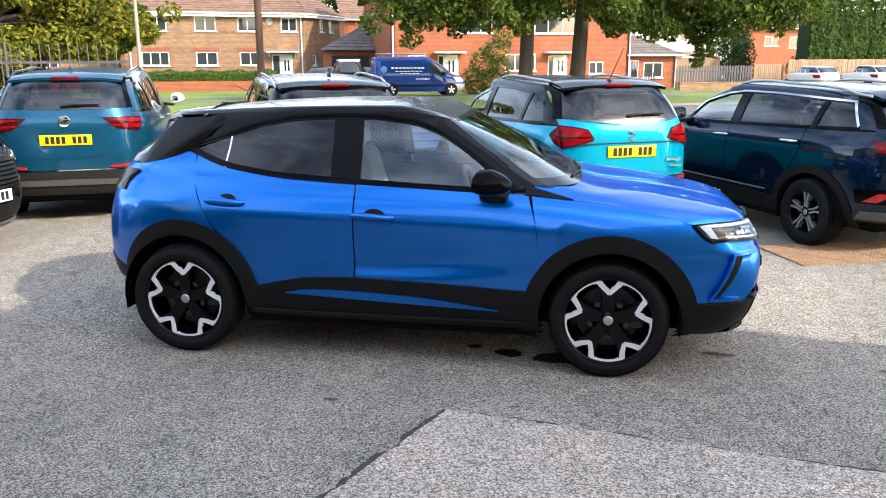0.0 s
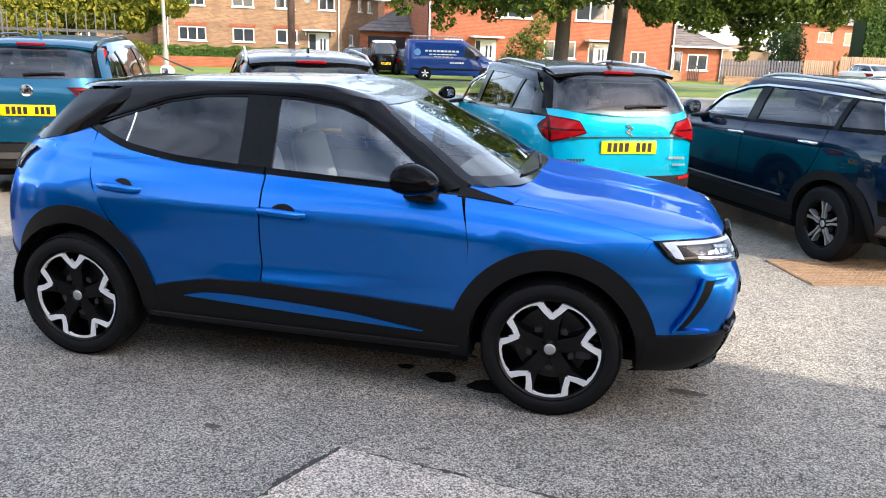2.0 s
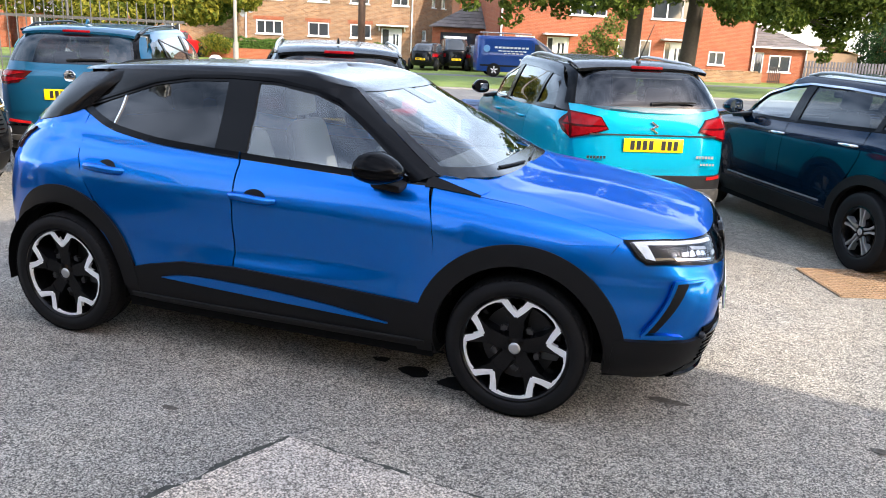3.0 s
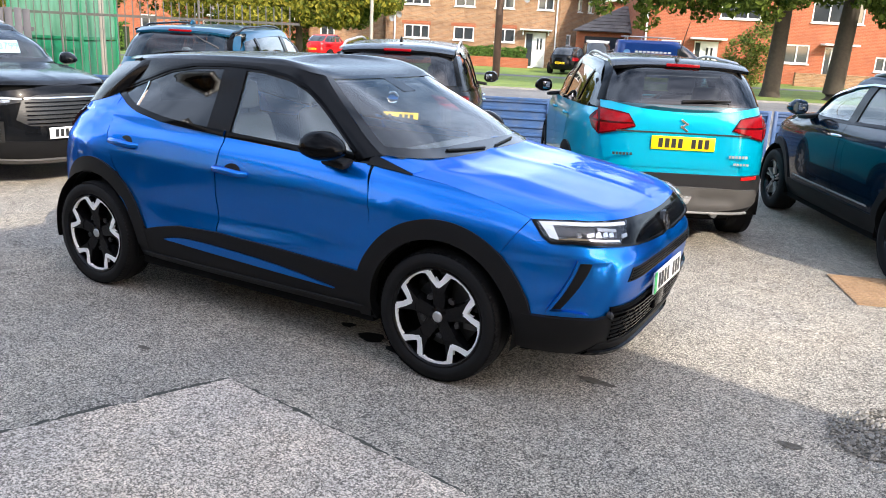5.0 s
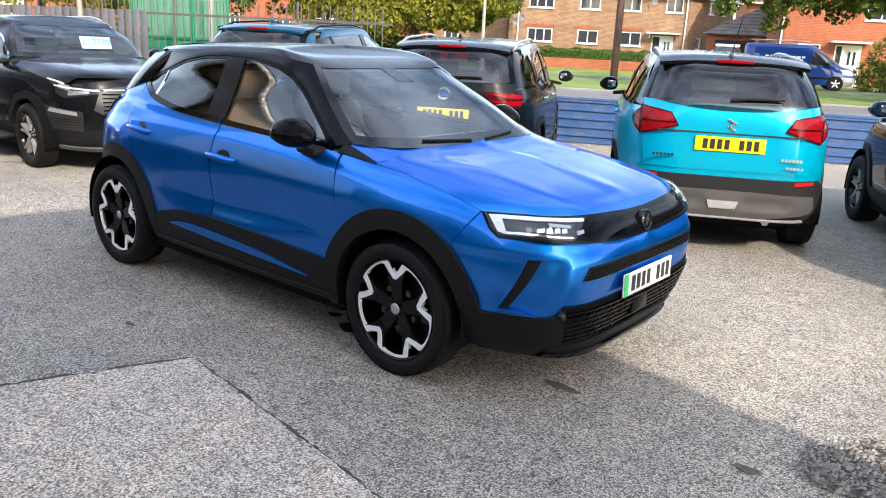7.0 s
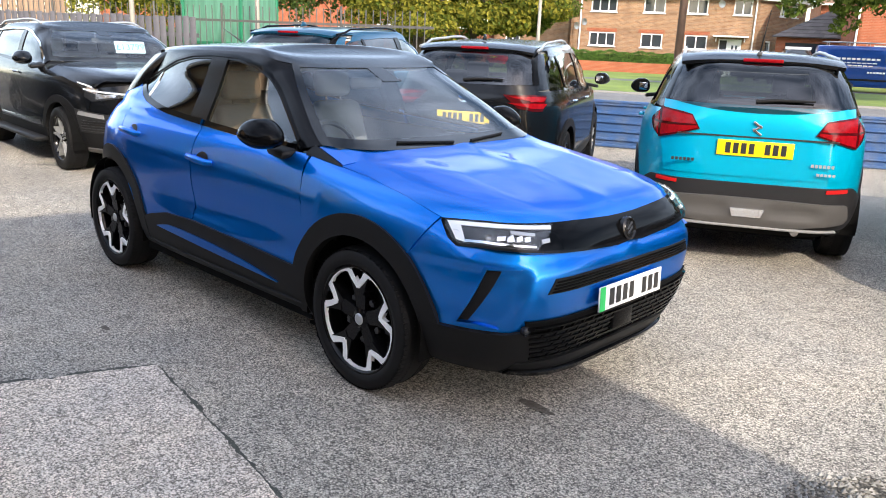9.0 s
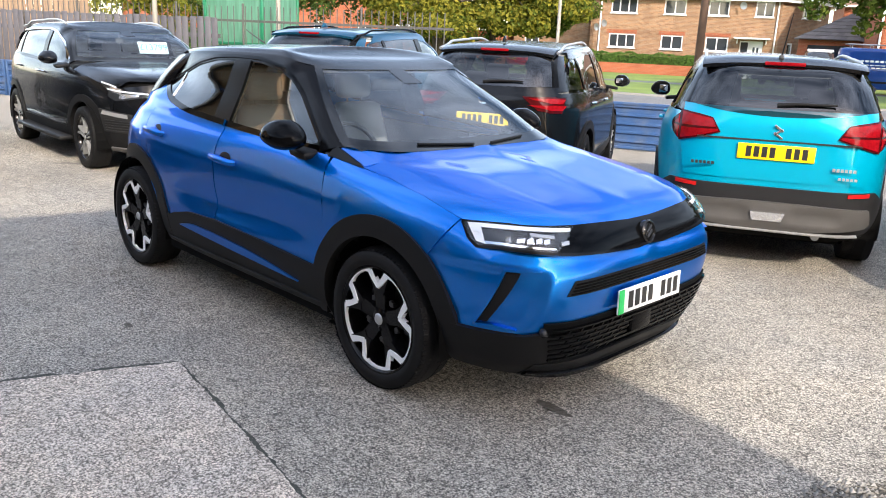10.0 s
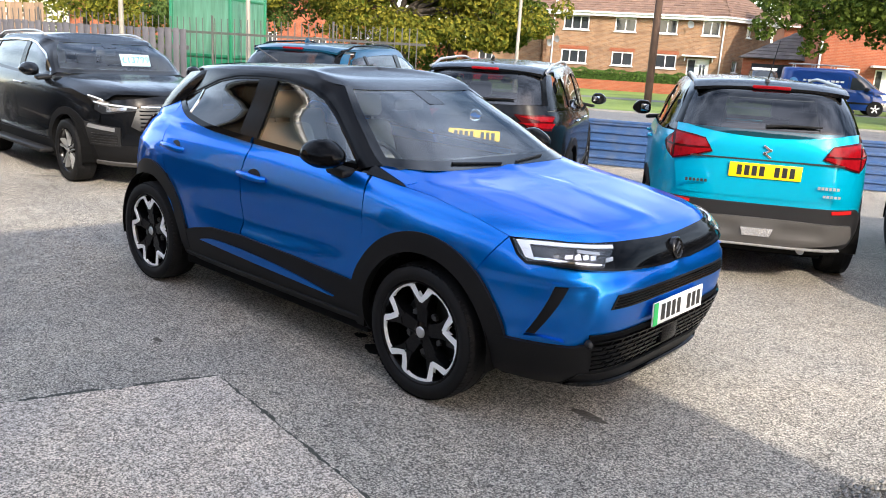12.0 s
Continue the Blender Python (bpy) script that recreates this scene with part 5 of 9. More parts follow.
    for nm, lo, hi, mt, of, lab in (
        ("headlamp_tray", lamp_lo, lamp_hi, M["lamp_tray"], 0.005, "dark grey headlamp tray"),
        ("headlamp_lens", lamp_lo, lamp_hi, M["lens"], 0.020, "clear headlamp lens"),
        ("daytime_strip", strip_lo, strip_hi, M["lamp_lit"], 0.013, "white daytime light strip"),
        ("daytime_hook", fx((1.845, 0.808), (1.805, 0.815)), fx((1.800, 0.867), (1.750, 0.868)), M["lamp_lit"], 0.013, "white daytime light strip"),
        ("lamp_trim", fy((0.60, 0.800), (0.70, 0.807)) + fx((1.90, 0.811), (1.84, 0.809)), fy((0.597, 0.806), (0.70, 0.815)) + fx((1.90, 0.820), (1.84, 0.819)), M["chrome"], 0.012, "chrome lower lamp trim"),
        ("lamp_bridge", fy((0.585, 0.838), (0.66, 0.846)), fy((0.580, 0.848), (0.655, 0.858)), M["satin"], 0.013, "silver bridge over the lamp units"),
        ("lamp_word", fy((0.572, 0.812), (0.535, 0.816)), fy((0.565, 0.826), (0.528, 0.830)), M["satin"], 0.012, "small silver lamp plate"),
    ):
        for ob in skin(nm, patch(sh, "round", [lo, hi], 30, 6, smooth=False), mt, car, lab, off=of, lip=0.0 if nm in ("headlamp_lens", "headlamp_tray") else 0.006, mirror=True):
            ob.visible_shadow = nm != "headlamp_lens"
    for k in range(4):
        y_ = 0.610 + 0.026 * k
        skin("lamp_facet", patch(sh, "round", [fy((y_, 0.822 + 0.003 * (k % 2)), (y_ + 0.022, 0.821)), fy((y_ - 0.010, 0.840 + 0.004 * (k % 3)), (y_ + 0.014, 0.836))], 4, 3, smooth=False), M["lamp_unit"], car, "", off=0.009 + 0.002 * (k % 2), lip=0.004, mirror=True)
    for sc, z0, r0_ in ((0.78, 0.834, 0.021), (0.725, 0.830, 0.019)):
        s_ = sh.s_front(sc, z0)
        p_, q_ = sh.round(np.array([s_, s_ + 0.004]), np.array([z0, z0]))
        yaw = math.degrees(math.atan2(q_[1] - p_[1], q_[0] - p_[0]))
        for sd in (-1, 1):
            vs, fs = revolve([(0.0001, -0.012), (r0_ * 0.45, -0.010), (r0_ * 0.72, -0.004), (r0_ * 0.76, 0.002), (r0_, -0.008), (r0_ * 1.05, 0.012)], 24)
            pr = link_mesh("lamp_unit", vs, fs, M["lamp_unit"], car, "small clear projector lamp unit", smooth=True, auto=35)
            pr.matrix_local = pose(p_[0], sd * abs(p_[1]), z0, 0, 0, yaw + 180 if sd < 0 else -yaw)
    # badge ring, slots, plate
    vs, fs = revolve([(0.0, -0.012), (0.034, -0.010), (0.040, -0.004), (0.046, -0.014), (0.053, -0.009), (0.053, 0.01)], 40)
    b_ = link_mesh("badge", [(-y, x, z) for x, y, z in vs], fs, M["badge_black"], car, "round gloss black badge", smooth=True, auto=30)
    b_.matrix_local = pose(2.118, 0, 0.808, 0, -14, 0)
    bm = bmesh.new()
    add_box(bm, (0.006, 0.052, 0.011), (0.012, 0, 0.010), (35, 0, 0), 0.002)
    add_box(bm, (0.006, 0.052, 0.011), (0.012, 0, -0.010), (35, 0, 0), 0.002)
    part("badge_bars", bm, M["rim_grey"], b_)
    slot = patch(sh, "round", [[(0, 0.610)] + fy((0.40, 0.612), (0.575, 0.616)), [(0, 0.672)] + fy((0.40, 0.674), (0.535, 0.676))], 40, 6, smooth=False)
    skin("upper_slot", full(slot), M["clad"], car, "black slotted grille strip", off=0.004, lip=0.02)
    for k in range(4):
        z = 0.621 + 0.013 * k
        e_ = 0.555 - 0.008 * k
        skin("slot_fin", full(patch(sh, "round", [[(0, z - 0.004)] + fy((e_, z)), [(0, z + 0.002)] + fy((e_, z + 0.006))], 24, 2, smooth=False)), M["gloss_black"], car, off=0.010, lip=0.008)
    number_plate(car, (2.166, 0.0, 0.535), 90, M["plate_w"], band=M["plate_g"], rx=-2)
    grille = patch(sh, "round", [[(0, 0.300)] + fy((0.35, 0.305), (0.595, 0.330)), [(0, 0.490)] + fy((0.45, 0.498), (0.655, 0.506))], 40, 8, smooth=False)
    skin("lower_grille", full(grille), M["liner"], car, "black lower grille opening", off=0.010, lip=0.02)
    for k in range(7):
        z = 0.325 + 0.0245 * k
        h_ = 0.585 + 0.010 * k
        skin("grille_bar", full(patch(sh, "round", [[(0, z - 0.012)] + fy((0.3, z - 0.008), (h_, z + 0.004)), [(0, z - 0.004)] + fy((0.3, z), (h_, z + 0.012))], 30, 2, smooth=False)), M["gloss_black"], car, off=0.024, lip=0.018)
        for i in range(1, 9):
            y = i * 0.072 + (0.036 if k % 2 else 0)
            if 0.12 < y < h_ - 0.03 and k < 6:
                skin("grille_fin", patch(sh, "round", [fy((y, z), (y + 0.010, z)), fy((y - 0.014, z + 0.022), (y - 0.004, z + 0.022))], 2, 2, smooth=False), M["gloss_black"], car, off=0.022, lip=0.014, mirror=True)
    box_part("radar_cover", (0.03, 0.17, 0.10), (2.125, 0.0, 0.395), M["gloss_black"], car, "gloss black sensor cover", bevel=0.01)
    # splitter: a shelf below the grille with a thin blade along its edge
    lipg = patch(sh, "round", [[(0.0, 0.215)] + fy((0.35, 0.216), (0.60, 0.232)), [(0.0, 0.305)] + fy((0.35, 0.306), (0.62, 0.310))], 40, 8, smooth=False)
    fall = np.linspace(1, 0.25, lipg.shape[0])[:, None] * (1 - np.linspace(0, 1, lipg.shape[1])[None, :] ** 4)
    lipg[..., 0] += 0.055 * fall
    lipg[..., 2] -= 0.012 * fall
    skin("front_splitter", full(lipg), M["clad"], car, "black front splitter", off=0.020, lip=0.05)
    blade = lipg[1:4].copy()
    blade[..., 0] += 0.012
    skin("splitter_blade", full(blade), M["gloss_black"], car, "gloss black blade along the splitter", off=0.026, lip=0.02)
    for sd in (-1, 1):
        vs, fs = revolve([(0.0, -0.010), (0.010, -0.008), (0.016, -0.002), (0.018, -0.006), (0.022, 0.012)], 20)
        lx = sh.end(np.array([0.655]), np.array([0.465]), True)[0, 0]
        f_ = link_mesh("fog_lamp", [(-y, x, z) for x, y, z in vs], fs, M["lamp_tray"], car, "small round fog lamp", smooth=True, auto=30)
        f_.matrix_local = pose(lx + 0.022, sd * 0.655, 0.465, 0, 0, sd * 28)
    # slanted side vents with a blue lip that turns in along their tops
    skin("vent_lip", patch(sh, "round", [fx((1.822, 0.476), (1.836, 0.474)), fx((1.938, 0.722), (1.952, 0.722))], 3, 12, smooth=False), M["paint_blue"], car, off=0.006, lip=0.02, mirror=True)
    skin("vent_flange", patch(sh, "round", [fx((1.940, 0.714)) + fy((0.735, 0.718), (0.672, 0.722)), fx((1.938, 0.728)) + fy((0.735, 0.730), (0.660, 0.726))], 16, 4, smooth=False), M["paint_blue"], car, off=0.005, lip=0.018, mirror=True)
    skin("vent_sill", patch(sh, "round", [fx((1.822, 0.464), (1.92, 0.470), (2.00, 0.468)), fx((1.830, 0.478), (1.92, 0.484), (1.99, 0.474))], 14, 3, smooth=False), M["paint_blue"], car, off=0.004, lip=0.02, mirror=True)
    skin("vent_trim", patch(sh, "round", [fx((1.836, 0.484), (1.886, 0.488)), fx((1.948, 0.714), (2.002, 0.714))], 6, 12, smooth=False), M["clad"], car, "black slanted vent", off=-0.008, lip=0.02, mirror=True)
    # handles
    for x0, z0 in ((-0.985, 0.948), (-0.075, 0.892)):
        # shade of the blue recess, laid on as a flat black half-disc
        recess_shade = skin("handle_recess_shade", patch(sh, "side", [[(x0 - 0.055, z0), (x0 + 0.075, z0)], [(x0 + 0.01 - 0.064 * math.cos(math.pi * i / 23), z0 + 0.042 * math.sin(math.pi * i / 23) + 0.002) for i in range(24)]], 24, 4, smooth=False), M["clad"], car, off=0.004, lip=0.0, mirror=True)
        y0 = -float(sh.side(np.array([x0]), np.array([z0]))[0, 1])
        for sd in (-1, 1):
            tube_part("door_handle", [(x0 - 0.125, sd * (y0 + 0.004), z0 + 0.006), (x0 - 0.10, sd * (y0 + 0.028), z0 + 0.008), (x0, sd * (y0 + 0.036), z0 + 0.004), (x0 + 0.10, sd * (y0 + 0.028), z0 - 0.003), (x0 + 0.125, sd * (y0 + 0.004), z0 - 0.004)], [0.013, 0.019, 0.021, 0.019, 0.013], M["paint_blue"], car, "blue door handle", 10)
    for sd in (-1, 1):
        door_mirror(car, (0.600, sd * 0.915, 1.100), sd, M["gloss_black"])
    # rear: lamps, hatch, spoiler, bumper
    skin("tail_lamp", patch(sh, "round", [[(sh.s_side(-1.78, 0.99), 0.99), (0.86, 0.965), (0.90, 0.965)], [(sh.s_side(-1.68, 1.075), 1.075), (0.86, 1.085), (0.90, 1.085)]], 16, 6, smooth=False), M["smoked"], car, "smoked tail lamp", off=0.014, lip=0.03, mirror=True)
    hatch = patch(sh, "rear", [[(-0.66, 0.62), (0.66, 0.62)], [(-0.68, 0.95), (0.68, 0.95)], [(-0.62, 1.13), (0.62, 1.13)]], 30, 14)
    skin("tailgate", hatch, M["paint_blue"], car, "blue tailgate", lip=0.02)
    rg = patch(sh, "rear", [[(-0.60, 1.135), (0.60, 1.135)], [(-0.52, 1.375), (0.52, 1.375)]], 20, 8, smooth=False, r0=6)
    skin("tail_window", rg, M["privacy"], car, "dark tail window", lip=0.0)
    rb = patch(sh, "round", [[(sh.s_side(-1.72, 0.40), 0.40), (1.0, 0.36)], [(sh.s_side(-1.76, 0.48), 0.48), (1.0, 0.62)]], 40, 8, smooth=False)
    skin("rear_bumper", full(rb[:, ::-1]), M["clad"], car, "black plastic rear bumper", off=0.008, lip=0.02)
    rb2 = patch(sh, "round", [[(sh.s_side(-1.795, z), z), (1.0, 0.45 + (z - 0.45) * 0.35)] for z in (0.42, 0.60, 0.78, 0.94, 1.085)], 24, 14, smooth=False)
    skin("rear_corner", rb2, M["paint_blue"], car, mirror=True)
    g = np.array([[(-1.28 - 0.32 * t + 0.20 * (abs(y) / 0.50) ** 2.5 * (0.3 + 0.7 * t), y * (1 - 0.22 * t), 1.486 - 0.045 * t - 0.050 * (abs(y) / 0.50) ** 2.5) for y in np.linspace(-0.50, 0.50, 24)] for t in np.linspace(0, 1, 8)])
    skin("roof_spoiler", g, M["gloss_black"], car, "gloss black roof spoiler", lip=0.05)
    up = patch(sh, "round", [[(sh.s_side(-1.585, z), z), (0.955, z)] for z in (1.105, 1.20, 1.29)] + [[(sh.s_side(-1.44, 1.42), 1.42), (0.955, 1.42)]], 16, 12, smooth=False, r0=6)
    skin("tail_pillar", up, M["clad"], car, "black tail pillar", off=-0.03, lip=0.02, mirror=True)
    # rear pillar panel from the spoiler's edge down to the quarter
    lowx = np.linspace(-1.30, -1.70, 12)
    A_ = sh.side(lowx, np.interp(-lowx, [1.30, 1.40, 1.50, 1.66, 1.72], [1.222, 1.188, 1.160, 1.130, 1.120]))
    B_ = np.stack([np.linspace(-1.02, -1.46, 12), np.linspace(-0.552, -0.41, 12), np.linspace(1.438, 1.402, 12)], -1)
    for k in range(3):
        A_[k, 1] += 0.022 * (1 - k / 3)
        B_[k, 1] += 0.040 * (1 - k / 3)
    skin("rear_pillar_panel", np.array([A_ * (1 - f) + B_ * f + np.array([0, -0.012 * math.sin(math.pi * f), 0.010 * math.sin(math.pi * f)]) for f in np.linspace(0, 1, 9)]), M["frame_black"], car, "gloss black rear pillar panel", off=0.003, lip=0.03, mirror=True)
    # raised moulding round the windows
    mould = [(x, z + 0.012) for x, z in d["dlo_top"]]
    skin("window_moulding", patch(sh, "side", [mould, [(x, z + 0.016) for x, z in mould]], 60, 3, smooth=False, r0=6.8), M["gloss_black"], car, "gloss black window moulding", off=0.007, lip=0.01, mirror=True)
    tube_part("aerial", [(-1.02, 0.0, 1.515), (-1.20, 0.0, 1.575), (-1.26, 0, 1.60)], [0.007, 0.004, 0.003], M["cabin"], car, "short black roof aerial")
    for s0_, s1_, sd in ((0.02, 0.13, -1), (0.02, 0.11, 1)):
        pts = sh.grid(np.linspace(s0_, s1_, 7), np.linspace(8.10, 8.20, 7)) + np.array([0.006, 0, 0.008])
        pts = [(x, y * -sd, z) for x, y, z in pts]
        tube_part("wiper", pts, 0.007, M["clad"], car, "black wiper")
    return car


blue_crossover(pose(0, 0, 0))

# ---- other parked cars ----
def suv(name, label, m, paint, top=None, xf=2.1, xr=-2.1, hw=0.88, H=1.6, hood=1.0, belt=1.05, rise=0.06, cowl=0.95, roof_f=0.25, roof_r=-1.75, nr=5.0, wb=2.6, wheel_r=0.335, rim_r=0.215, style="five", cladding=True, drop=0.0, frame_mat=None, front_glass=None, rear_glass=None, seal=None, rails=None, rear_lamp_cut=0.08, window_end=None, mirror_mat=None, tail_in=0.10):
    """A tall five-door car; its end faces are added by the caller. Returns the car, its skin and its measures."""
    car = thing(name, label, "car", "cars on the forecourt", m)
    b, dz = belt, -drop
    zz = [0.22, 0.33, 0.48, 0.64, 0.80]
    rows = [
        (zz[0], zz[0], zz[0] + 0.04, xf - 0.18, xr + 0.14, hw - 0.10, 3.4, nr),
        (zz[1], zz[1], zz[1] + 0.03, xf - 0.05, xr + 0.05, hw - 0.035, 3.4, nr),
        (zz[2], zz[2], zz[2], xf, xr + 0.01, hw - 0.005, 3.4, nr),
        (zz[3], zz[3], zz[3], xf, xr, hw, 3.4, nr),
        (0.78, 0.80, 0.80, xf - 0.02, xr, hw, 3.4, nr),
        (hood - 0.09, b - 0.13, b - 0.10, xf - 0.08, xr + 0.015, hw - 0.010, 3.3, nr),
        (hood - 0.02, b - 0.05, b, xf - 0.22, xr + 0.03, hw - 0.035, 3.2, nr),
        (hood + 0.04, b + 0.015, b + 0.06, (xf + cowl) / 2, xr + 0.05, hw - 0.065, 3.0, nr),
        (hood + 0.08, b + 0.06, b + 0.12, cowl, xr + 0.07, hw - 0.090, 4.8, nr),
        ((hood + H) / 2 + 0.02, (b + H) / 2 + 0.02, (b + H) / 2 + 0.03, (cowl + roof_f) / 2 + 0.07, xr + tail_in + 0.08, hw - 0.165, 4.8, nr),
        (H - 0.10, H - 0.065, H - 0.12, roof_f, roof_r, hw - 0.255, 6.0, nr),
        (H - 0.055, H - 0.030, H - 0.085, max(0.12, roof_f - 0.14), roof_r + 0.08, hw - 0.34, 3.0, nr),
        (H - 0.02, H - 0.006, H - 0.05, 0.06, roof_r + 0.35, hw - 0.60, 3.0, 3.0),
        (H - 0.01, H, H - 0.03, 0.02, roof_r + 0.6, 0.0, 3.0, 3.0),
    ]
    rows = [(a + dz * k, c + dz * k, e + dz * k, f, g, h, i, j) for k, (a, c, e, f, g, h, i, j) in zip([0, 0.2, 0.4, 0.7] + [1] * 10, rows)]
    sh = Shell(rows)
    b += dz
    H += dz
    af, ar = wb / 2, -wb / 2
    xA, xB = af - 0.42, -0.12
    we = window_end if window_end is not None else xr + 0.42
    rdx = ar + 0.16
    d = dict(paint=paint, top=top or paint, wheel_r=wheel_r, arch=(wheel_r + 0.05, wheel_r + 0.13), axles=(af, ar), sill_z=0.32, hw=hw, floor=0.24, track=hw - 0.015, tyre_w=0.215, rim_r=rim_r, style=style,
             seat_z=0.62 + dz, seat_x=0.05, dash_x=cowl - 0.20, dash_z=b - 0.02, mirror_x=roof_f + 0.05, mirror_z=H - 0.22, xA=xA, xB=xB, xA_top=-0.02,
             belt=[(xA, b - 0.015), (0.0, b), (-0.7, b + rise * 0.4), (ar - 0.05, b + rise * 0.8), (we, b + rise)],
             wing_top=[(xA - 0.02, b - 0.02), (xA + 0.2, b - 0.05), (af + 0.1, hood - 0.06 + dz), (af + 0.30, hood - 0.10 + dz), (xf - 0.36, hood - 0.14 + dz)], wing_front=(xf - 0.40, 0.46),
             rear_door_edge=[(rdx + 0.30, 0.32), (rdx + 0.24, 0.52), (rdx + 0.06, 0.78), (rdx, 0.90), (rdx - 0.01, b - 0.03), (rdx - 0.01, b + rise * 0.75)],
             quarter_top=[(rdx - 0.015, b + rise * 0.75), (ar - 0.2, b + rise * 0.8), ((ar + xr) / 2 - 0.1, b + rise), (xr + 0.22, b + rise)], quarter_low=[(ar - 0.46, 0.40), (xr + 0.22, 0.42)],
             clad_top=[(ar + 0.38, 0.42), (0.0, 0.43), (af - 0.38, 0.42)] if cladding else None, cladding=cladding,
             roof_row=10, screen_row=8, belt_row=6.2, deck_row=4.5, screen_s=(sh.s_row(8.04, cowl * 0.79), sh.s_row(9.98, roof_f * 0.92)), tail_s=0.80,
             dlo_top=[(cowl - 0.30, b + 0.05), (cowl - 0.53, (b + H) / 2 - 0.02), (roof_f - 0.18, H - 0.155), (-0.15, H - 0.125), (-0.7, H - 0.13), (ar - 0.05, H - 0.165), (we + 0.16, (b + H) / 2 + 0.06), (we, b + rise + 0.02)],
             c_low=(xr + 0.20, b + rise + 0.005), c_tail=(xr + 0.20, b + rise + 0.06), frame_mat=frame_mat or top or paint, seal_mat=seal or M["gloss_black"],
             panes=[("front_window", cowl - 0.30, xB - 0.03, front_glass or M["side_glass"]), ("rear_window", xB - 0.03, ar + 0.10, rear_glass or M["privacy"]), ("quarter_window", ar + 0.10, we, rear_glass or M["privacy"])],
             pillars=[(xB - 0.10, xB + 0.04, -0.02), (ar + 0.06, ar + 0.12, -0.03)], pillar_mat=M["frame_black"])
    chassis(car, sh, d)
    body(car, sh, d)
    cabin(car, d)
    bonnet(car, sh, d, xf - 0.09, cowl - 0.02, ridge=0.004)
    s, r = np.meshgrid(np.linspace(0, 0.33, 24), np.linspace(7.7, 8.06, 4))
    skin("scuttle", full(sh.grid(s.ravel(), r.ravel()).reshape(4, 24, 3)), M["clad"], car, "black plastic scuttle", off=-0.012, lip=0.0)
    # corners of the rear, from the quarters to the tailgate
    crn = patch(sh, "round", [[(sh.s_side(xr + 0.225, z), z), (0.965, z)] for z in (0.42, 0.60, 0.80, b - 0.05, b + rise)], 20, 14, smooth=False)
    skin("rear_corner", crn, paint, car, mirror=True)
    up = patch(sh, "round", [[(sh.s_side(xr + 0.21, b + rise), b + rise), (0.93, b + rise)], [(0.84, (b + H) / 2), (0.93, (b + H) / 2)], [(0.83, H - 0.13), (0.93, H - 0.13)]], 12, 10, smooth=False, r0=6)
    skin("tail_pillar", up, frame_mat or top or paint, car, mirror=True)
    nose = patch(sh, "round", [[(0, 0.30), (sh.s_side(xf - 0.41, 0.40), 0.40)], [(0, 0.50), (sh.s_side(xf - 0.40, 0.50), 0.50)], [(0, 0.70), (sh.s_side(xf - 0.38, 0.72), 0.72)], [(0, hood - 0.05 + dz), (sh.s_side(xf - 0.37, hood - 0.145 + dz), hood - 0.145 + dz)]], 36, 20, smooth=False)
    skin("front_bumper", full(nose), paint, car, lip=0.02)
    for sd in (-1, 1):
        door_mirror(car, (cowl - 0.33, sd * (hw + 0.10), b + 0.075), sd, mirror_mat or paint, 0.16)
    for x0, z0 in ((0.02 - 0.05, b - 0.10), (ar + 0.30, b - 0.08)):
        y0 = -float(sh.side(np.array([x0]), np.array([z0]))[0, 1])
        for sd in (-1, 1):
            tube_part("door_handle", [(x0 - 0.11, sd * (y0 + 0.002), z0), (x0 - 0.09, sd * (y0 + 0.028), z0), (x0 + 0.09, sd * (y0 + 0.028), z0 - 0.004), (x0 + 0.11, sd * (y0 + 0.002), z0 - 0.004)], [0.009, 0.014, 0.014, 0.009], d.get("handle", M["chrome"]) if name != "turquoise_suv_car" else paint, car, "door handle")
    if rails:
        roof_rail(car, sh, roof_f - 0.22, roof_r + 0.10, hw - 0.31, roof_z(sh, hw - 0.31), rails)
    return car, sh, d


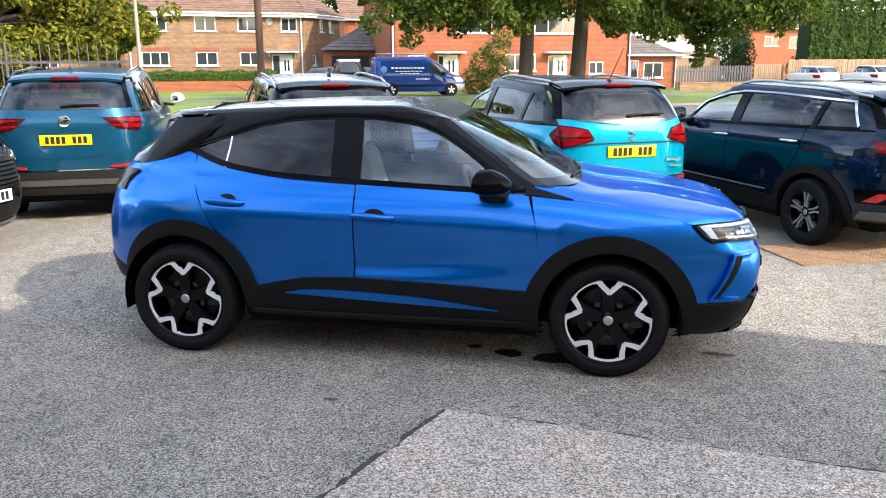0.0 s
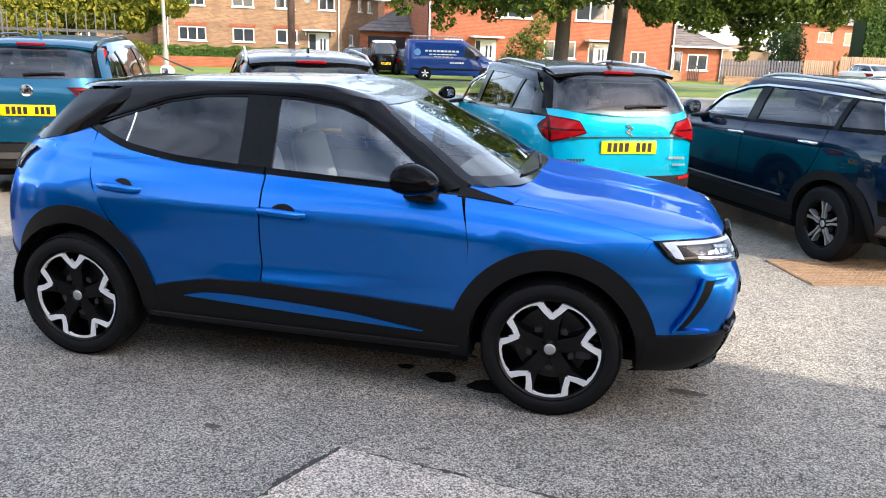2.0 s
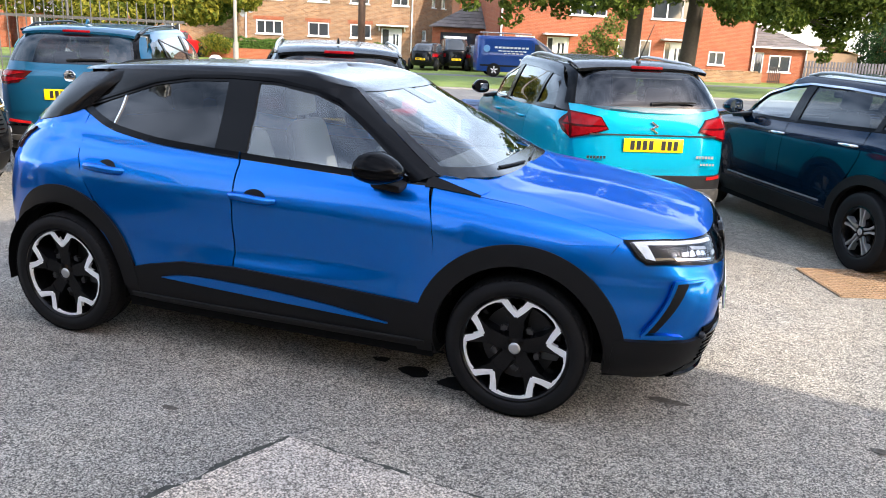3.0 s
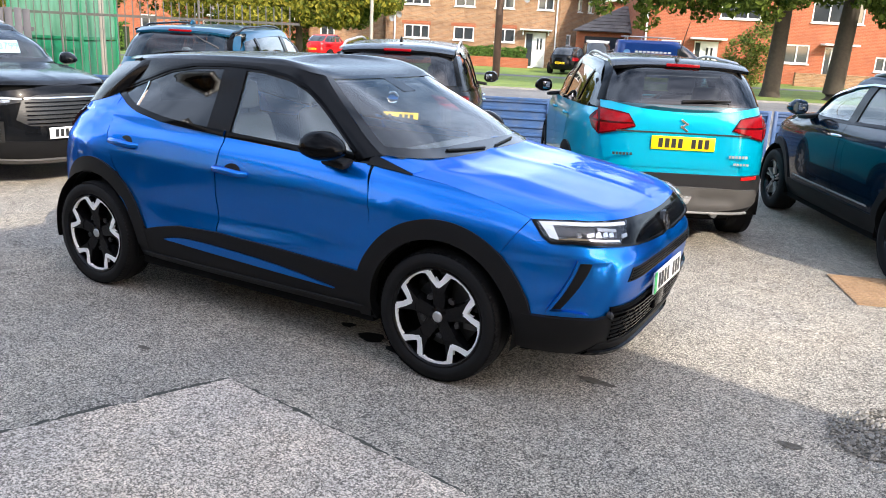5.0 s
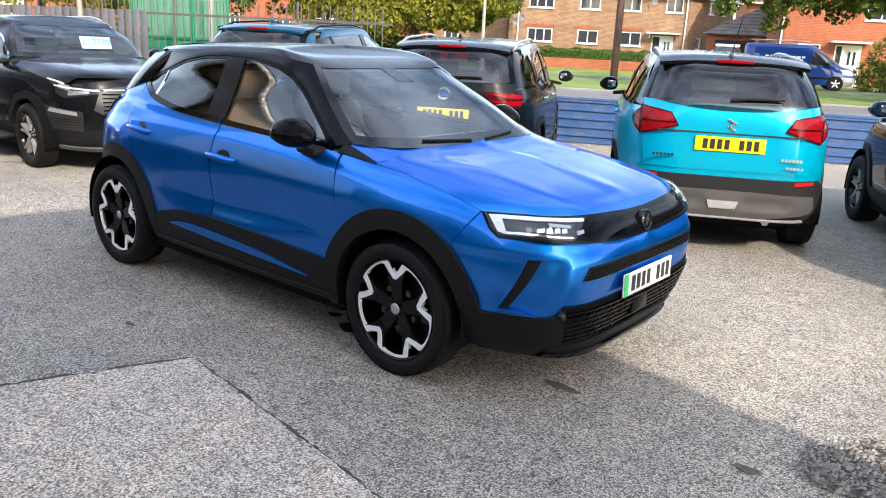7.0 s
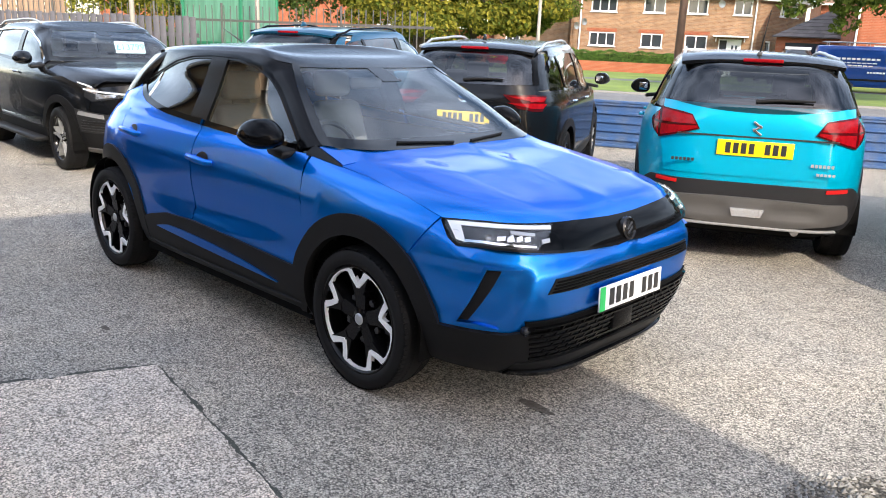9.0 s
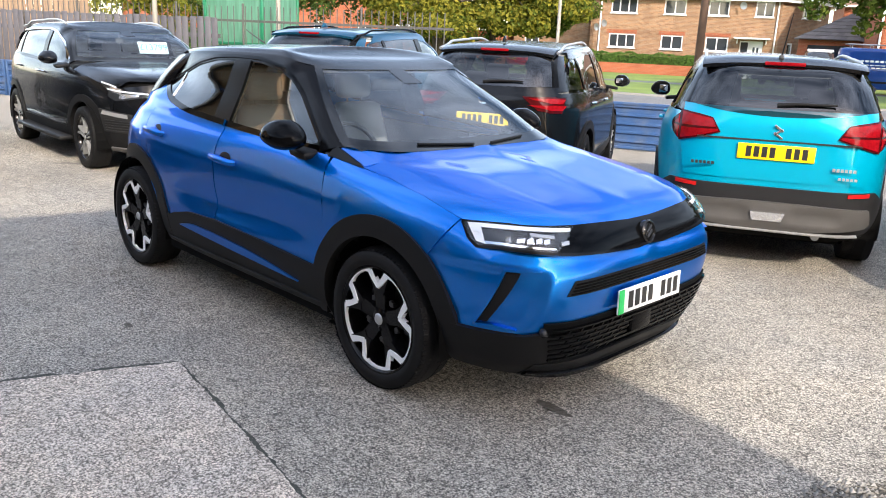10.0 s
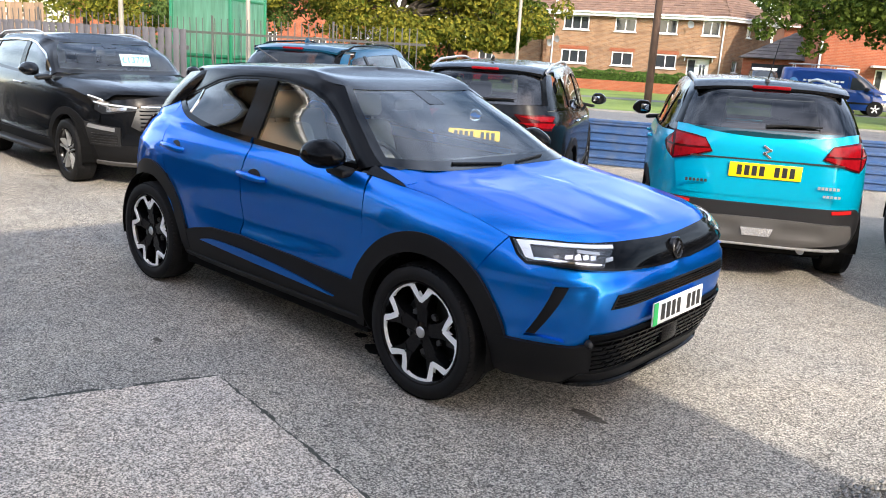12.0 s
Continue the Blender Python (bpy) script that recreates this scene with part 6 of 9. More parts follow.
def rear_face(car, sh, d, win, win_top, plate_z, paint, gate_low, bumper_mat, bumper_top, wiper=True, brake_w=0.14, glass_mat=None, b=1.1, sag=0.012):
    """Tailgate, tail window, bumper, high brake light, wiper and plate. win, win_top: (half width, z)."""
    skin("lower_tail", patch(sh, "rear", [[(-0.66, 0.50), (0.66, 0.50)], [(-0.66, gate_low + 0.06), (0.66, gate_low + 0.06)]], 30, 8, smooth=False), paint, car, "painted bumper skin below the tailgate", lip=0.02)
    g = patch(sh, "rear", [[(-0.615, gate_low), (0.615, gate_low)], [(-0.665, (gate_low + win[1]) / 2), (0.665, (gate_low + win[1]) / 2)], [(-0.66, win[1]), (0.66, win[1])]], 30, 16, smooth=False)
    def dish(q):
        y, z = np.abs(q[..., 1]), q[..., 2]
        box = 1 / (1 + np.exp((y - 0.37) * 60)) / (1 + np.exp((np.abs(z - plate_z + 0.015) - 0.11) * 60))
        return -0.004 * box
    skin("tailgate", g, paint, car, "painted tailgate", off=0.008, lip=0.03, shape=dish)
    w = patch(sh, "rear", [[(win[0] * k / 6, win[1] + 0.004 - (sag + 0.004) * (1 - (k / 6) ** 2)) for k in range(-6, 7)], [(-(win[0] + win_top[0]) / 2 - 0.01, (win[1] + win_top[1]) / 2), ((win[0] + win_top[0]) / 2 + 0.01, (win[1] + win_top[1]) / 2)], [(-win_top[0], win_top[1]), (0, win_top[1] + 0.01), (win_top[0], win_top[1])]], 26, 12, smooth=False, r0=6)
    skin("tail_window", w, glass_mat or M["tail_glass"], car, "tinted tail window", off=0.012, lip=0.0)[0].visible_shadow = False
    for yy in (-1, 1):
        s0 = [[(yy * (win[0] - 0.01), win[1]), (yy * (win[0] + 0.055), win[1])], [(yy * (win_top[0] - 0.01), win_top[1]), (yy * (win_top[0] + 0.05), win_top[1] + 0.01)]]
        skin("tail_window_surround", patch(sh, "rear", s0, 4, 10, smooth=False, r0=6), M["gloss_black"], car, off=0.010, lip=0.02)
    # spoiler over the window
    zt = win_top[1]
    xw = float(sh.end(np.array([0.0]), np.array([zt]), False, 6)[0, 0])
    g = np.array([[(xw + 0.26 - (0.26 + 0.05) * t + 0.07 * (abs(y) / 0.6) ** 3, y, zt + 0.075 - 0.055 * t ** 2 - 0.035 * (abs(y) / 0.6) ** 3) for y in np.linspace(-win_top[0] - 0.05, win_top[0] + 0.05, 22)] for t in np.linspace(0, 1, 8)])
    skin("roof_spoiler", g, d["top"], car, "roof spoiler", lip=0.028)
    box_part("high_brake_light", (0.02, 2 * brake_w, 0.026), (xw - 0.045, 0, zt + 0.018), M["red_lens"], car, "red high brake light", bevel=0.006)
    lo = patch(sh, "round", [[(sh.s_side(d["axles"][1] - 0.44, 0.33), 0.33), (1.0, 0.33)], [(sh.s_side(d["axles"][1] - 0.46, 0.45), 0.45), (1.0, 0.46)], [(sh.s_side(d["axles"][1] - 0.46, 0.56), 0.56), (0.86, bumper_top), (1.0, bumper_top)]], 40, 12, smooth=False)
    skin("rear_bumper", full(lo[:, ::-1]), bumper_mat, car, "dark plastic rear bumper", off=0.014, lip=0.03)
    if wiper:
        xm = float(sh.end(np.array([-0.15]), np.array([win[1] + 0.045]), False, 6)[0, 0])
        tube_part("wiper", [(xm - 0.03, 0.03, win[1] + 0.03), (xm - 0.035, -0.10, win[1] + 0.045), (xm - 0.03, -0.36, win[1] + 0.05)], [0.016, 0.012, 0.008], M["clad"], car, "black rear wiper")
    xp = float(sh.end(np.array([0.0]), np.array([plate_z]), False)[0, 0])
    number_plate(car, (xp - 0.018, 0, plate_z), -90, M["plate_y"])
    return xw


def bar_text(car, at, w, h, mat_, rz=-90, n=6):
    """Raised lettering shown as plain bars."""
    for k in range(n):
        b_ = box_part("badge_bar", (w / n * 0.7, 0.005, h), (0, 0, 0), mat_, car)
        b_.matrix_local = pose(*at, 0, 0, rz) @ pose(-w / 2 + w / n * (k + 0.5), 0, 0)


def turquoise_suv(m):
    P = M["paint_turq"]
    car, sh, d = suv("turquoise_suv_car", "turquoise compact SUV with black roof, rear towards the yard", m, P, M["paint_black"], xf=2.10, xr=-2.07, hw=0.868, H=1.585, hood=1.03, belt=1.10, rise=0.04, cowl=0.78, roof_f=0.10, roof_r=-1.80, nr=5.0, wb=2.5, wheel_r=0.33, frame_mat=M["paint_black"], rails=M["satin"], window_end=-1.62, mirror_mat=M["gloss_black"])
    xw = rear_face(car, sh, d, (0.625, 1.205), (0.525, 1.500), 0.905, P, 0.70, M["grey_plastic"], 0.655, b=1.1, sag=0.055)
    def lamp(rows, mt, of, nm="tail_lamp", lab="red wrap-round tail lamp"):
        skin(nm, patch(sh, "round", rows, 12, 8, smooth=False), mt, car, lab, off=of, lip=0.03, mirror=True)
    s1 = sh.s_side(-1.80, 1.0)
    se = [sh.s_back(0.664, z) for z in (0.935, 1.03, 1.048, 1.15)]
    lamp([[(s1 + 0.012, 0.985), (se[0], 0.935)], [(s1, 1.06), (se[1], 1.05)], [(s1 + 0.016, 1.125), (se[3], 1.150)]], M["dark_red"], 0.020)
    lamp([[(s1 + 0.020, 0.998), (se[0] - 0.003, 0.952)], [(s1 + 0.010, 1.040), (se[1] - 0.003, 1.034)]], M["red_lens"], 0.025, "lamp_lower_lens")
    lamp([[(s1 + 0.012, 1.052), (se[2] - 0.003, 1.048)], [(s1 + 0.022, 1.114), (se[3] - 0.003, 1.136)]], M["red_lens"], 0.025, "lamp_upper_lens")
    for sd in (-1, 1):
        rows = [[(sd * 0.668, 0.932), (sd * 0.50, 0.985), (sd * 0.390, 1.020)], [(sd * 0.668, 1.148), (sd * 0.53, 1.132), (sd * 0.450, 1.118)]]
        skin("tail_lamp_inner", patch(sh, "rear", rows, 12, 8, smooth=False), M["dark_red"], car, "red inner tail lamp", off=0.022, lip=0.03)
        rows = [[(sd * 0.655, 0.950), (sd * 0.50, 0.996), (sd * 0.405, 1.026)], [(sd * 0.655, 1.030), (sd * 0.50, 1.034), (sd * 0.410, 1.040)]]
        skin("lamp_lower_lens", patch(sh, "rear", rows, 8, 5, smooth=False), M["red_lens"], car, off=0.027, lip=0.01)
        rows = [[(sd * 0.655, 1.046), (sd * 0.420, 1.050)], [(sd * 0.655, 1.134), (sd * 0.452, 1.108)]]
        skin("lamp_upper_lens", patch(sh, "rear", rows, 8, 5, smooth=False), M["red_lens"], car, off=0.026, lip=0.01)
        rows = [[(sd * 0.51, 0.618), (sd * 0.655, 0.624)], [(sd * 0.51, 0.644), (sd * 0.655, 0.652)]]
        skin("reflector", patch(sh, "rear", rows, 6, 3, smooth=False), M["red_refl"], car, "red rear reflector", off=0.022, lip=0.02)
    g = patch(sh, "round", [[(0.868, 0.40), (0.95, 0.352), (1.0, 0.352)], [(0.862, 0.43), (0.95, 0.42), (1.0, 0.42)], [(0.872, 0.535), (0.95, 0.550), (1.0, 0.552)]], 30, 10, smooth=False)
    def scallop(q):
        y, z = np.abs(q[..., 1]), q[..., 2]
        return -0.022 / (1 + np.exp((np.abs(y - 0.32) - 0.17) * 55)) / (1 + np.exp((np.abs(z - 0.455) - 0.045) * 110))
    skin("skid_plate", full(g[:, ::-1]), M["skid"], car, "grey skid plate", off=0.036, lip=0.04, shape=scallop)
    g = patch(sh, "rear", [[(-0.62, 0.346), (0.62, 0.346)], [(-0.62, 0.356), (0.62, 0.356)]], 20, 2, smooth=False)
    skin("skid_edge", g, M["satin"], car, "bright lower edge of the skid plate", off=0.050, lip=0.02)
    g = patch(sh, "rear", [[(-0.100, 0.418), (0.100, 0.418)], [(-0.118, 0.478), (0.118, 0.478)]], 8, 4, smooth=False)
    skin("fog_lamp", g, M["lamp_unit"], car, "clear rear fog lamp", off=0.044, lip=0.03)
    tube_part("exhaust", [(-1.75, -0.36, 0.30), (-1.98, -0.36, 0.30)], 0.028, M["satin"], car, "steel exhaust tip", 12)
    for y in (0.49,):
        bar_text(car, (-2.09, y, 0.80), 0.17, 0.022, M["ink"])
    bar_text(car, (-2.09, -0.46, 0.815), 0.16, 0.022, M["satin"])
    bar_text(car, (-2.09, -0.49, 0.755), 0.13, 0.018, M["satin"], n=5)
    bm = bmesh.new()
    add_box(bm, (0.012, 0.075, 0.016), (0, 0, 0.026), (35, 0, 0), 0.003)
    add_box(bm, (0.012, 0.070, 0.016), (0, 0, 0.000), (-35, 0, 0), 0.003)
    add_box(bm, (0.012, 0.075, 0.016), (0, 0, -0.026), (35, 0, 0), 0.003)
    b_ = part("badge", bm, M["chrome"], car, "chrome badge shape")
    b_.matrix_local = pose(float(sh.end(np.array([0.0]), np.array([1.04]), False)[0, 0]) - 0.014, 0, 1.050)
    # shadow line below the tailgate's handle fold, put in as a black bar
    box_part("gate_handle_shadow", (0.01, 1.1, 0.012), (float(sh.end(np.array([0.0]), np.array([0.99]), False)[0, 0]) - 0.004, 0, 0.985), M["ink"], car)
    zr = 1.565
    box_part("aerial_base", (0.05, 0.035, 0.03), (-1.62, 0.02, zr), M["cabin"], car, bevel=0.01)
    tube_part("aerial", [(-1.62, 0.02, zr), (-1.83, 0.0, 1.87)], [0.006, 0.0025], M["ink"], car, "black whip aerial")
    return car


def tall_suv(name, label, m, P, drop=0.0, bumper=None):
    car, sh, d = suv(name, label, m, P, None, xf=2.22, xr=-2.27, hw=0.915, H=1.665, hood=1.08, belt=1.14, rise=0.05, cowl=0.98, roof_f=0.30, roof_r=-1.92, nr=5.0, wb=2.68, wheel_r=0.345, rails=M["gloss_black"] if name == "teal_suv_car" else M["satin"], drop=drop, frame_mat=P, window_end=-1.85, rear_glass=M["tail_glass"], mirror_mat=M["paint_white"] if name == "teal_suv_car" else P)
    z = -drop
    rear_face(car, sh, d, (0.615, 1.245 + z), (0.53, 1.555 + z), 0.925 + z, P, 0.73, M["grey_plastic"], 0.60, b=1.14)
    s1 = sh.s_side(-2.02, 1.1 + z)
    for lo, hi, mt, of in (((1.005, 1.01), (1.145, 1.155), M["dark_red"], 0.016), ((1.03, 1.035), (1.075, 1.08), M["red_lens"], 0.022), ((1.09, 1.095), (1.13, 1.14), M["red_lens"], 0.022)):
        skin("tail_lamp", patch(sh, "round", [[(s1 + 0.01, lo[0] + z), (0.89, lo[1] + z)], [(s1, hi[0] + z), (0.89, hi[1] + z)]], 10, 5, smooth=False), mt, car, "red tail lamp", off=of, lip=0.02, mirror=True)
        for sd in (-1, 1):
            skin("tail_lamp_inner", patch(sh, "rear", [[(sd * 0.665, lo[1] + z), (sd * 0.52, lo[1] + 0.02 + z)], [(sd * 0.665, hi[1] + z), (sd * (0.37 if of < 0.02 else 0.42), hi[1] + z)]], 8, 4, smooth=False), mt, car, "red tail lamp", off=of, lip=0.02)
    vs, fs = revolve([(0.0, -0.010), (0.048, -0.008), (0.056, -0.012), (0.062, -0.004), (0.062, 0.01)], 32)
    xb = float(sh.end(np.array([0.0]), np.array([1.12 + z]), False)[0, 0])
    b_ = link_mesh("badge", [(y, x, q) for x, y, q in vs], fs, M["chrome"], car, "round chrome badge", smooth=True, auto=30)
    b_.matrix_local = pose(xb - 0.014, 0, 1.12 + z)
    bar_text(car, (xb - 0.012, 0, 1.025 + z), 0.30, 0.022, M["chrome"])
    g = patch(sh, "round", [[(0.86, 0.44), (1.0, 0.44)], [(0.86, 0.49), (1.0, 0.50)]], 26, 4, smooth=False)
    skin("skid_plate", full(g[:, ::-1]), M["skid"], car, "grey skid plate", off=0.034, lip=0.03)
    g = patch(sh, "round", [[(0.85, 0.594), (1.0, 0.594)], [(0.85, 0.606), (1.0, 0.606)]], 26, 2, smooth=False)
    skin("bumper_trim", full(g[:, ::-1]), M["chrome"], car, "chrome bumper strip", off=0.022, lip=0.01)
    for sd in (-1, 1):
        skin("reflector", patch(sh, "rear", [[(sd * 0.42, 0.615), (sd * 0.66, 0.625)], [(sd * 0.42, 0.640), (sd * 0.66, 0.655)]], 6, 3, smooth=False), M["red_refl"], car, "red rear reflector", off=0.016, lip=0.02)
    bm = bmesh.new()
    add_box(bm, (0.16, 0.03, 0.06), (0, 0, 0), (0, 0, 0), 0.012, 2, taper=(0.4, 0.5))
    f_ = part("shark_fin_aerial", bm, P, car, smooth=True)
    f_.matrix_local = pose(-1.55, 0, 1.675 + z)
    return car


def navy_crossover(m):
    P = M["paint_navy"]
    car, sh, d = suv("navy_crossover_car", "dark navy blue hybrid crossover with chrome window line", m, P, None, xf=2.17, xr=-2.19, hw=0.902, H=1.535, hood=1.0, belt=1.07, rise=0.06, cowl=0.98, roof_f=0.28, roof_r=-1.82, nr=4.0, wb=2.7, wheel_r=0.328, rim_r=0.205, rails=M["satin"], frame_mat=P, window_end=-1.72, rear_glass=M["tail_glass"], tail_in=0.16)
    rear_face(car, sh, d, (0.60, 1.16), (0.50, 1.42), 0.88, P, 0.66, P, 0.58, b=1.07)
    top = d["dlo_top"]
    skin("chrome_window_line", patch(sh, "side", [[(x, z + 0.004) for x, z in top], [(x + 0.010 * (x > 0.3) - 0.012 * (x < -1.4), z + 0.022) for x, z in top]], 60, 3, smooth=False, r0=6.8), M["chrome"], car, "chrome window line", off=0.014, lip=0.01, mirror=True)
    s1 = sh.s_side(-1.90, 1.0)
    skin("tail_lamp", patch(sh, "round", [[(s1 + 0.01, 0.955), (0.93, 0.93)], [(s1, 1.04), (0.93, 1.06)]], 14, 6, smooth=False), M["red_lens"], car, "red tail lamp", off=0.018, lip=0.03, mirror=True)
    skin("lamp_core", patch(sh, "round", [[(s1 + 0.03, 0.975), (0.92, 0.955)], [(s1 + 0.03, 1.005), (0.92, 0.995)]], 10, 4, smooth=False), M["dark_red"], car, off=0.024, lip=0.01, mirror=True)
    skin("bumper_reflector_housing", patch(sh, "round", [[(0.835, 0.50), (0.90, 0.50)], [(0.83, 0.62), (0.90, 0.64)]], 8, 5, smooth=False), M["gloss_black"], car, off=0.016, lip=0.02, mirror=True)
    skin("bumper_reflector", patch(sh, "round", [[(0.845, 0.515), (0.868, 0.515)], [(0.868, 0.60), (0.892, 0.60)]], 4, 6, smooth=False), M["red_refl"], car, "red slanted reflector", off=0.022, lip=0.01, mirror=True)
    g = patch(sh, "round", [[(0.84, 0.36), (1.0, 0.36)], [(0.845, 0.43), (1.0, 0.44)]], 26, 5, smooth=False)
    skin("skid_plate", full(g[:, ::-1]), M["skid"], car, "grey skid plate", off=0.032, lip=0.03)
    fl = [(-1.52 + 0.085 * math.cos(2 * math.pi * i / 23), 0.93 + 0.085 * math.sin(2 * math.pi * i / 23)) for i in range(24)]
    skin("fuel_flap", patch(sh, "side", [arc(-1.52, 0.93, 0.001, 0, 360, 24), fl], 24, 4, smooth=False), P, car, "round fuel flap", off=0.003, lip=0.004, mirror=False)
    skin("door_strip", patch(sh, "side", [[(-0.80, 0.470), (0.78, 0.470)], [(-0.80, 0.482), (0.78, 0.482)]], 20, 2, smooth=False), M["satin"], car, "thin silver door strip", off=0.008, lip=0.01, mirror=True)
    return car


def black_crossover(m, name="black_crossover_car", label="black family crossover, price card in its windscreen", priced=True, P=None):
    P = P or M["paint_black"]
    car, sh, d = suv(name, label, m, P, None, xf=2.27, xr=-2.17, hw=0.905, H=1.60, hood=1.07, belt=1.10, rise=0.06, cowl=1.02, roof_f=0.32, roof_r=-1.82, nr=4.5, wb=2.675, wheel_r=0.345, rim_r=0.240, rails=M["satin"], frame_mat=P, front_glass=M["tail_glass"], window_end=-1.75, mirror_mat=P)
    rear_face(car, sh, d, (0.60, 1.20), (0.50, 1.48), 0.85, P, 0.70, M["clad"], 0.60, b=1.1)
    top = d["dlo_top"]
    skin("chrome_window_line", patch(sh, "side", [[(x, z + 0.004) for x, z in top], [(x + 0.012 * (x > 0.3) - 0.012 * (x < -1.4), z + 0.020) for x, z in top]], 60, 3, smooth=False, r0=6.8), M["chrome"], car, "chrome window line", off=0.014, lip=0.01, mirror=True)
    # headlamps, grille, lower bumper
    def fx(*pts):
        return [(sh.s_side(x, z), z) for x, z in pts]
    lo = [(0.082, 0.845), (0.135, 0.800), (0.150, 0.790), (0.172, 0.842)] + fx((1.90, 0.845), (1.80, 0.900), (1.70, 0.960))
    hi = [(0.082, 0.885), (0.135, 0.905), (0.150, 0.912), (0.172, 0.925)] + fx((1.90, 0.945), (1.80, 0.968), (1.69, 0.985))
    skin("headlamp", patch(sh, "round", [lo, hi], 40, 7, smooth=False), M["lamp_tray"], car, "grey headlamp tray", off=0.008, lip=0.02, mirror=True)
    skin("headlamp_reflector", patch(sh, "round", [[(0.100, 0.846), (0.140, 0.815)], [(0.100, 0.868), (0.140, 0.868)]], 10, 4, smooth=False), M["lamp_unit"], car, "clear lamp reflector", off=0.013, lip=0.01, mirror=True)
    skin("headlamp_reflector", patch(sh, "round", [fx((1.97, 0.862), (1.84, 0.892)), fx((1.97, 0.915), (1.84, 0.935))], 10, 4, smooth=False), M["lamp_unit"], car, "clear lamp reflector", off=0.013, lip=0.01, mirror=True)
    skin("daytime_strip", patch(sh, "round", [[(a, b_ - 0.018) for a, b_ in hi], [(a, b_ - 0.004) for a, b_ in hi]], 40, 3, smooth=False), M["lamp_lit"], car, "white daytime light strip", off=0.014, lip=0.006, mirror=True)
    skin("headlamp_lens", patch(sh, "round", [[(a, b_ - 0.004) for a, b_ in lo], [(a, b_ + 0.004) for a, b_ in hi]], 40, 7, smooth=False), M["lens"], car, "clear lens", off=0.022, lip=0.0, mirror=True)
    g = patch(sh, "round", [[(0.0, 0.60), (0.075, 0.62), (0.095, 0.68)], [(0.0, 0.92), (0.06, 0.91), (0.082, 0.865)]], 16, 8, smooth=False)
    skin("grille", full(g), M["ink"], car, "dark grille", off=0.012, lip=0.02)
    for k in range(7):
        z0 = 0.635 + 0.040 * k
        g = patch(sh, "round", [[(0.0, z0), (0.078, z0)], [(0.0, z0 + 0.012), (0.078, z0 + 0.012)]], 12, 2, smooth=False)
        skin("grille_bar", full(g), M["chrome"] if k in (6,) else M["gloss_black"], car, off=0.022, lip=0.01)
    g = patch(sh, "round", [[(0.0, 0.28), (0.20, 0.30), (sh.s_side(1.76, 0.34), 0.34)], [(0.0, 0.46), (0.16, 0.48), (sh.s_side(1.80, 0.52), 0.52)]], 30, 7, smooth=False)
    skin("lower_bumper", full(g), M["clad"], car, "black plastic lower bumper", off=0.012, lip=0.02)
    skin("corner_vent", patch(sh, "round", [[(0.115, 0.46), (0.185, 0.46)], [(0.115, 0.66), (0.200, 0.70)]], 10, 6, smooth=False), M["ink"], car, "black corner vent", off=0.016, lip=0.02, mirror=True)
    for k in range(5):
        z0 = 0.475 + 0.026 * k
        skin("vent_bar", patch(sh, "round", [[(0.12, z0), (0.18, z0)], [(0.12, z0 + 0.008), (0.18, z0 + 0.008)]], 6, 2, smooth=False), M["rim_grey"], car, off=0.026, lip=0.01, mirror=True)
    skin("fog_lamp", patch(sh, "round", [[(0.125, 0.615), (0.19, 0.645)], [(0.125, 0.655), (0.185, 0.685)]], 8, 4, smooth=False), M["satin"], car, "clear fog lamp with chrome trim", off=0.026, lip=0.01, mirror=True)
    g = patch(sh, "round", [[(0.0, 0.245), (0.17, 0.265)], [(0.0, 0.285), (0.17, 0.300)]], 20, 3, smooth=False)
    skin("skid_plate", full(g), M["skid"], car, "grey front skid plate", off=0.032, lip=0.03)
    number_plate(car, (2.30, 0, 0.545), 90, M["plate_w"])
    skin("door_chrome", patch(sh, "side", [[(-0.75, 0.455), (0.50, 0.435), (0.80, 0.445)], [(-0.75, 0.470), (0.40, 0.475), (0.80, 0.500)]], 24, 4, smooth=False), M["chrome"], car, "chrome door strip", off=0.012, lip=0.01, mirror=True)
    for sd in (-1, 1):
        box_part("side_step", (1.75, 0.16, 0.05), (0.0, sd * 0.93, 0.29), M["grey_plastic"], car, "dark grey side step", bevel=0.02)
    if priced:
        c = box_part("price_card", (0.004, 0.36, 0.15), (0, 0, 0), M["price_card"], car, "pale blue price card", bevel=0.001)
        c.matrix_local = pose(0.745, 0.20, 1.315, 0, -58 + 32, 0)
        t = add_letters("£13799", 0.115, pose(0.007, 0.0, 0.0, 90, 0, 90), M["price_ink"], c, "price", "blue price figures")
    return car


turquoise_suv(pose(0.62, 4.42, 0, 0, 0, 117.5))
navy_crossover(pose(3.39, 4.38, 0, 0, 0, 117.5))
tall_suv("teal_suv_car", "teal blue SUV with roof rails, rear towards the yard", pose(-5.33, 4.59, 0, 0, 0, 115), M["paint_teal"])
tall_suv("black_suv_car", "black SUV with roof rails, seen through the crossover's glass", pose(-2.34, 4.60, 0, 0, 0, 117.5), M["paint_black"], drop=0.07)
black_crossover(pose(-6.46, 1.20, 0, 0, 0, -3))
tall_suv("dark_suv_car", "dark SUV parked beside the workshop wall", pose(-4.75, -3.62, 0, 0, 0, -3), M["paint_dgrey"], drop=0.03)
black_crossover(pose(-8.17, -1.25, 0, 0, 0, -3), "dark_grey_crossover_car", "dark grey crossover parked at the yard's edge", False, M["paint_dgrey"])

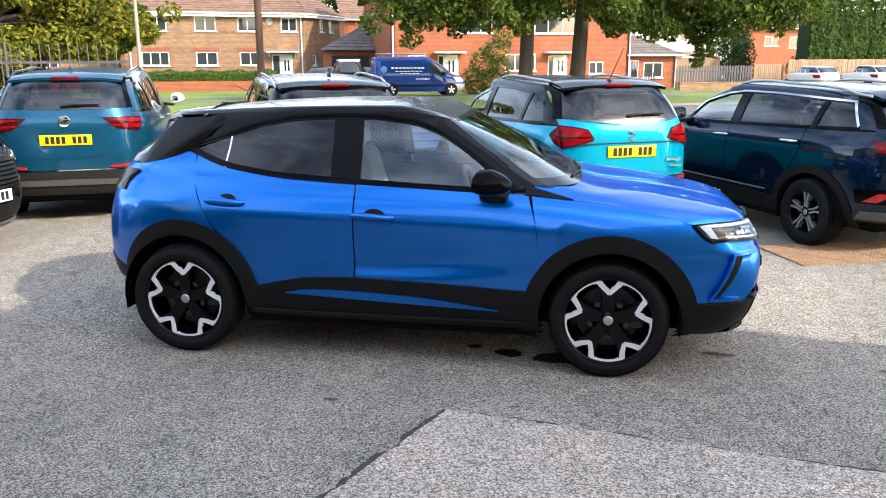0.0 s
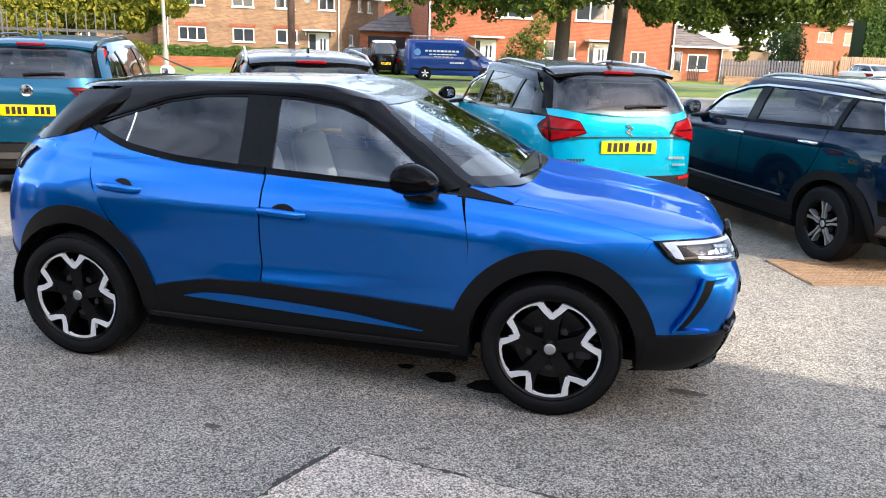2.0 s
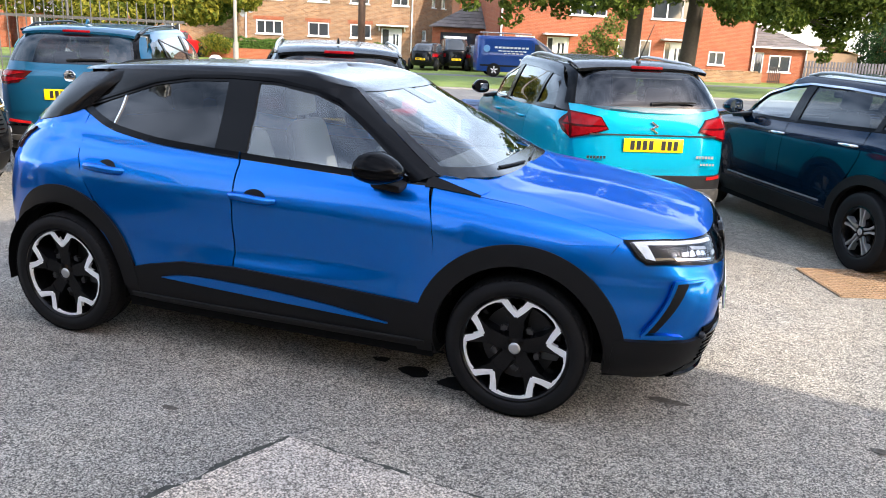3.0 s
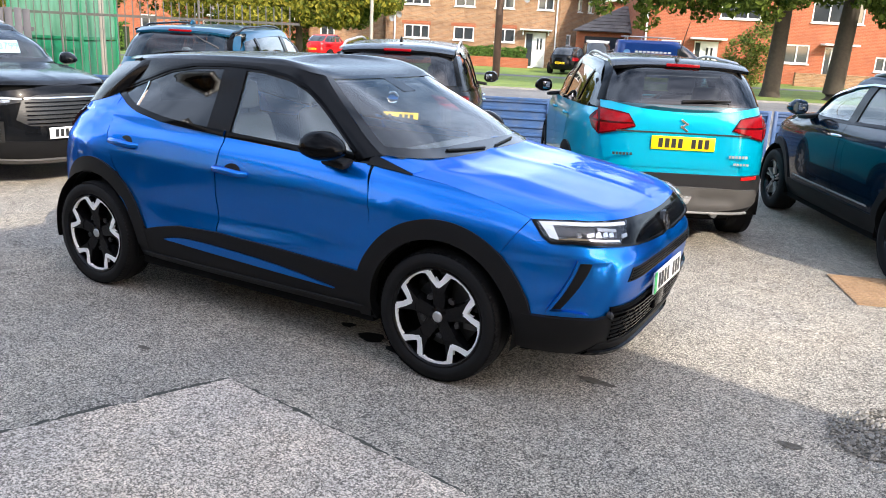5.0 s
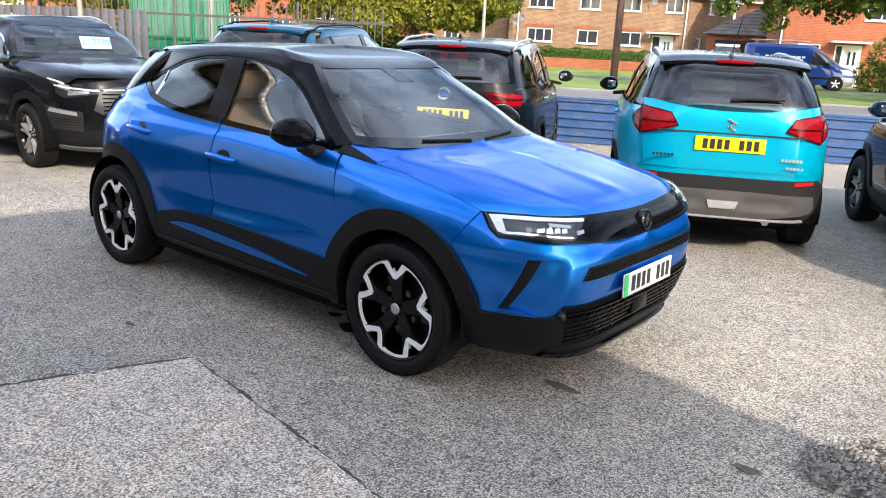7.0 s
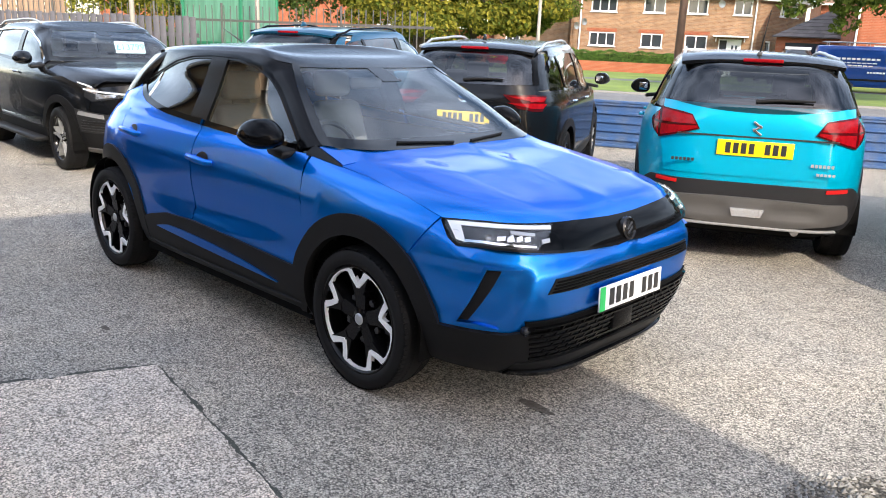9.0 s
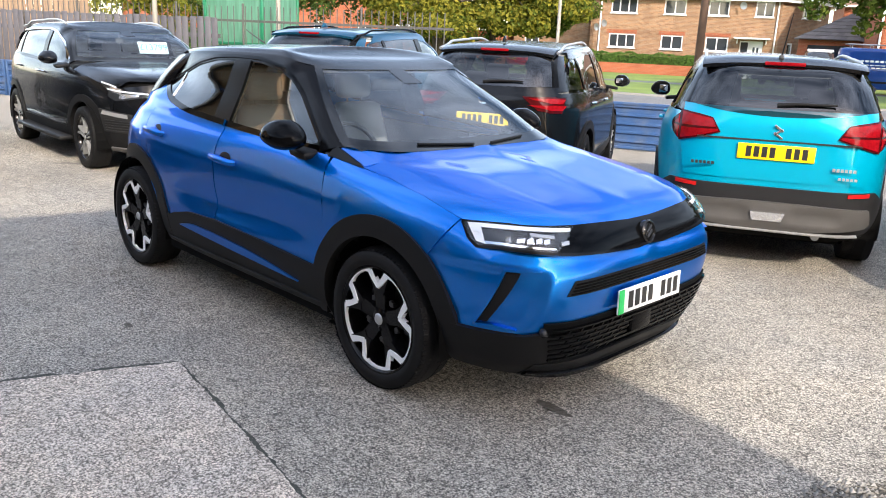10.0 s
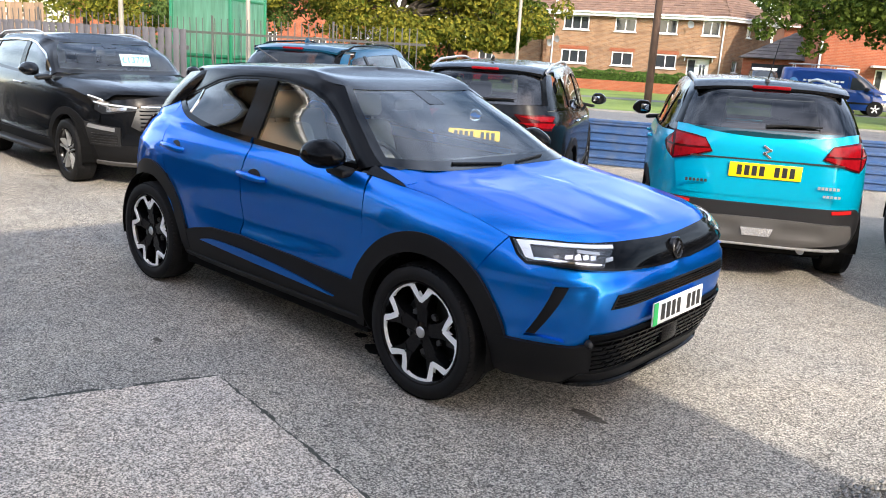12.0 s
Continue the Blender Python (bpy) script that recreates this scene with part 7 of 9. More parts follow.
# ---- the ground ----
ST = 25.0                                  # the street's direction, degrees
SA, SN = Vector((math.cos(radians(ST)), math.sin(radians(ST)), 0)), Vector((-math.sin(radians(ST)), math.cos(radians(ST)), 0))
STREET = pose(0, 0, 0, 0, 0, ST)           # local x along the street, y across it


def far_z(n):
    return -0.12 * min(1, max(0, (n - 23) / 14))


def strip(name, n0, n1, a0, a1, z, mat_, label, category="", na=24, nn=6, kind="structure"):
    """A piece of the ground sheet across the street from n0 to n1."""
    vs, fs = [], []
    for j in range(nn + 1):
        n = n0 + (n1 - n0) * j / nn
        for i in range(na + 1):
            vs.append((a0 + (a1 - a0) * i / na, n, far_z(n) + z))
    fs = [(j * (na + 1) + i, j * (na + 1) + i + 1, (j + 1) * (na + 1) + i + 1, (j + 1) * (na + 1) + i) for j in range(nn) for i in range(na)]
    ob = link_mesh(name, vs, fs, mat_, None)
    ob.matrix_world = STREET
    return tagged(ob, label, category, kind=kind)


bm = bmesh.new()
for x, y in ((-500, -500), (500, -500), (500, 500), (-500, 500)):
    bm.verts.new((x, y, -0.16))
bm.faces.new(bm.verts)
tagged(part("ground", bm, M["grass"], None), "green ground reaching the horizon", "ground", kind="structure")
strip("forecourt", -60, 10.0, -60, 60, 0.0, M["asphalt"], "worn grey asphalt forecourt with patches", "forecourt", 2, 2)
strip("road", 10.0, 23.0, -120, 120, -0.06, M["road"], "grey asphalt road", "road", 2, 4)
strip("verge", 23.12, 33.0, -120, 120, 0.0, M["grass"], "mown grass verge in sun", "grass", 40, 10)
strip("footpath", 33.0, 35.0, -120, 120, 0.005, M["road"], "grey footpath", "pavement", 2, 2)
strip("far_lawn", 35.0, 46.0, -120, 120, 0.0, M["grass"], "grass in front of the houses", "grass", 20, 6)
for k, (n0, n1) in enumerate(((23.0, 23.12), (9.9, 10.02))):
    ob = box_part("kerb", (240, n1 - n0, 0.12), (0, (n0 + n1) / 2, -0.055), M["kerb"], None, bevel=0.015)
    ob.matrix_world = STREET @ ob.matrix_world
    tagged(ob, "concrete kerb", "kerb", kind="structure")
# the concrete slab in the corner of the yard
bm = bmesh.new()
SLAB = [(-3.8, -12), (0.46, -1.44), (3.2, -1.88), (9.0, -2.8)]          # the slab's two edges on the asphalt
rng_slab = random.Random(21)
top = []
for (x0, y0), (x1, y1) in zip(SLAB, SLAB[1:]):
    L = math.hypot(x1 - x0, y1 - y0)
    n = int(L / 0.02)
    drift = 0.0
    for i in range(n):
        drift = 0.86 * drift + rng_slab.gauss(0, 0.0022)
        chip = -abs(rng_slab.gauss(0, 0.012)) if rng_slab.random() < 0.06 else 0.0
        k = (drift + chip + 0.5 * rng_slab.gauss(0, 0.002)) * min(1, i / 4)
        top.append((x0 + (x1 - x0) * i / n - (y1 - y0) / L * k, y0 + (y1 - y0) * i / n + (x1 - x0) / L * k))
top += [(9.0, -2.8), (9.0, -12)]
vs = [bm.verts.new((x, y, 0.008)) for x, y in top]
f = bm.faces.new(vs)
r = bmesh.ops.extrude_face_region(bm, geom=[f])
bmesh.ops.translate(bm, vec=(0, 0, -0.1), verts=[v for v in r["geom"] if isinstance(v, bmesh.types.BMVert)])
tagged(part("concrete_slab", bm, M["concrete"], None), "pale brushed concrete slab let into the asphalt", "slab", kind="structure")

# ---- the sales building beside the yard, whose shadow lies on the forecourt ----
def sales_building():
    h = thing("sales_building", "tan brick sales building with white gutter beside the yard", "building")
    h["kind"] = "structure"
    # corner nearest the yard, wall lines along and across
    cx, cy, H = 5.05, -2.72, 5.5
    turn = -11.0
    m = pose(cx, cy, 0, 0, 0, turn)
    h.matrix_world = m
    bm = bmesh.new()
    add_box(bm, (24, 14, H - 0.2), (12.0, -7.0, (H - 0.2) / 2))
    part("wall", bm, M["brick_tan"], h)
    bm = bmesh.new()
    add_box(bm, (24.3, 14.3, 0.2), (12.0, -7.0, H - 0.1), bevel=0.03)
    part("roof", bm, M["roof_felt"], h)
    tube_part("gutter", [(-0.16, 0.2, H - 0.2), (24, 0.2, H - 0.2)], 0.06, M["upvc"], h, "white gutter")
    for k in range(3):
        box_part("window", (2.4, 0.06, 1.5), (3.0 + 5 * k, 0.02, 1.7), M["pane"], h, "dark shop window", bevel=0.01)
    return h


sales_building()


def workshop():
    h = thing("workshop_building", "low tan brick workshop with white gutter at the yard's end", "building")
    h["kind"] = "structure"
    h.matrix_world = pose(-7.4, -4.6, 0, 0, 0, -3)
    H = 5.2
    bm = bmesh.new()
    add_box(bm, (8, 11, H), (-4.0, -5.5, H / 2))
    part("wall", bm, M["brick_tan"], h)
    bm = bmesh.new()
    add_box(bm, (8.5, 11.5, 0.16), (-4.0, -5.5, H + 0.08), bevel=0.02)
    part("roof", bm, M["roof_felt"], h)
    tube_part("gutter", [(0.30, 0.2, H - 0.02), (0.30, -11.2, H - 0.02)], 0.07, M["upvc"], h, "white gutter")
    tube_part("gutter", [(0.30, 0.28, H - 0.02), (-8.2, 0.28, H - 0.02)], 0.07, M["upvc"], h, "white gutter")
    box_part("door", (0.06, 3.0, 2.6), (0.02, -6.0, 1.3), M["satin"], h, "grey roller door", bevel=0.01)
    return h


workshop()


# added block out of view: hides low sky so the door panels reflect dark
def added_rear_wing():
    h = thing("added_rear_wing_building", "unseen tan brick block added behind the yard to darken reflections", "building")
    h["kind"] = "structure"
    h.matrix_world = pose(-1.0, -10.5, 0, 0, 0, -3)
    bm = bmesh.new()
    add_box(bm, (12.6, 6, 4.4), (0, -3.0, 2.2))
    part("wall", bm, M["brick_tan"], h)
    bm = bmesh.new()
    add_box(bm, (13, 6.4, 0.16), (0, -3.0, 4.48), bevel=0.02)
    part("roof", bm, M["roof_felt"], h)
    tube_part("gutter", [(-6.4, 0.28, 4.36), (6.4, 0.28, 4.36)], 0.07, M["upvc"], h, "white gutter")
    for k in range(3):
        box_part("door", (2.6, 0.06, 2.6), (-4.0 + 4 * k, 0.02, 1.3), M["grey_plastic"], h, "dark door on the unseen block", bevel=0.01)
    return h


added_rear_wing()
# dark crumbled joint along the slab's edges
for (x0, y0), (x1, y1), wide in ((SLAB[1], SLAB[2], 0.010), (SLAB[2], SLAB[3], 0.010), (SLAB[1], SLAB[0], 0.020)):
    L = math.hypot(x1 - x0, y1 - y0)
    ang = math.degrees(math.atan2(y1 - y0, x1 - x0))
    n = int(min(L, 5.0) / 0.016)
    vs, fs = [], []
    w = wide
    for i in range(n + 1):
        w = max(0.003, 0.8 * w + 0.2 * wide + rng_slab.gauss(0, 0.35 * wide))
        out = w + 0.004 * rng_slab.random()
        x = min(L, 5.0) * i / n
        vs += [(x, -0.016, 0.003), (x, out, 0.003)] if ang > -60 else [(x, 0.016, 0.003), (x, -out, 0.003)]
    fs = [(2 * i, 2 * i + 2, 2 * i + 3, 2 * i + 1) for i in range(n)]
    ob = link_mesh("slab_joint", vs, fs, M["joint"])
    ob.matrix_world = pose(x0, y0, 0, 0, 0, ang)
    tagged(ob, "dark crumbled joint along the slab", "joint", kind="structure")


def crumbs():
    """Loose chippings: along the slab's edges, round the broken patch, and strewn over the forecourt."""
    rnd = random.Random(5)
    spots = []
    for k in range(330):
        a, b_ = (SLAB[1], SLAB[0]) if rnd.random() < 0.55 else (SLAB[1], SLAB[2])
        t = rnd.random() ** 1.4 * (0.35 if b_ == SLAB[0] else 1.0)
        spots.append((a[0] + (b_[0] - a[0]) * t + rnd.gauss(0, 0.018), a[1] + (b_[1] - a[1]) * t + rnd.gauss(0, 0.018), rnd.uniform(0.002, 0.0055)))
    for k in range(420):
        spots.append((rnd.uniform(-2.5, 4.2), rnd.uniform(-2.6, 3.2), rnd.uniform(0.0018, 0.005)))
    vs, fs = [], []
    for x, y, r in spots:
        o = len(vs)
        for k in range(5):
            t = 2 * math.pi * k / 5 + rnd.random()
            q = r * rnd.uniform(0.7, 1.2)
            vs += [(x + q * math.cos(t), y + q * math.sin(t), 0.001), (x + 0.6 * q * math.cos(t), y + 0.6 * q * math.sin(t), 0.001 + r * rnd.uniform(0.7, 1.1))]
        fs += [(o + 2 * k, o + (2 * k + 2) % 10, o + (2 * k + 3) % 10, o + 2 * k + 1) for k in range(5)]
        fs.append(tuple(o + 2 * k + 1 for k in range(5)))
    ob = link_mesh("loose_chippings", vs, fs, M["chippings"])
    tagged(ob, "small loose grey chippings strewn over asphalt", "gravel", kind="stuff")


crumbs()

# ---- yard edge: blue barrier, railings, board fence, green cabin ----
def in_street(ob, a, n, z=0.0, turn=0.0):
    ob.matrix_world = STREET @ pose(a, n, z, 0, 0, turn)
    return ob


def barrier_panel(a0, a1, n, tilt=0.0):
    """A steel sheet with pressed horizontal ribs on two posts."""
    t = thing("barrier_panel", "blue painted ribbed steel barrier panel at the yard's edge", "barrier", "blue barrier panels")
    w = a1 - a0 - 0.02
    prof, z = [], 0.03
    for k in range(5):
        prof += [(0.0, z), (0.0, z + 0.075), (-0.034, z + 0.095), (-0.034, z + 0.118), (0.0, z + 0.134)]
        z += 0.134
    prof.append((0.0, 0.715))
    vs, fs = [], []
    for y, zz in prof:
        for x in (0.04, w - 0.04):
            vs.append((x, y, zz))
    fs = [(2 * k, 2 * k + 1, 2 * k + 3, 2 * k + 2) for k in range(len(prof) - 1)]
    link_mesh("ribbed_sheet", vs, fs, M["barrier"], t)
    bm = bmesh.new()
    add_box(bm, (w, 0.05, 0.045), (w / 2, -0.012, 0.715), bevel=0.008)
    add_box(bm, (w, 0.05, 0.04), (w / 2, -0.012, 0.035), bevel=0.008)
    part("edge_rail", bm, M["barrier"], t)
    for x in (0.02, w - 0.02):
        box_part("post", (0.055, 0.06, 0.74), (x, -0.008, 0.37), M["barrier"], t, bevel=0.006)
    return in_street(t, a0, n)


a = -14.0
while a < 16.0:
    barrier_panel(a + 0.05, a + 1.75, 8.15 + 0.02 * math.sin(a * 3))
    a += 1.75


def railing_run(a0, a1, n, h=2.0, posts=2.6):
    """Iron railings: round bars through two flat rails, with taller posts."""
    t = thing("railings", "weathered grey iron railings along the yard", "railings", "yard railings")
    L = a1 - a0
    for z in (0.25, h - 0.28):
        box_part("rail", (L, 0.012, 0.045), (L / 2, 0, z), M["rail_iron"], t)
    for k in range(int(L / 0.145)):
        tube_part("bar", [(0.07 + 0.145 * k, 0, 0.06), (0.07 + 0.145 * k, 0, h)], 0.0105, M["rail_iron"], t, "", 5)
    for x in np.arange(0, L, posts):
        tube_part("post", [(x, 0.02, 0), (x, 0.02, h + 0.05)], 0.024, M["rail_iron"], t, "iron post", 8)
    return in_street(t, a0, n)


railing_run(-7.2, -2.75, 9.35)
railing_run(-14.0, -7.2, 9.35)


def board_fence(a0, a1, n, h, mat_, label, gap=0.03, bw=0.115, turn=0.0, pointed=False, group="timber fences"):
    t = thing("board_fence", label, "fence", group)
    L = a1 - a0
    for z in (0.35, h - 0.35):
        box_part("rail", (L, 0.05, 0.08), (L / 2, 0.045, z), mat_, t)
    k, x = 0, bw / 2
    mesh = None
    while x < L:
        if mesh is None:
            ob = box_part("board", (bw, 0.02, h), (0, 0, h / 2), mat_, t, bevel=0.004, seg=1)
            mesh = ob.data
        else:
            ob = new("board", mesh)
            ob.parent = t
        ob.matrix_local = pose(x, 0, 0.02 * random.uniform(-1, 1), 0, random.uniform(-0.6, 0.6), 0)
        x += bw + gap
    return in_street(t, a0, n, far_z(n), turn)


board_fence(-15.0, -7.67, 9.2, 1.76, M["wood_grey"], "weathered grey board fence behind the yard", 0.035, 0.14)


def green_cabin(a, n):
    """A small green steel enclosure with tinted panels."""
    t = thing("green_cabin", "green painted steel enclosure with glazed panels beside the fence", "cabin")
    w, dp, h = 1.42, 1.4, 3.0
    for x in (0, w):
        for y in (0, dp):
            box_part("corner_post", (0.07, 0.07, h), (x, y, h / 2), M["green_steel"], t, bevel=0.01)
    for x0, y0, L, rot in ((w / 2, 0, w, 0), (w / 2, dp, w, 0), (0, dp / 2, dp, 90), (w, dp / 2, dp, 90)):
        for z, hh in ((0.62, 1.16), (1.26, 0.06), (2.42, 0.06), (2.95, 0.08)):
            box_part("panel" if hh > 1 else "cross_rail", (L - 0.07, 0.035, hh), (x0, y0, z), M["green_steel"], t, rot=(0, 0, rot), bevel=0.006)
        ob = box_part("pane", (L - 0.09, 0.008, 1.60), (x0, y0, 2.09), M["green_mesh"], t, "green tinted pane", rot=(0, 0, rot))
    box_part("roof", (w + 0.2, dp + 0.2, 0.06), (w / 2, dp / 2, h + 0.03), M["green_steel"], t, bevel=0.01)
    return in_street(t, a, n)


green_cabin(-8.72, 10.2)

# ---- marks on the forecourt ----
def blot(name, x, y, rx, ry, mat_, label, z=0.004, seed=1, rough_=0.25, dome=0.0):
    rnd = random.Random(seed)
    vs = [(x, y, z + dome)]
    n = 28
    ph = [rnd.uniform(0, 6.28) for _ in range(4)]
    for ring in (0.55, 1.0):
        for k in range(n):
            t = 2 * math.pi * k / n
            q = ring * (1 + rough_ * (math.sin(2 * t + ph[0]) * 0.4 + math.sin(3 * t + ph[1]) * 0.35 + math.sin(7 * t + ph[2]) * 0.2))
            vs.append((x + rx * q * math.cos(t), y + ry * q * math.sin(t), z + (dome * 0.5 if ring < 1 else 0)))
    fs = [(0, 1 + k, 1 + (k + 1) % n) for k in range(n)] + [(1 + k, 1 + n + k, 1 + n + (k + 1) % n, 1 + (k + 1) % n) for k in range(n)]
    return tagged(link_mesh(name, vs, fs, mat_), label, "ground mark", kind="structure")


blot("oil_stain", 1.02, -0.62, 0.15, 0.10, M["stain"], "dark oil stain on the asphalt", seed=3)
blot("oil_stain", 0.70, -0.58, 0.09, 0.06, M["stain"], "dark oil stain on the asphalt", seed=5)
blot("oil_stain", 0.48, -0.50, 0.05, 0.03, M["stain"], "dark oil stain on the asphalt", seed=6)
blot("oil_stain", -0.18, -1.42, 0.04, 0.02, M["stain_old"], "small dark stain on the asphalt", seed=7)
blot("oil_stain", 2.91, -0.52, 0.05, 0.03, M["stain_old"], "small dark stain on the asphalt", seed=8)
blot("oil_stain", 1.97, -0.39, 0.10, 0.03, M["stain_old"], "small dark stain on the asphalt", seed=9)
blot("pothole_patch", 3.36, -0.22, 0.30, 0.34, M["rubble"], "broken pothole patch full of loose chippings", seed=11, rough_=0.35)
rnd = random.Random(4)
vs, fs = [], []
for k in range(700):
    r, t = rnd.random() ** 0.5, rnd.uniform(0, 6.283)
    x, y, s = 3.36 + 0.34 * r * math.cos(t), -0.22 + 0.36 * r * math.sin(t), rnd.uniform(0.005, 0.014)
    b = len(vs)
    for i in range(3):
        q = t + 2.1 * i
        vs.append((x + s * math.cos(q), y + s * math.sin(q), 0.004))
    vs.append((x + s * 0.2, y, 0.004 + s * 1.1))
    fs += [(b, b + 1, b + 3), (b + 1, b + 2, b + 3), (b + 2, b, b + 3)]
M["chip"] = surface("loose_chippings", (0.26, 0.25, 0.23), 0.9, vary=0.3, island=0.9)
tagged(link_mesh("loose_chippings", vs, fs, M["chip"]), "loose grey chippings in the pothole", "gravel", kind="stuff")
vs, fs = [], []
for k in range(2600):
    x, y, s = rnd.uniform(-3.5, 5.2), rnd.uniform(-3.2, 3.2), rnd.uniform(0.003, 0.009)
    if 0.2 < x < 5 and y < -1.3:
        continue
    b, t = len(vs), rnd.uniform(0, 6.28)
    for i in range(3):
        q = t + 2.1 * i
        vs.append((x + s * math.cos(q), y + s * math.sin(q), 0.001))
    vs.append((x + s * 0.2, y, 0.001 + s * 0.9))
    fs += [(b, b + 1, b + 3), (b + 1, b + 2, b + 3), (b + 2, b, b + 3)]
tagged(link_mesh("scattered_grit", vs, fs, M["chip"]), "scattered grit on the asphalt", "gravel", kind="stuff")


def drain_grate():
    t = thing("drain_grate", "rusty steel mesh plate let into the ground", "grate")
    t.matrix_world = pose(3.05, 1.93, 0.006, 0, 0, 20)
    L, W = 1.35, 0.72
    box_part("plate", (L, W, 0.008), (L / 2, W / 2, 0.0), M["rust"], t)
    for k in range(34):
        box_part("mesh_bar", (0.010, W, 0.010), (0.02 + L * k / 34, W / 2, 0.006), M["rust"], t)
    for k in range(16):
        box_part("cross_bar", (L, 0.008, 0.008), (L / 2, 0.02 + W * k / 16, 0.010), M["rust"], t)
    return t


drain_grate()

# ---- houses ----
def wall_panel(parent, p, q, z0, z1, openings, mat_, thick=0.28):
    """A wall from p to q, seen from its right hand side, with openings (u0, u1, z0, z1) that go through it."""
    p, q = Vector((*p, 0)), Vector((*q, 0))
    L = (q - p).length
    us = sorted({0.0, L, *[o[0] for o in openings], *[o[1] for o in openings]})
    zs = sorted({z0, z1, *[o[2] for o in openings], *[o[3] for o in openings]})
    bm = bmesh.new()
    for u0, u1 in zip(us, us[1:]):
        for w0, w1 in zip(zs, zs[1:]):
            um, wm = (u0 + u1) / 2, (w0 + w1) / 2
            if any(o[0] < um < o[1] and o[2] < wm < o[3] for o in openings):
                continue
            vs = [bm.verts.new((u, y, w)) for y in (0, thick) for u, w in ((u0, w0), (u1, w0), (u1, w1), (u0, w1))]
            bm.faces.new((vs[0], vs[1], vs[2], vs[3]))
            bm.faces.new((vs[7], vs[6], vs[5], vs[4]))
            for i in range(4):
                bm.faces.new((vs[i], vs[i + 4], vs[(i + 1) % 4 + 4], vs[(i + 1) % 4]))
    bmesh.ops.remove_doubles(bm, verts=bm.verts, dist=0.0005)
    dup = [f for f in bm.faces if any(g is not f and set(g.verts) == set(f.verts) for g in f.verts[0].link_faces)]
    bmesh.ops.delete(bm, geom=dup, context="FACES_ONLY")
    ob = part("wall", bm, mat_, parent)
    ang = math.degrees(math.atan2(q.y - p.y, q.x - p.x))
    ob.matrix_local = pose(p.x, p.y, 0, 0, 0, ang)
    return ob


def window(wall, u0, u1, z0, z1, lights=2, curtains=True, seed=0, top_light=False):
    """A white casement: outer frame, mullions, panes, sill, and curtains behind."""
    w = new("window")
    w.parent = wall
    w.matrix_local = pose(u0, 0, z0)
    W, Hh, f = u1 - u0, z1 - z0, 0.075
    bm = bmesh.new()
    add_box(bm, (W, 0.08, f), (W / 2, 0.07, f / 2), bevel=0.008)
    add_box(bm, (W, 0.08, f), (W / 2, 0.07, Hh - f / 2), bevel=0.008)
    for x in (f / 2, W - f / 2):
        add_box(bm, (f, 0.08, Hh), (x, 0.071, Hh / 2), bevel=0.008)
    for k in range(1, lights):
        add_box(bm, (f * 0.9, 0.08, Hh - f), (W * k / lights, 0.068, Hh / 2), bevel=0.008)
    if top_light:
        add_box(bm, (W - f, 0.07, f * 0.8), (W / 2, 0.066, Hh * 0.70), bevel=0.006)
    part("frame", bm, M["upvc"], w, "white window frame")
    for k in range(lights):
        box_part("pane", (W / lights - 0.04, 0.012, Hh - 0.06), (W * (k + 0.5) / lights, 0.085, Hh / 2), M["house_glass"], w, "window pane")
    box_part("sill", (W + 0.12, 0.16, 0.06), (W / 2, 0.0, -0.025), M["upvc"], w, bevel=0.01)
    if curtains:
        rnd = random.Random(seed)
        for x0, x1 in ((0.04, W * rnd.uniform(0.2, 0.34)), (W * rnd.uniform(0.68, 0.82), W - 0.04)):
            n = 9
            vs = []
            for i in range(n):
                x = x0 + (x1 - x0) * i / (n - 1)
                vs += [(x, 0.20 + 0.02 * (i % 2), 0.03), (x, 0.20 + 0.02 * (i % 2), Hh - 0.03)]
            link_mesh("curtain", vs, [(2 * i, 2 * i + 2, 2 * i + 3, 2 * i + 1) for i in range(n - 1)], M["curtain"], w)
    return w


def door(wall, u0, u1, z0, z1, mat_=None):
    w = new("door")
    w.parent = wall
    w.matrix_local = pose(u0, 0, z0)
    W, Hh = u1 - u0, z1 - z0
    box_part("leaf", (W - 0.1, 0.05, Hh - 0.05), (W / 2, 0.09, Hh / 2), mat_ or M["upvc"], w, "white panelled front door", bevel=0.01)
    bm = bmesh.new()
    for x in (0.03, W - 0.03):
        add_box(bm, (0.07, 0.09, Hh), (x, 0.07, Hh / 2), bevel=0.008)
    add_box(bm, (W, 0.09, 0.07), (W / 2, 0.07, Hh - 0.03), bevel=0.008)
    part("frame", bm, M["upvc"], w)
    for x in (0.36, 0.64):
        box_part("glazed_light", (0.12, 0.02, Hh * 0.32), (W * x, 0.06, Hh * 0.68), M["pane"], w, bevel=0.004)
    return w


M["house_glass"] = surface("house_window_glass", (0.035, 0.04, 0.045), 0.05, vary=0.3, scale=1.2, coat=0.8)


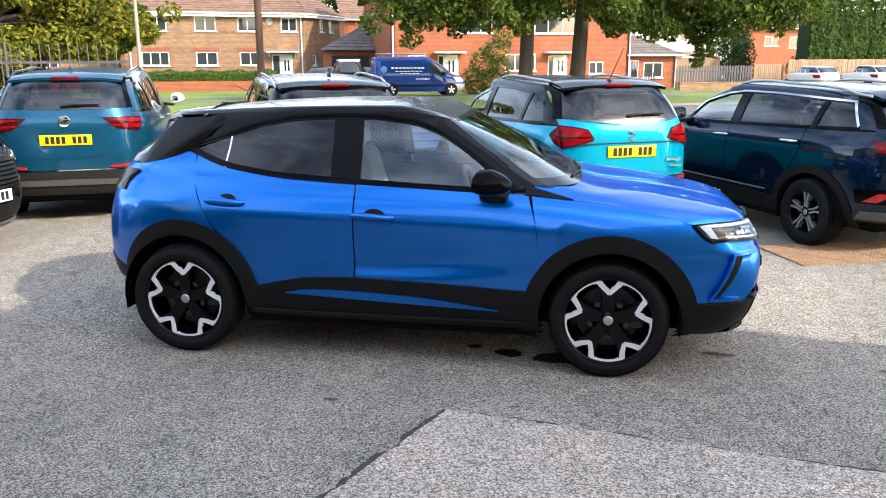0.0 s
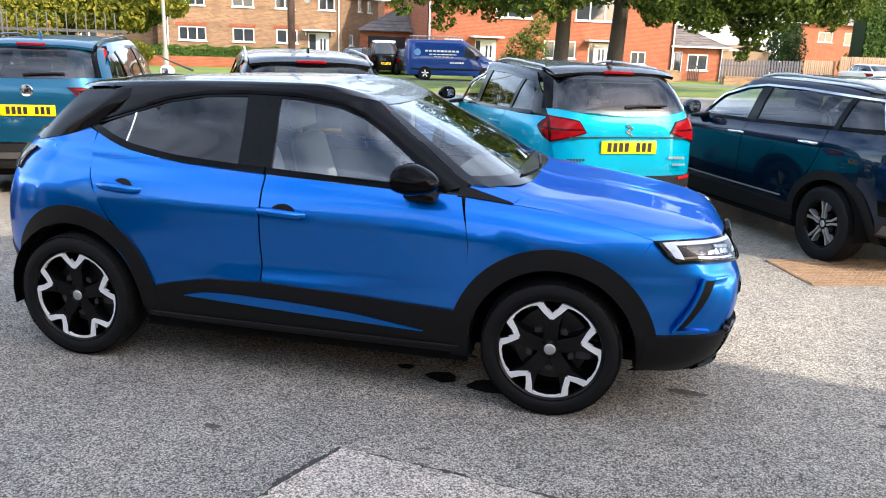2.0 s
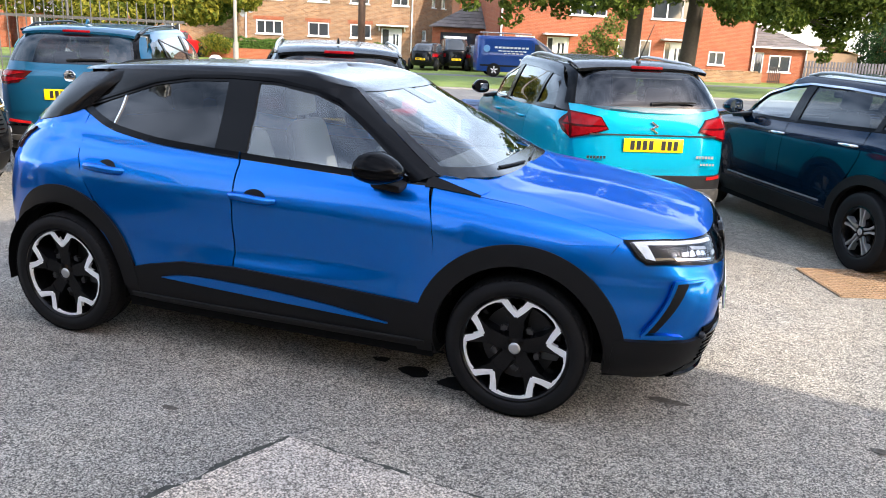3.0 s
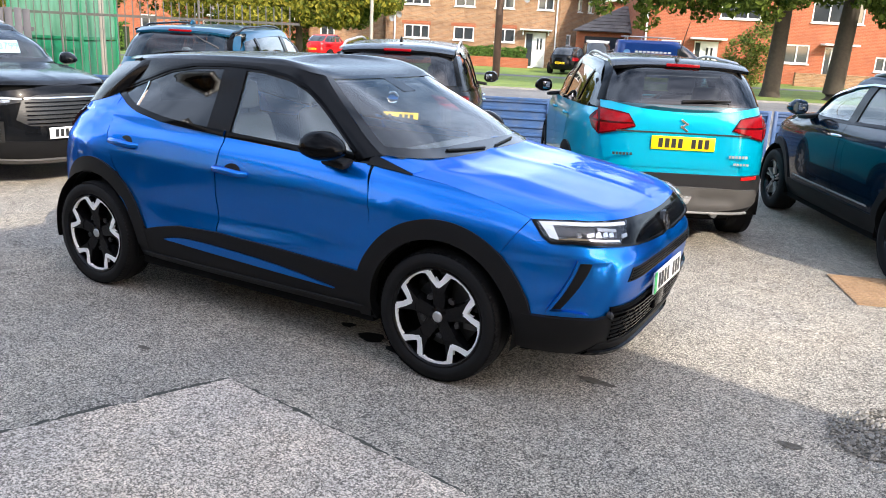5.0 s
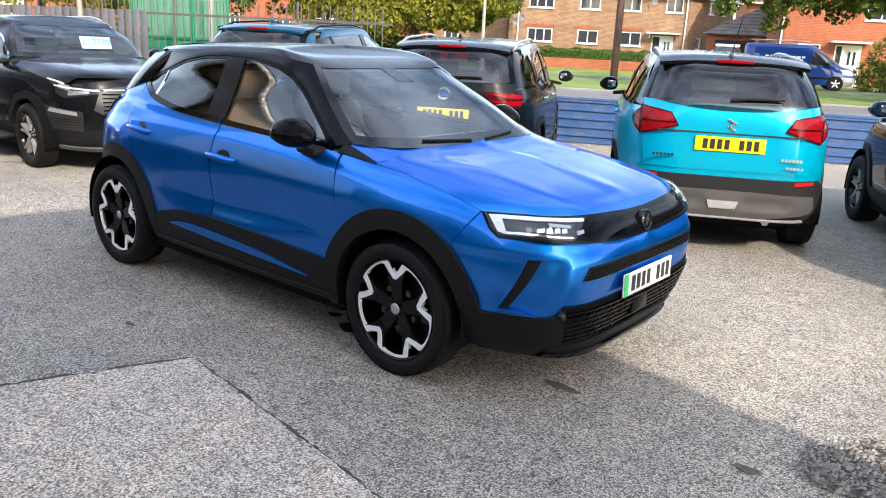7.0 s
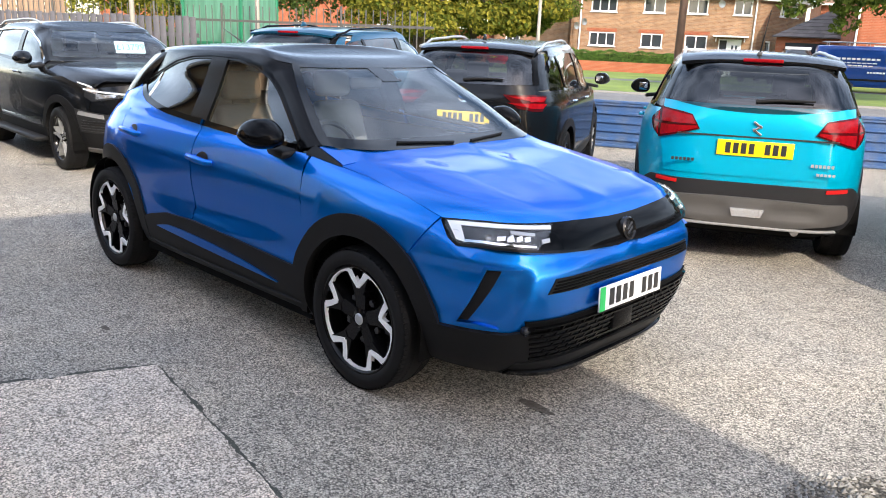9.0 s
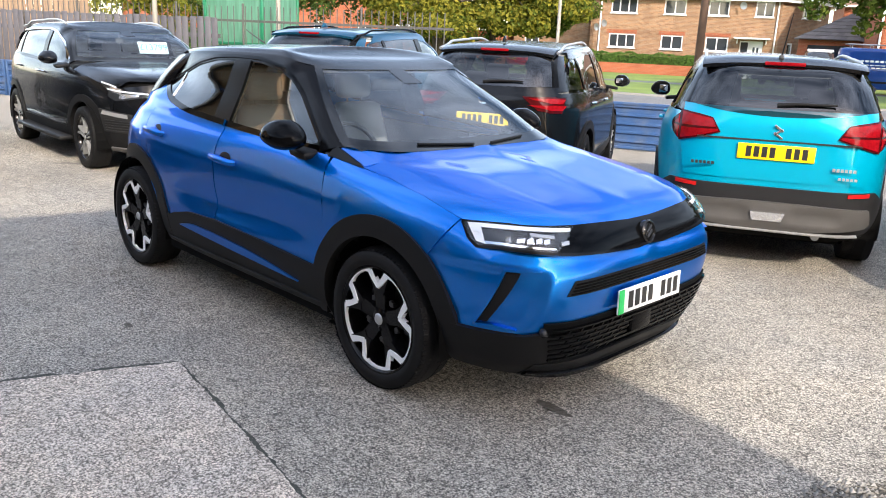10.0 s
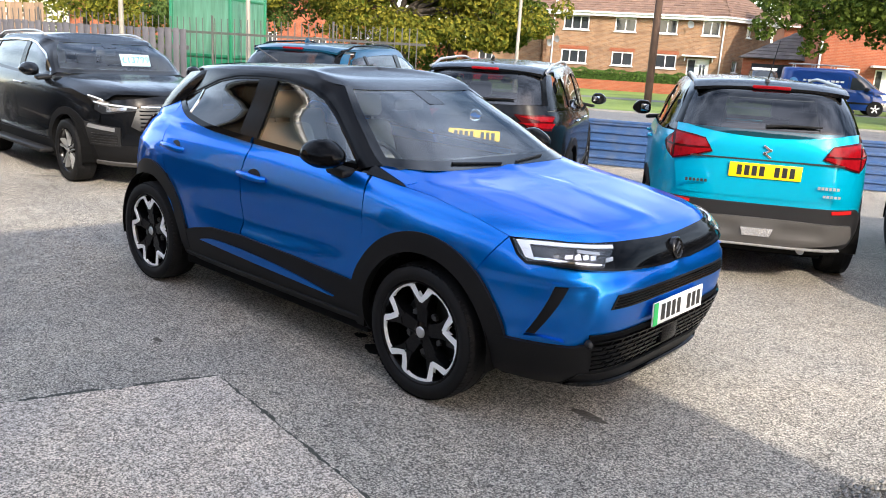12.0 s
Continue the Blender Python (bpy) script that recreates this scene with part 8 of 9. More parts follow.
def roof_slope(parent, low0, low1, top0, top1, mat_, courses=14, name="roof_slope"):
    """A tiled slope between its eaves line and its ridge line, laid in lapped courses."""
    a0, a1, b0, b1 = (Vector(v) for v in (low0, low1, top0, top1))
    n = (a1 - a0).cross(b0 - a0 if (b0 - a0).length > 0.1 else b1 - a0).normalized()
    if n.z < 0:
        n = -n
    vs, fs = [], []
    for k in range(courses):
        t0, t1 = k / courses, (k + 1.12) / courses
        l0, l1 = a0.lerp(b0, t0) + n * 0.05, a1.lerp(b1, t0) + n * 0.05
        h0, h1 = a0.lerp(b0, min(1, t1)) + n * 0.02, a1.lerp(b1, min(1, t1)) + n * 0.02
        L = (l1 - l0).length
        m = max(1, int(L / 0.33))
        off = 0.5 if k % 2 else 0.0
        for i in range(m):
            f0, f1 = max(0, (i + off - 0.5) / m), min(1, (i + off + 0.47) / m)
            b = len(vs)
            lift = n * random.uniform(-0.006, 0.010)
            vs += [l0.lerp(l1, f0) + lift, l0.lerp(l1, f1) + lift, h0.lerp(h1, f1), h0.lerp(h1, f0), l0.lerp(l1, f0) - n * 0.03, l0.lerp(l1, f1) - n * 0.03]
            fs += [(b, b + 1, b + 2, b + 3), (b + 4, b + 5, b + 1, b)]
    b = len(vs)
    vs += [a0 - n * 0.02, a1 - n * 0.02, b1 - n * 0.02, b0 - n * 0.02]
    fs.append((b, b + 1, b + 2, b + 3))
    ob = link_mesh(name, vs, fs, mat_, parent, "tiled roof slope")
    ob["kind"] = "stuff"
    return ob


def brown_house():
    h = thing("brown_brick_house", "two-storey brown brick house with tiled roof and white windows", "house", "houses over the road")
    in_street(h, 0, 0)
    g, e = far_z(47) - 0.02, 4.52
    F = (-7.2, 47.0)
    ups = [(-6.0, -4.4), (-2.80, -1.52), (-0.24, 0.95), (2.40, 3.42)]
    lows = [(-6.0, -4.38), (-2.82, -1.52), (-0.20, 1.10)]
    op = [(a0 - F[0], a1 - F[0], 3.40, 4.27) for a0, a1 in ups] + [(a0 - F[0], a1 - F[0], 1.34, 2.18) for a0, a1 in lows] + [(1.75 - F[0], 3.05 - F[0], g, 2.02)]
    w = wall_panel(h, F, (3.85, 47.0), g, e, op, M["brick_brown"])
    for k, (u0, u1, z0, z1) in enumerate(op[:-1]):
        window(w, u0, u1, z0, z1, 3 if u1 - u0 > 1.5 else 2, True, k)
        if k > 3:
            for i in range(int((u1 - u0 + 0.3) / 0.075)):
                box_part("brick", (0.065, 0.03, 0.22), (u0 - 0.13 + 0.075 * i, -0.006, z1 + 0.12), M["brick_orange"], w)
    u0 = op[-1][0]
    door(w, u0 + 0.55, u0 + 1.3, g, 2.02)
    window(w, u0, u0 + 0.55, g, 2.02, 1, False)
    can = new("porch_canopy")
    can.parent = h
    bm = bmesh.new()
    add_box(bm, (2.0, 0.75, 0.09), (2.4, 46.66, 2.17), bevel=0.02)
    part("canopy_slab", bm, M["upvc"], can)
    for x in (1.6, 3.2):
        box_part("bracket", (0.06, 0.5, 0.28), (x, 46.78, 2.0), M["upvc"], can, bevel=0.01)
    op2 = [(2.2, 2.75, 3.45, 4.25), (3.6, 4.2, 3.45, 4.25), (1.0, 1.6, 1.3, 2.0)]
    w2 = wall_panel(h, (3.85, 47.0), (6.7, 51.4), g, e, op2, M["brick_brown"])
    for k, o in enumerate(op2):
        window(w2, *o, 1, False, k)
    wall_panel(h, (6.7, 51.4), (6.7, 57.0), g, e, [], M["brick_brown"])
    wall_panel(h, (-7.2, 57.0), (-7.2, 47.0), g, e, [], M["brick_brown"])
    wall_panel(h, (6.7, 57.0), (-7.2, 57.0), g, e, [], M["brick_brown"])
    ev, rz = e - 0.05, 7.3
    A0, A1, A2, A3, A4 = (-7.55, 46.6, ev), (3.95, 46.6, ev), (7.1, 51.3, ev), (7.1, 57.4, ev), (-7.55, 57.4, ev)
    R0, R1 = (-3.5, 52.0, rz), (3.0, 52.0, rz)
    roof_slope(h, A0, A1, R0, R1, M["tile_brown"], 18)
    roof_slope(h, A1, A2, R1, R1, M["tile_brown"], 18)
    roof_slope(h, A2, A3, R1, R1, M["tile_brown"], 18)
    roof_slope(h, A3, A4, R1, R0, M["tile_brown"], 10)
    roof_slope(h, A4, A0, R0, R0, M["tile_brown"], 10)
    for p_, q_ in ((A0, A1), (A1, A2), (A2, A3)):
        tube_part("gutter", [p_, q_], 0.06, M["upvc"], h, "white gutter")
        bm = bmesh.new()
        mid = (Vector(p_) + Vector(q_)) / 2
        dd = Vector(q_) - Vector(p_)
        add_box(bm, (dd.length, 0.03, 0.20), (mid.x, mid.y + 0.06, ev - 0.10), (0, 0, math.degrees(math.atan2(dd.y, dd.x))))
        part("fascia", bm, M["upvc"], h)
    tube_part("downpipe", [(3.65, 46.93, ev), (3.65, 46.93, g)], 0.045, M["upvc"], h, "white downpipe")
    tube_part("downpipe", [(-6.6, 46.93, ev), (-6.6, 46.93, g)], 0.045, M["upvc"], h, "white downpipe")
    for x, z in ((-6.3, 2.75), (1.7, 4.0), (-6.75, 2.5)):
        vs, fs = revolve([(0.0, 0.05), (0.12, 0.03), (0.22, 0.0)], 18)
        dsh = link_mesh("satellite_dish", vs, fs, M["satin"], h, "grey satellite dish", smooth=True)
        dsh.matrix_local = pose(x, 46.6, z, 10, 0, -30)
    bm = bmesh.new()
    add_box(bm, (0.9, 0.55, 1.3), (3.0, 52.0, rz + 0.5), bevel=0.02)
    part("chimney", bm, M["brick_brown"], h)
    return h


def orange_house():
    h = thing("orange_brick_house", "two-storey orange brick house with white door canopies", "house", "houses over the road")
    in_street(h, 0, 0)
    g, e = far_z(41) - 0.02, 5.25
    F = (8.2, 41.0)
    op = [(17.05, 19.8, 3.2, 4.6), (12.2, 14.4, 3.2, 4.6), (20.75, 21.75, 0.78, 1.55), (15.2, 17.2, 1.0, 2.02), (18.0, 19.3, g, 1.95), (11.0, 12.3, g, 1.95), (9.2, 10.3, 1.0, 1.95)]
    op = [(a0 - F[0], a1 - F[0], z0, z1) for a0, a1, z0, z1 in op]
    w = wall_panel(h, F, (23.55, 41.0), g, e, op, M["brick_orange"])
    for k, o in enumerate(op):
        if k in (4, 5):
            door(w, o[0] + 0.42, o[1], o[2], o[3])
            window(w, o[0], o[0] + 0.42, o[2], o[3], 1, False)
            box_part("door_canopy", (o[1] - o[0] + 0.55, 0.7, 0.10), ((o[0] + o[1]) / 2, -0.34, o[3] + 0.14), M["upvc"], w, "white door canopy", bevel=0.02)
        else:
            window(w, *o, 3 if o[1] - o[0] > 1.8 else 2, True, k)
    wall_panel(h, (23.55, 41.0), (23.55, 50.0), g, e, [], M["brick_orange"])
    wall_panel(h, (8.2, 50.0), (8.2, 41.0), g, e, [], M["brick_orange"])
    wall_panel(h, (23.55, 50.0), (8.2, 50.0), g, e, [], M["brick_orange"])
    A0, A1, A2, A3 = (7.8, 40.6, e), (23.95, 40.6, e), (23.95, 50.4, e), (7.8, 50.4, e)
    R0, R1 = (7.8, 45.5, 8.0), (23.95, 45.5, 8.0)
    roof_slope(h, A0, A1, R0, R1, M["tile_brown"], 16)
    roof_slope(h, A2, A3, R1, R0, M["tile_brown"], 10)
    tube_part("gutter", [A0, A1], 0.06, M["upvc"], h, "white gutter")
    for x in (8.3, 23.45):
        tube_part("downpipe", [(x, 40.93, e), (x, 40.93, g)], 0.05, M["upvc"], h, "white downpipe")
    # garage lean-to on the near side
    gar = new("garage")
    gar.parent = h
    wall_panel(gar, (4.9, 46.0), (8.2, 46.0), g, 2.25, [(0.5, 2.9, g, 1.95)], M["brick_orange"])
    box_part("garage_door", (2.4, 0.05, 2.0), (6.6, 46.12, 1.0), M["pane"], gar)
    roof_slope(gar, (4.6, 45.6, 2.25), (8.2, 45.6, 2.25), (7.9, 48.5, 3.9), (8.2, 48.5, 3.9), M["tile_grey"], 8)
    return h


def bungalow():
    h = thing("brick_bungalow", "single-storey orange brick annexe with hipped grey tiled roof", "house", "houses over the road")
    in_street(h, 0, 0)
    g, e = far_z(41) - 0.02, 1.92
    F = (23.6, 41.3)
    op = [(24.7 - F[0], 26.1 - F[0], 0.52, 1.50), (23.75 - F[0], 24.35 - F[0], g, 1.62)]
    w = wall_panel(h, F, (27.0, 41.3), g, e, op, M["brick_orange"])
    window(w, *op[0], 2, True, 3)
    door(w, *op[1], mat_=M["pane"])
    wall_panel(h, (27.0, 41.3), (27.0, 46.0), g, e, [], M["brick_orange"])
    roof_slope(h, (23.3, 40.9, e), (27.4, 40.9, e), (24.2, 43.8, 3.3), (25.0, 43.8, 3.3), M["tile_grey"], 9)
    roof_slope(h, (27.4, 40.9, e), (27.4, 46.4, e), (25.0, 43.8, 3.3), (25.0, 43.8, 3.3), M["tile_grey"], 9)
    tube_part("gutter", [(23.3, 40.88, e), (27.4, 40.88, e)], 0.05, M["upvc"], h, "white gutter")
    tube_part("downpipe", [(26.95, 41.22, e), (26.95, 41.22, g)], 0.04, M["upvc"], h, "white downpipe")
    gate = thing("garden_gate", "black iron garden gate", "gate")
    in_street(gate, 23.7, 39.4, far_z(39.4))
    for k in range(7):
        box_part("gate_bar", (0.05, 0.03, 0.95), (0.08 + 0.11 * k, 0, 0.52), M["ink"], gate)
    for z in (0.15, 0.92):
        box_part("gate_rail", (0.82, 0.035, 0.06), (0.42, 0.005, z), M["ink"], gate)
    return h


def plain_house(a0, a1, n, e, rz, wall_mat, roof_mat, wins, label, depth=8.0, hip=0.0):
    h = thing("far_house", label, "house", "houses over the road")
    in_street(h, 0, 0)
    g = -0.14
    op = [(x0 - a0, x1 - a0, z0, z1) for x0, x1, z0, z1 in wins]
    w = wall_panel(h, (a0, n), (a1, n), g, e, op, wall_mat)
    for k, o in enumerate(op):
        window(w, *o, 2, False, k)
    wall_panel(h, (a1, n), (a1, n + depth), g, e, [], wall_mat)
    wall_panel(h, (a0, n + depth), (a0, n), g, e, [], wall_mat)
    roof_slope(h, (a0 - 0.3, n - 0.4, e), (a1 + 0.3, n - 0.4, e), (a0 - 0.3 + hip, n + depth / 2, rz), (a1 + 0.3 - hip, n + depth / 2, rz), roof_mat, 14)
    if hip:
        roof_slope(h, (a1 + 0.3, n - 0.4, e), (a1 + 0.3, n + depth, e), (a1 + 0.3 - hip, n + depth / 2, rz), (a1 + 0.3 - hip, n + depth / 2, rz), roof_mat, 12)
    tube_part("gutter", [(a0 - 0.3, n - 0.42, e), (a1 + 0.3, n - 0.42, e)], 0.06, M["upvc"], h, "white gutter")
    return h


brown_house()
orange_house()
bungalow()
plain_house(8.3, 17.0, 60, 4.75, 7.4, M["brick_orange"], M["tile_brown"], [(9.3, 10.4, 3.1, 4.1), (11.4, 12.6, 3.1, 4.1)], "far orange brick house behind the drive")
plain_house(33.0, 44.0, 60, 4.6, 7.6, M["render_white"], M["tile_grey"], [(35.6, 37.0, 3.3, 4.2), (38.6, 40.2, 3.2, 4.1)], "far rendered house behind the bungalow")
plain_house(45.5, 56.0, 60, 4.4, 7.4, M["brick_orange"], M["tile_grey"], [(47.5, 49.0, 2.8, 3.7), (50.2, 52.0, 2.6, 3.7)], "far brick house beside the conifer")
plain_house(-44.0, -20.5, 47, 4.6, 7.2, M["brick_orange"], M["tile_brown"], [(-41.0, -39.6, 1.0, 2.1), (-36.0, -34.5, 1.0, 2.1), (-31.0, -29.6, 1.0, 2.1), (-27.0, -26.2, 0.9, 2.2), (-23.5, -22.4, 1.0, 2.0)], "long orange brick house beyond the trees")
plain_house(-19.6, -13.6, 46, 2.1, 3.4, M["brick_orange"], M["tile_grey"], [(-18.9, -17.9, 0.9, 1.8)], "low brick garage with tiled roof beyond the trees")
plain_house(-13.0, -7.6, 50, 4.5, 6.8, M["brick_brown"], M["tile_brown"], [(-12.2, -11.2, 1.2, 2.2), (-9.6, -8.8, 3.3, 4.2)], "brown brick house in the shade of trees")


def garden_wall(a0, a1, n, h, mat_, label, coping=True):
    t = thing("garden_wall", label, "wall", "garden walls")
    L = a1 - a0
    box_part("wall", (L, 0.22, h + 0.05), (L / 2, 0, (h - 0.05) / 2), mat_, t)
    if coping:
        k = int(L / 0.24)
        for i in range(k):
            box_part("coping_brick", (0.225, 0.26, 0.07), (0.12 + 0.24 * i, 0, h + 0.036), mat_, t, bevel=0.008, seg=1)
    return in_street(t, a0, n, far_z(n))


garden_wall(-9.0, 2.0, 44.6, 0.58, M["brick_orange"], "low orange brick garden wall", False)
garden_wall(16.0, 23.2, 39.2, 0.62, M["brick_brown"], "low brown brick garden wall")
garden_wall(24.8, 38.0, 37.2, 0.40, M["brick_brown"], "low brown brick garden wall")
board_fence(25.0, 30.3, 37.9, 1.42, M["wood_grey"], "weathered grey picket fence", 0.06, 0.13)
board_fence(30.4, 32.5, 37.9, 1.50, M["wood_tan"], "brown close-board fence panel", 0.012, 0.13)
board_fence(32.6, 44.0, 37.6, 1.78, M["wood_tan"], "tan close-board timber fence", 0.012, 0.13)
board_fence(-30.0, -16.0, 14.5, 2.3, M["wood_tan"], "tan board fence beyond the yard", 0.012, 0.14)


def shed(a, n):
    t = thing("garden_shed", "orange timber shed with shallow roof", "shed")
    box_part("wall", (3.4, 2.4, 1.9), (1.7, 1.2, 0.95), M["wood_tan"], t)
    for s, x0 in ((1, 0.8), (-1, 2.6)):
        box_part("roof", (1.95, 2.7, 0.05), (x0, 1.2, 2.05), M["wood_tan"], t, rot=(0, -14 * s, 0), bevel=0.01)
    return in_street(t, a, n, far_z(n))


shed(28.0, 43.0)

# ---- trees, hedges, bushes ----
def leaves(centres, radii, count, size, rnd, flat=0.75):
    """Leaf quads spread through clumps: verts and faces."""
    c = np.array(centres)
    r = np.array(radii)
    k = rnd.choice(len(c), count, p=(r ** 2) / (r ** 2).sum())
    d = rnd.normal(size=(count, 3))
    d /= np.linalg.norm(d, axis=1, keepdims=True)
    rad = r[k] * rnd.uniform(0.45, 1.05, count) ** 0.6
    p = c[k] + d * rad[:, None] * np.array([1, 1, flat])
    n = d + rnd.normal(size=(count, 3)) * 0.7 + np.array([0, 0, 0.35])
    n /= np.linalg.norm(n, axis=1, keepdims=True)
    t = np.cross(n, rnd.normal(size=(count, 3)))
    t /= np.maximum(np.linalg.norm(t, axis=1, keepdims=True), 1e-6)
    b = np.cross(n, t)
    s = size * rnd.uniform(0.55, 1.25, (count, 1))
    fold = n * s * 0.18
    q = np.stack([p - t * s * 0.5, p - b * s * 0.36 + fold, p + t * s * 0.62, p + b * s * 0.36 + fold], 1).reshape(-1, 3)
    f = np.arange(count * 4).reshape(-1, 4)
    return q, f


def tree(a, n, trunk_h, trunk_r, crown, leaf_mat, seed, label, count=9000, size=0.17, lean=(0, 0), group="street trees"):
    """crown: clumps (da, dn, z, radius) about the trunk; limbs run to the larger ones."""
    rnd = np.random.default_rng(seed)
    t = thing("tree", label, "tree", group)
    in_street(t, a, n, far_z(n))
    bm = bmesh.new()
    top = Vector((lean[0], lean[1], trunk_h))
    pts = [Vector((0, 0, -0.05)), Vector((0, 0, 0.25)), top * 0.35, top * 0.7, top]
    add_tube(bm, pts, [trunk_r * 1.5, trunk_r * 1.12, trunk_r, trunk_r * 0.92, trunk_r * 0.8], 12)
    part("trunk", bm, M["bark"], t, "grey-brown trunk", smooth=True, auto=70)
    cl, rr = [], []
    for da, dn, z, r in crown:
        p = Vector((da, dn, z))
        mid = top.lerp(p, 0.5) + Vector((0, 0, 0.25))
        tube_part("limb", [top * 0.92, mid, p], [trunk_r * 0.42, trunk_r * 0.24, 0.03], M["bark"], t, "", 7)
        for i in range(7):
            q = p + Vector(rnd.normal(size=3) * np.array([0.6, 0.6, 0.38]) * r)
            cl.append(q)
            rr.append(r * rnd.uniform(0.35, 0.62))
            tube_part("twig", [mid.lerp(p, 0.6), q], [0.025, 0.008], M["bark"], t, "", 4) if i < 3 else None
    v, f = leaves([tuple(c) for c in cl], rr, count, size, rnd)
    ob = link_mesh("crown", v, f, leaf_mat, t, "leafy crown")
    return t


tree(10.75, 26.0, 4.6, 0.29, [(-5.4, -1.0, 3.25, 1.0), (-0.6, -1.6, 3.45, 1.0), (-4.2, 0.4, 5.15, 1.6), (-5.8, 0.0, 4.35, 1.4), (-4.6, -0.8, 3.55, 1.3), (-2.8, 0.5, 3.85, 1.5), (-1.6, -1.5, 3.55, 1.2), (-3.6, -2.0, 4.45, 1.6), (0.3, -1.0, 4.35, 1.5), (1.5, 1.5, 4.75, 1.6), (-1.0, 1.2, 5.8, 2.2), (-2.5, 1.0, 6.8, 2.4), (1.0, -0.5, 7.2, 2.6), (-1.4, -2.2, 5.8, 2.0), (-2.0, -2.6, 3.1, 0.8)], M["leaf_maple"], 11, "broad maple with low green foliage on the verge", 27000, 0.20, (0.15, 0.1))
tree(12.85, 25.6, 4.8, 0.31, [(2.3, -1.0, 3.25, 1.0), (4.3, 0.2, 3.15, 1.0), (8.4, -0.2, 3.45, 1.1), (-0.3, -1.8, 3.95, 1.3), (10.2, 0.3, 4.95, 1.6), (1.4, -1.2, 3.85, 1.3), (3.2, 0.6, 3.95, 1.5), (5.2, -0.5, 3.65, 1.5), (6.4, 0.3, 3.15, 1.3), (7.4, -0.6, 4.15, 1.6), (9.2, 0.4, 4.25, 1.4), (5.9, 0.1, 2.45, 0.9), (3.4, -1.6, 4.95, 1.8), (0.8, 1.2, 6.3, 2.2), (4.6, 0.8, 6.0, 2.2), (8.0, 0.2, 5.35, 1.9), (10.8, -0.2, 3.95, 1.1), (0.4, -2.6, 3.15, 0.7)], M["leaf_maple"], 12, "broad maple with long overhanging boughs on the verge", 31000, 0.20, (0.2, -0.1))
tree(-9.7, 27.0, 3.2, 0.33, [(-2.2, -1.0, 2.9, 1.5), (-0.6, -1.4, 2.7, 1.3), (1.4, -1.0, 2.8, 1.5), (3.2, -0.4, 2.9, 1.4), (4.9, -0.2, 3.1, 1.2), (-3.4, 0.2, 3.4, 1.7), (0.2, 0.5, 4.2, 2.0), (2.6, 0.2, 4.3, 2.0), (-2.0, 0.8, 4.8, 2.2), (4.6, 0.6, 4.4, 1.5), (1.0, -0.6, 5.6, 2.3)], M["leaf_turning"], 13, "maple turning yellow beside the road", 30000, 0.19)
tree(-7.9, 28.5, 3.0, 0.15, [(0.4, 0.2, 3.0, 1.2), (1.8, 0.4, 2.7, 1.2), (2.9, 0.2, 3.1, 1.2), (-1.0, 0.4, 3.5, 1.4), (1.2, 0.3, 4.4, 1.8)], M["leaf_maple"], 14, "slender green tree beside the road", 14000, 0.18)
tree(-17.3, 27.0, 2.6, 0.13, [(-1.6, 0.0, 2.5, 1.2), (0.3, -0.5, 2.7, 1.2), (2.0, 0.0, 2.7, 1.3), (3.6, 0.2, 2.9, 1.2), (-0.6, 0.4, 3.6, 1.6), (2.4, 0.3, 3.9, 1.6), (-4.0, 0.3, 3.0, 1.3)], M["leaf_far"], 15, "small green tree on the grass", 8000, 0.18)
tree(-27.0, 29.0, 2.6, 0.18, [(-2.0, 0.0, 2.6, 1.6), (0.5, -0.5, 2.8, 1.6), (2.6, 0.0, 2.7, 1.6), (5.0, 0.2, 3.0, 1.5), (0.6, 0.4, 4.2, 2.2)], M["leaf_turning"], 16, "bushy tree behind the fence", 7000, 0.2)
tree(9.0, 66.0, 6.5, 0.3, [(0, 0, 7.5, 2.4), (-2, 0, 7.0, 1.8), (2.4, 0.5, 7.2, 2.0), (5.0, 1.0, 6.8, 1.8)], M["leaf_far"], 17, "far tree behind the houses", 4000, 0.3)


def clipped_hedge(a0, a1, n, h, w, mat_, label, count, size, seed, z0=None, bumps=0.06):
    rnd = np.random.default_rng(seed)
    t = thing("hedge", label, "hedge", "hedges")
    L = a1 - a0
    bm = bmesh.new()
    add_box(bm, (L - 0.1, w * 0.7, h * 0.9), (L / 2, 0, h * 0.45))
    part("hedge_core", bm, M["hedge_core"], t)
    x, y, z = rnd.uniform(0, L, count), rnd.uniform(-w / 2, w / 2, count), rnd.uniform(0.02, h, count)
    side = rnd.random(count)
    wob = bumps * np.sin(x * 3.1 + 1.3) + bumps * 0.7 * np.sin(x * 7.7)
    front = side < 0.62
    y = np.where(front, -w / 2 + rnd.normal(0, 0.03, count) + wob * 0.6, y)
    z = np.where(front, z, h + rnd.normal(0, 0.03, count) + wob)
    p = np.stack([x, y, z], 1)
    nn = np.where(front[:, None], np.array([0, -1, 0.3]), np.array([0, -0.2, 1])) + rnd.normal(size=(count, 3)) * 0.6
    nn /= np.linalg.norm(nn, axis=1, keepdims=True)
    tt = np.cross(nn, rnd.normal(size=(count, 3)))
    tt /= np.linalg.norm(tt, axis=1, keepdims=True)
    bb = np.cross(nn, tt)
    s = size * rnd.uniform(0.6, 1.3, (count, 1))
    q = np.stack([p - tt * s * 0.5, p - bb * s * 0.35, p + tt * s * 0.6, p + bb * s * 0.35], 1).reshape(-1, 3)
    ob = link_mesh("hedge_leaves", q, np.arange(count * 4).reshape(-1, 4), mat_, t)
    ob["kind"] = "stuff"
    return in_street(t, a0, n, far_z(n))


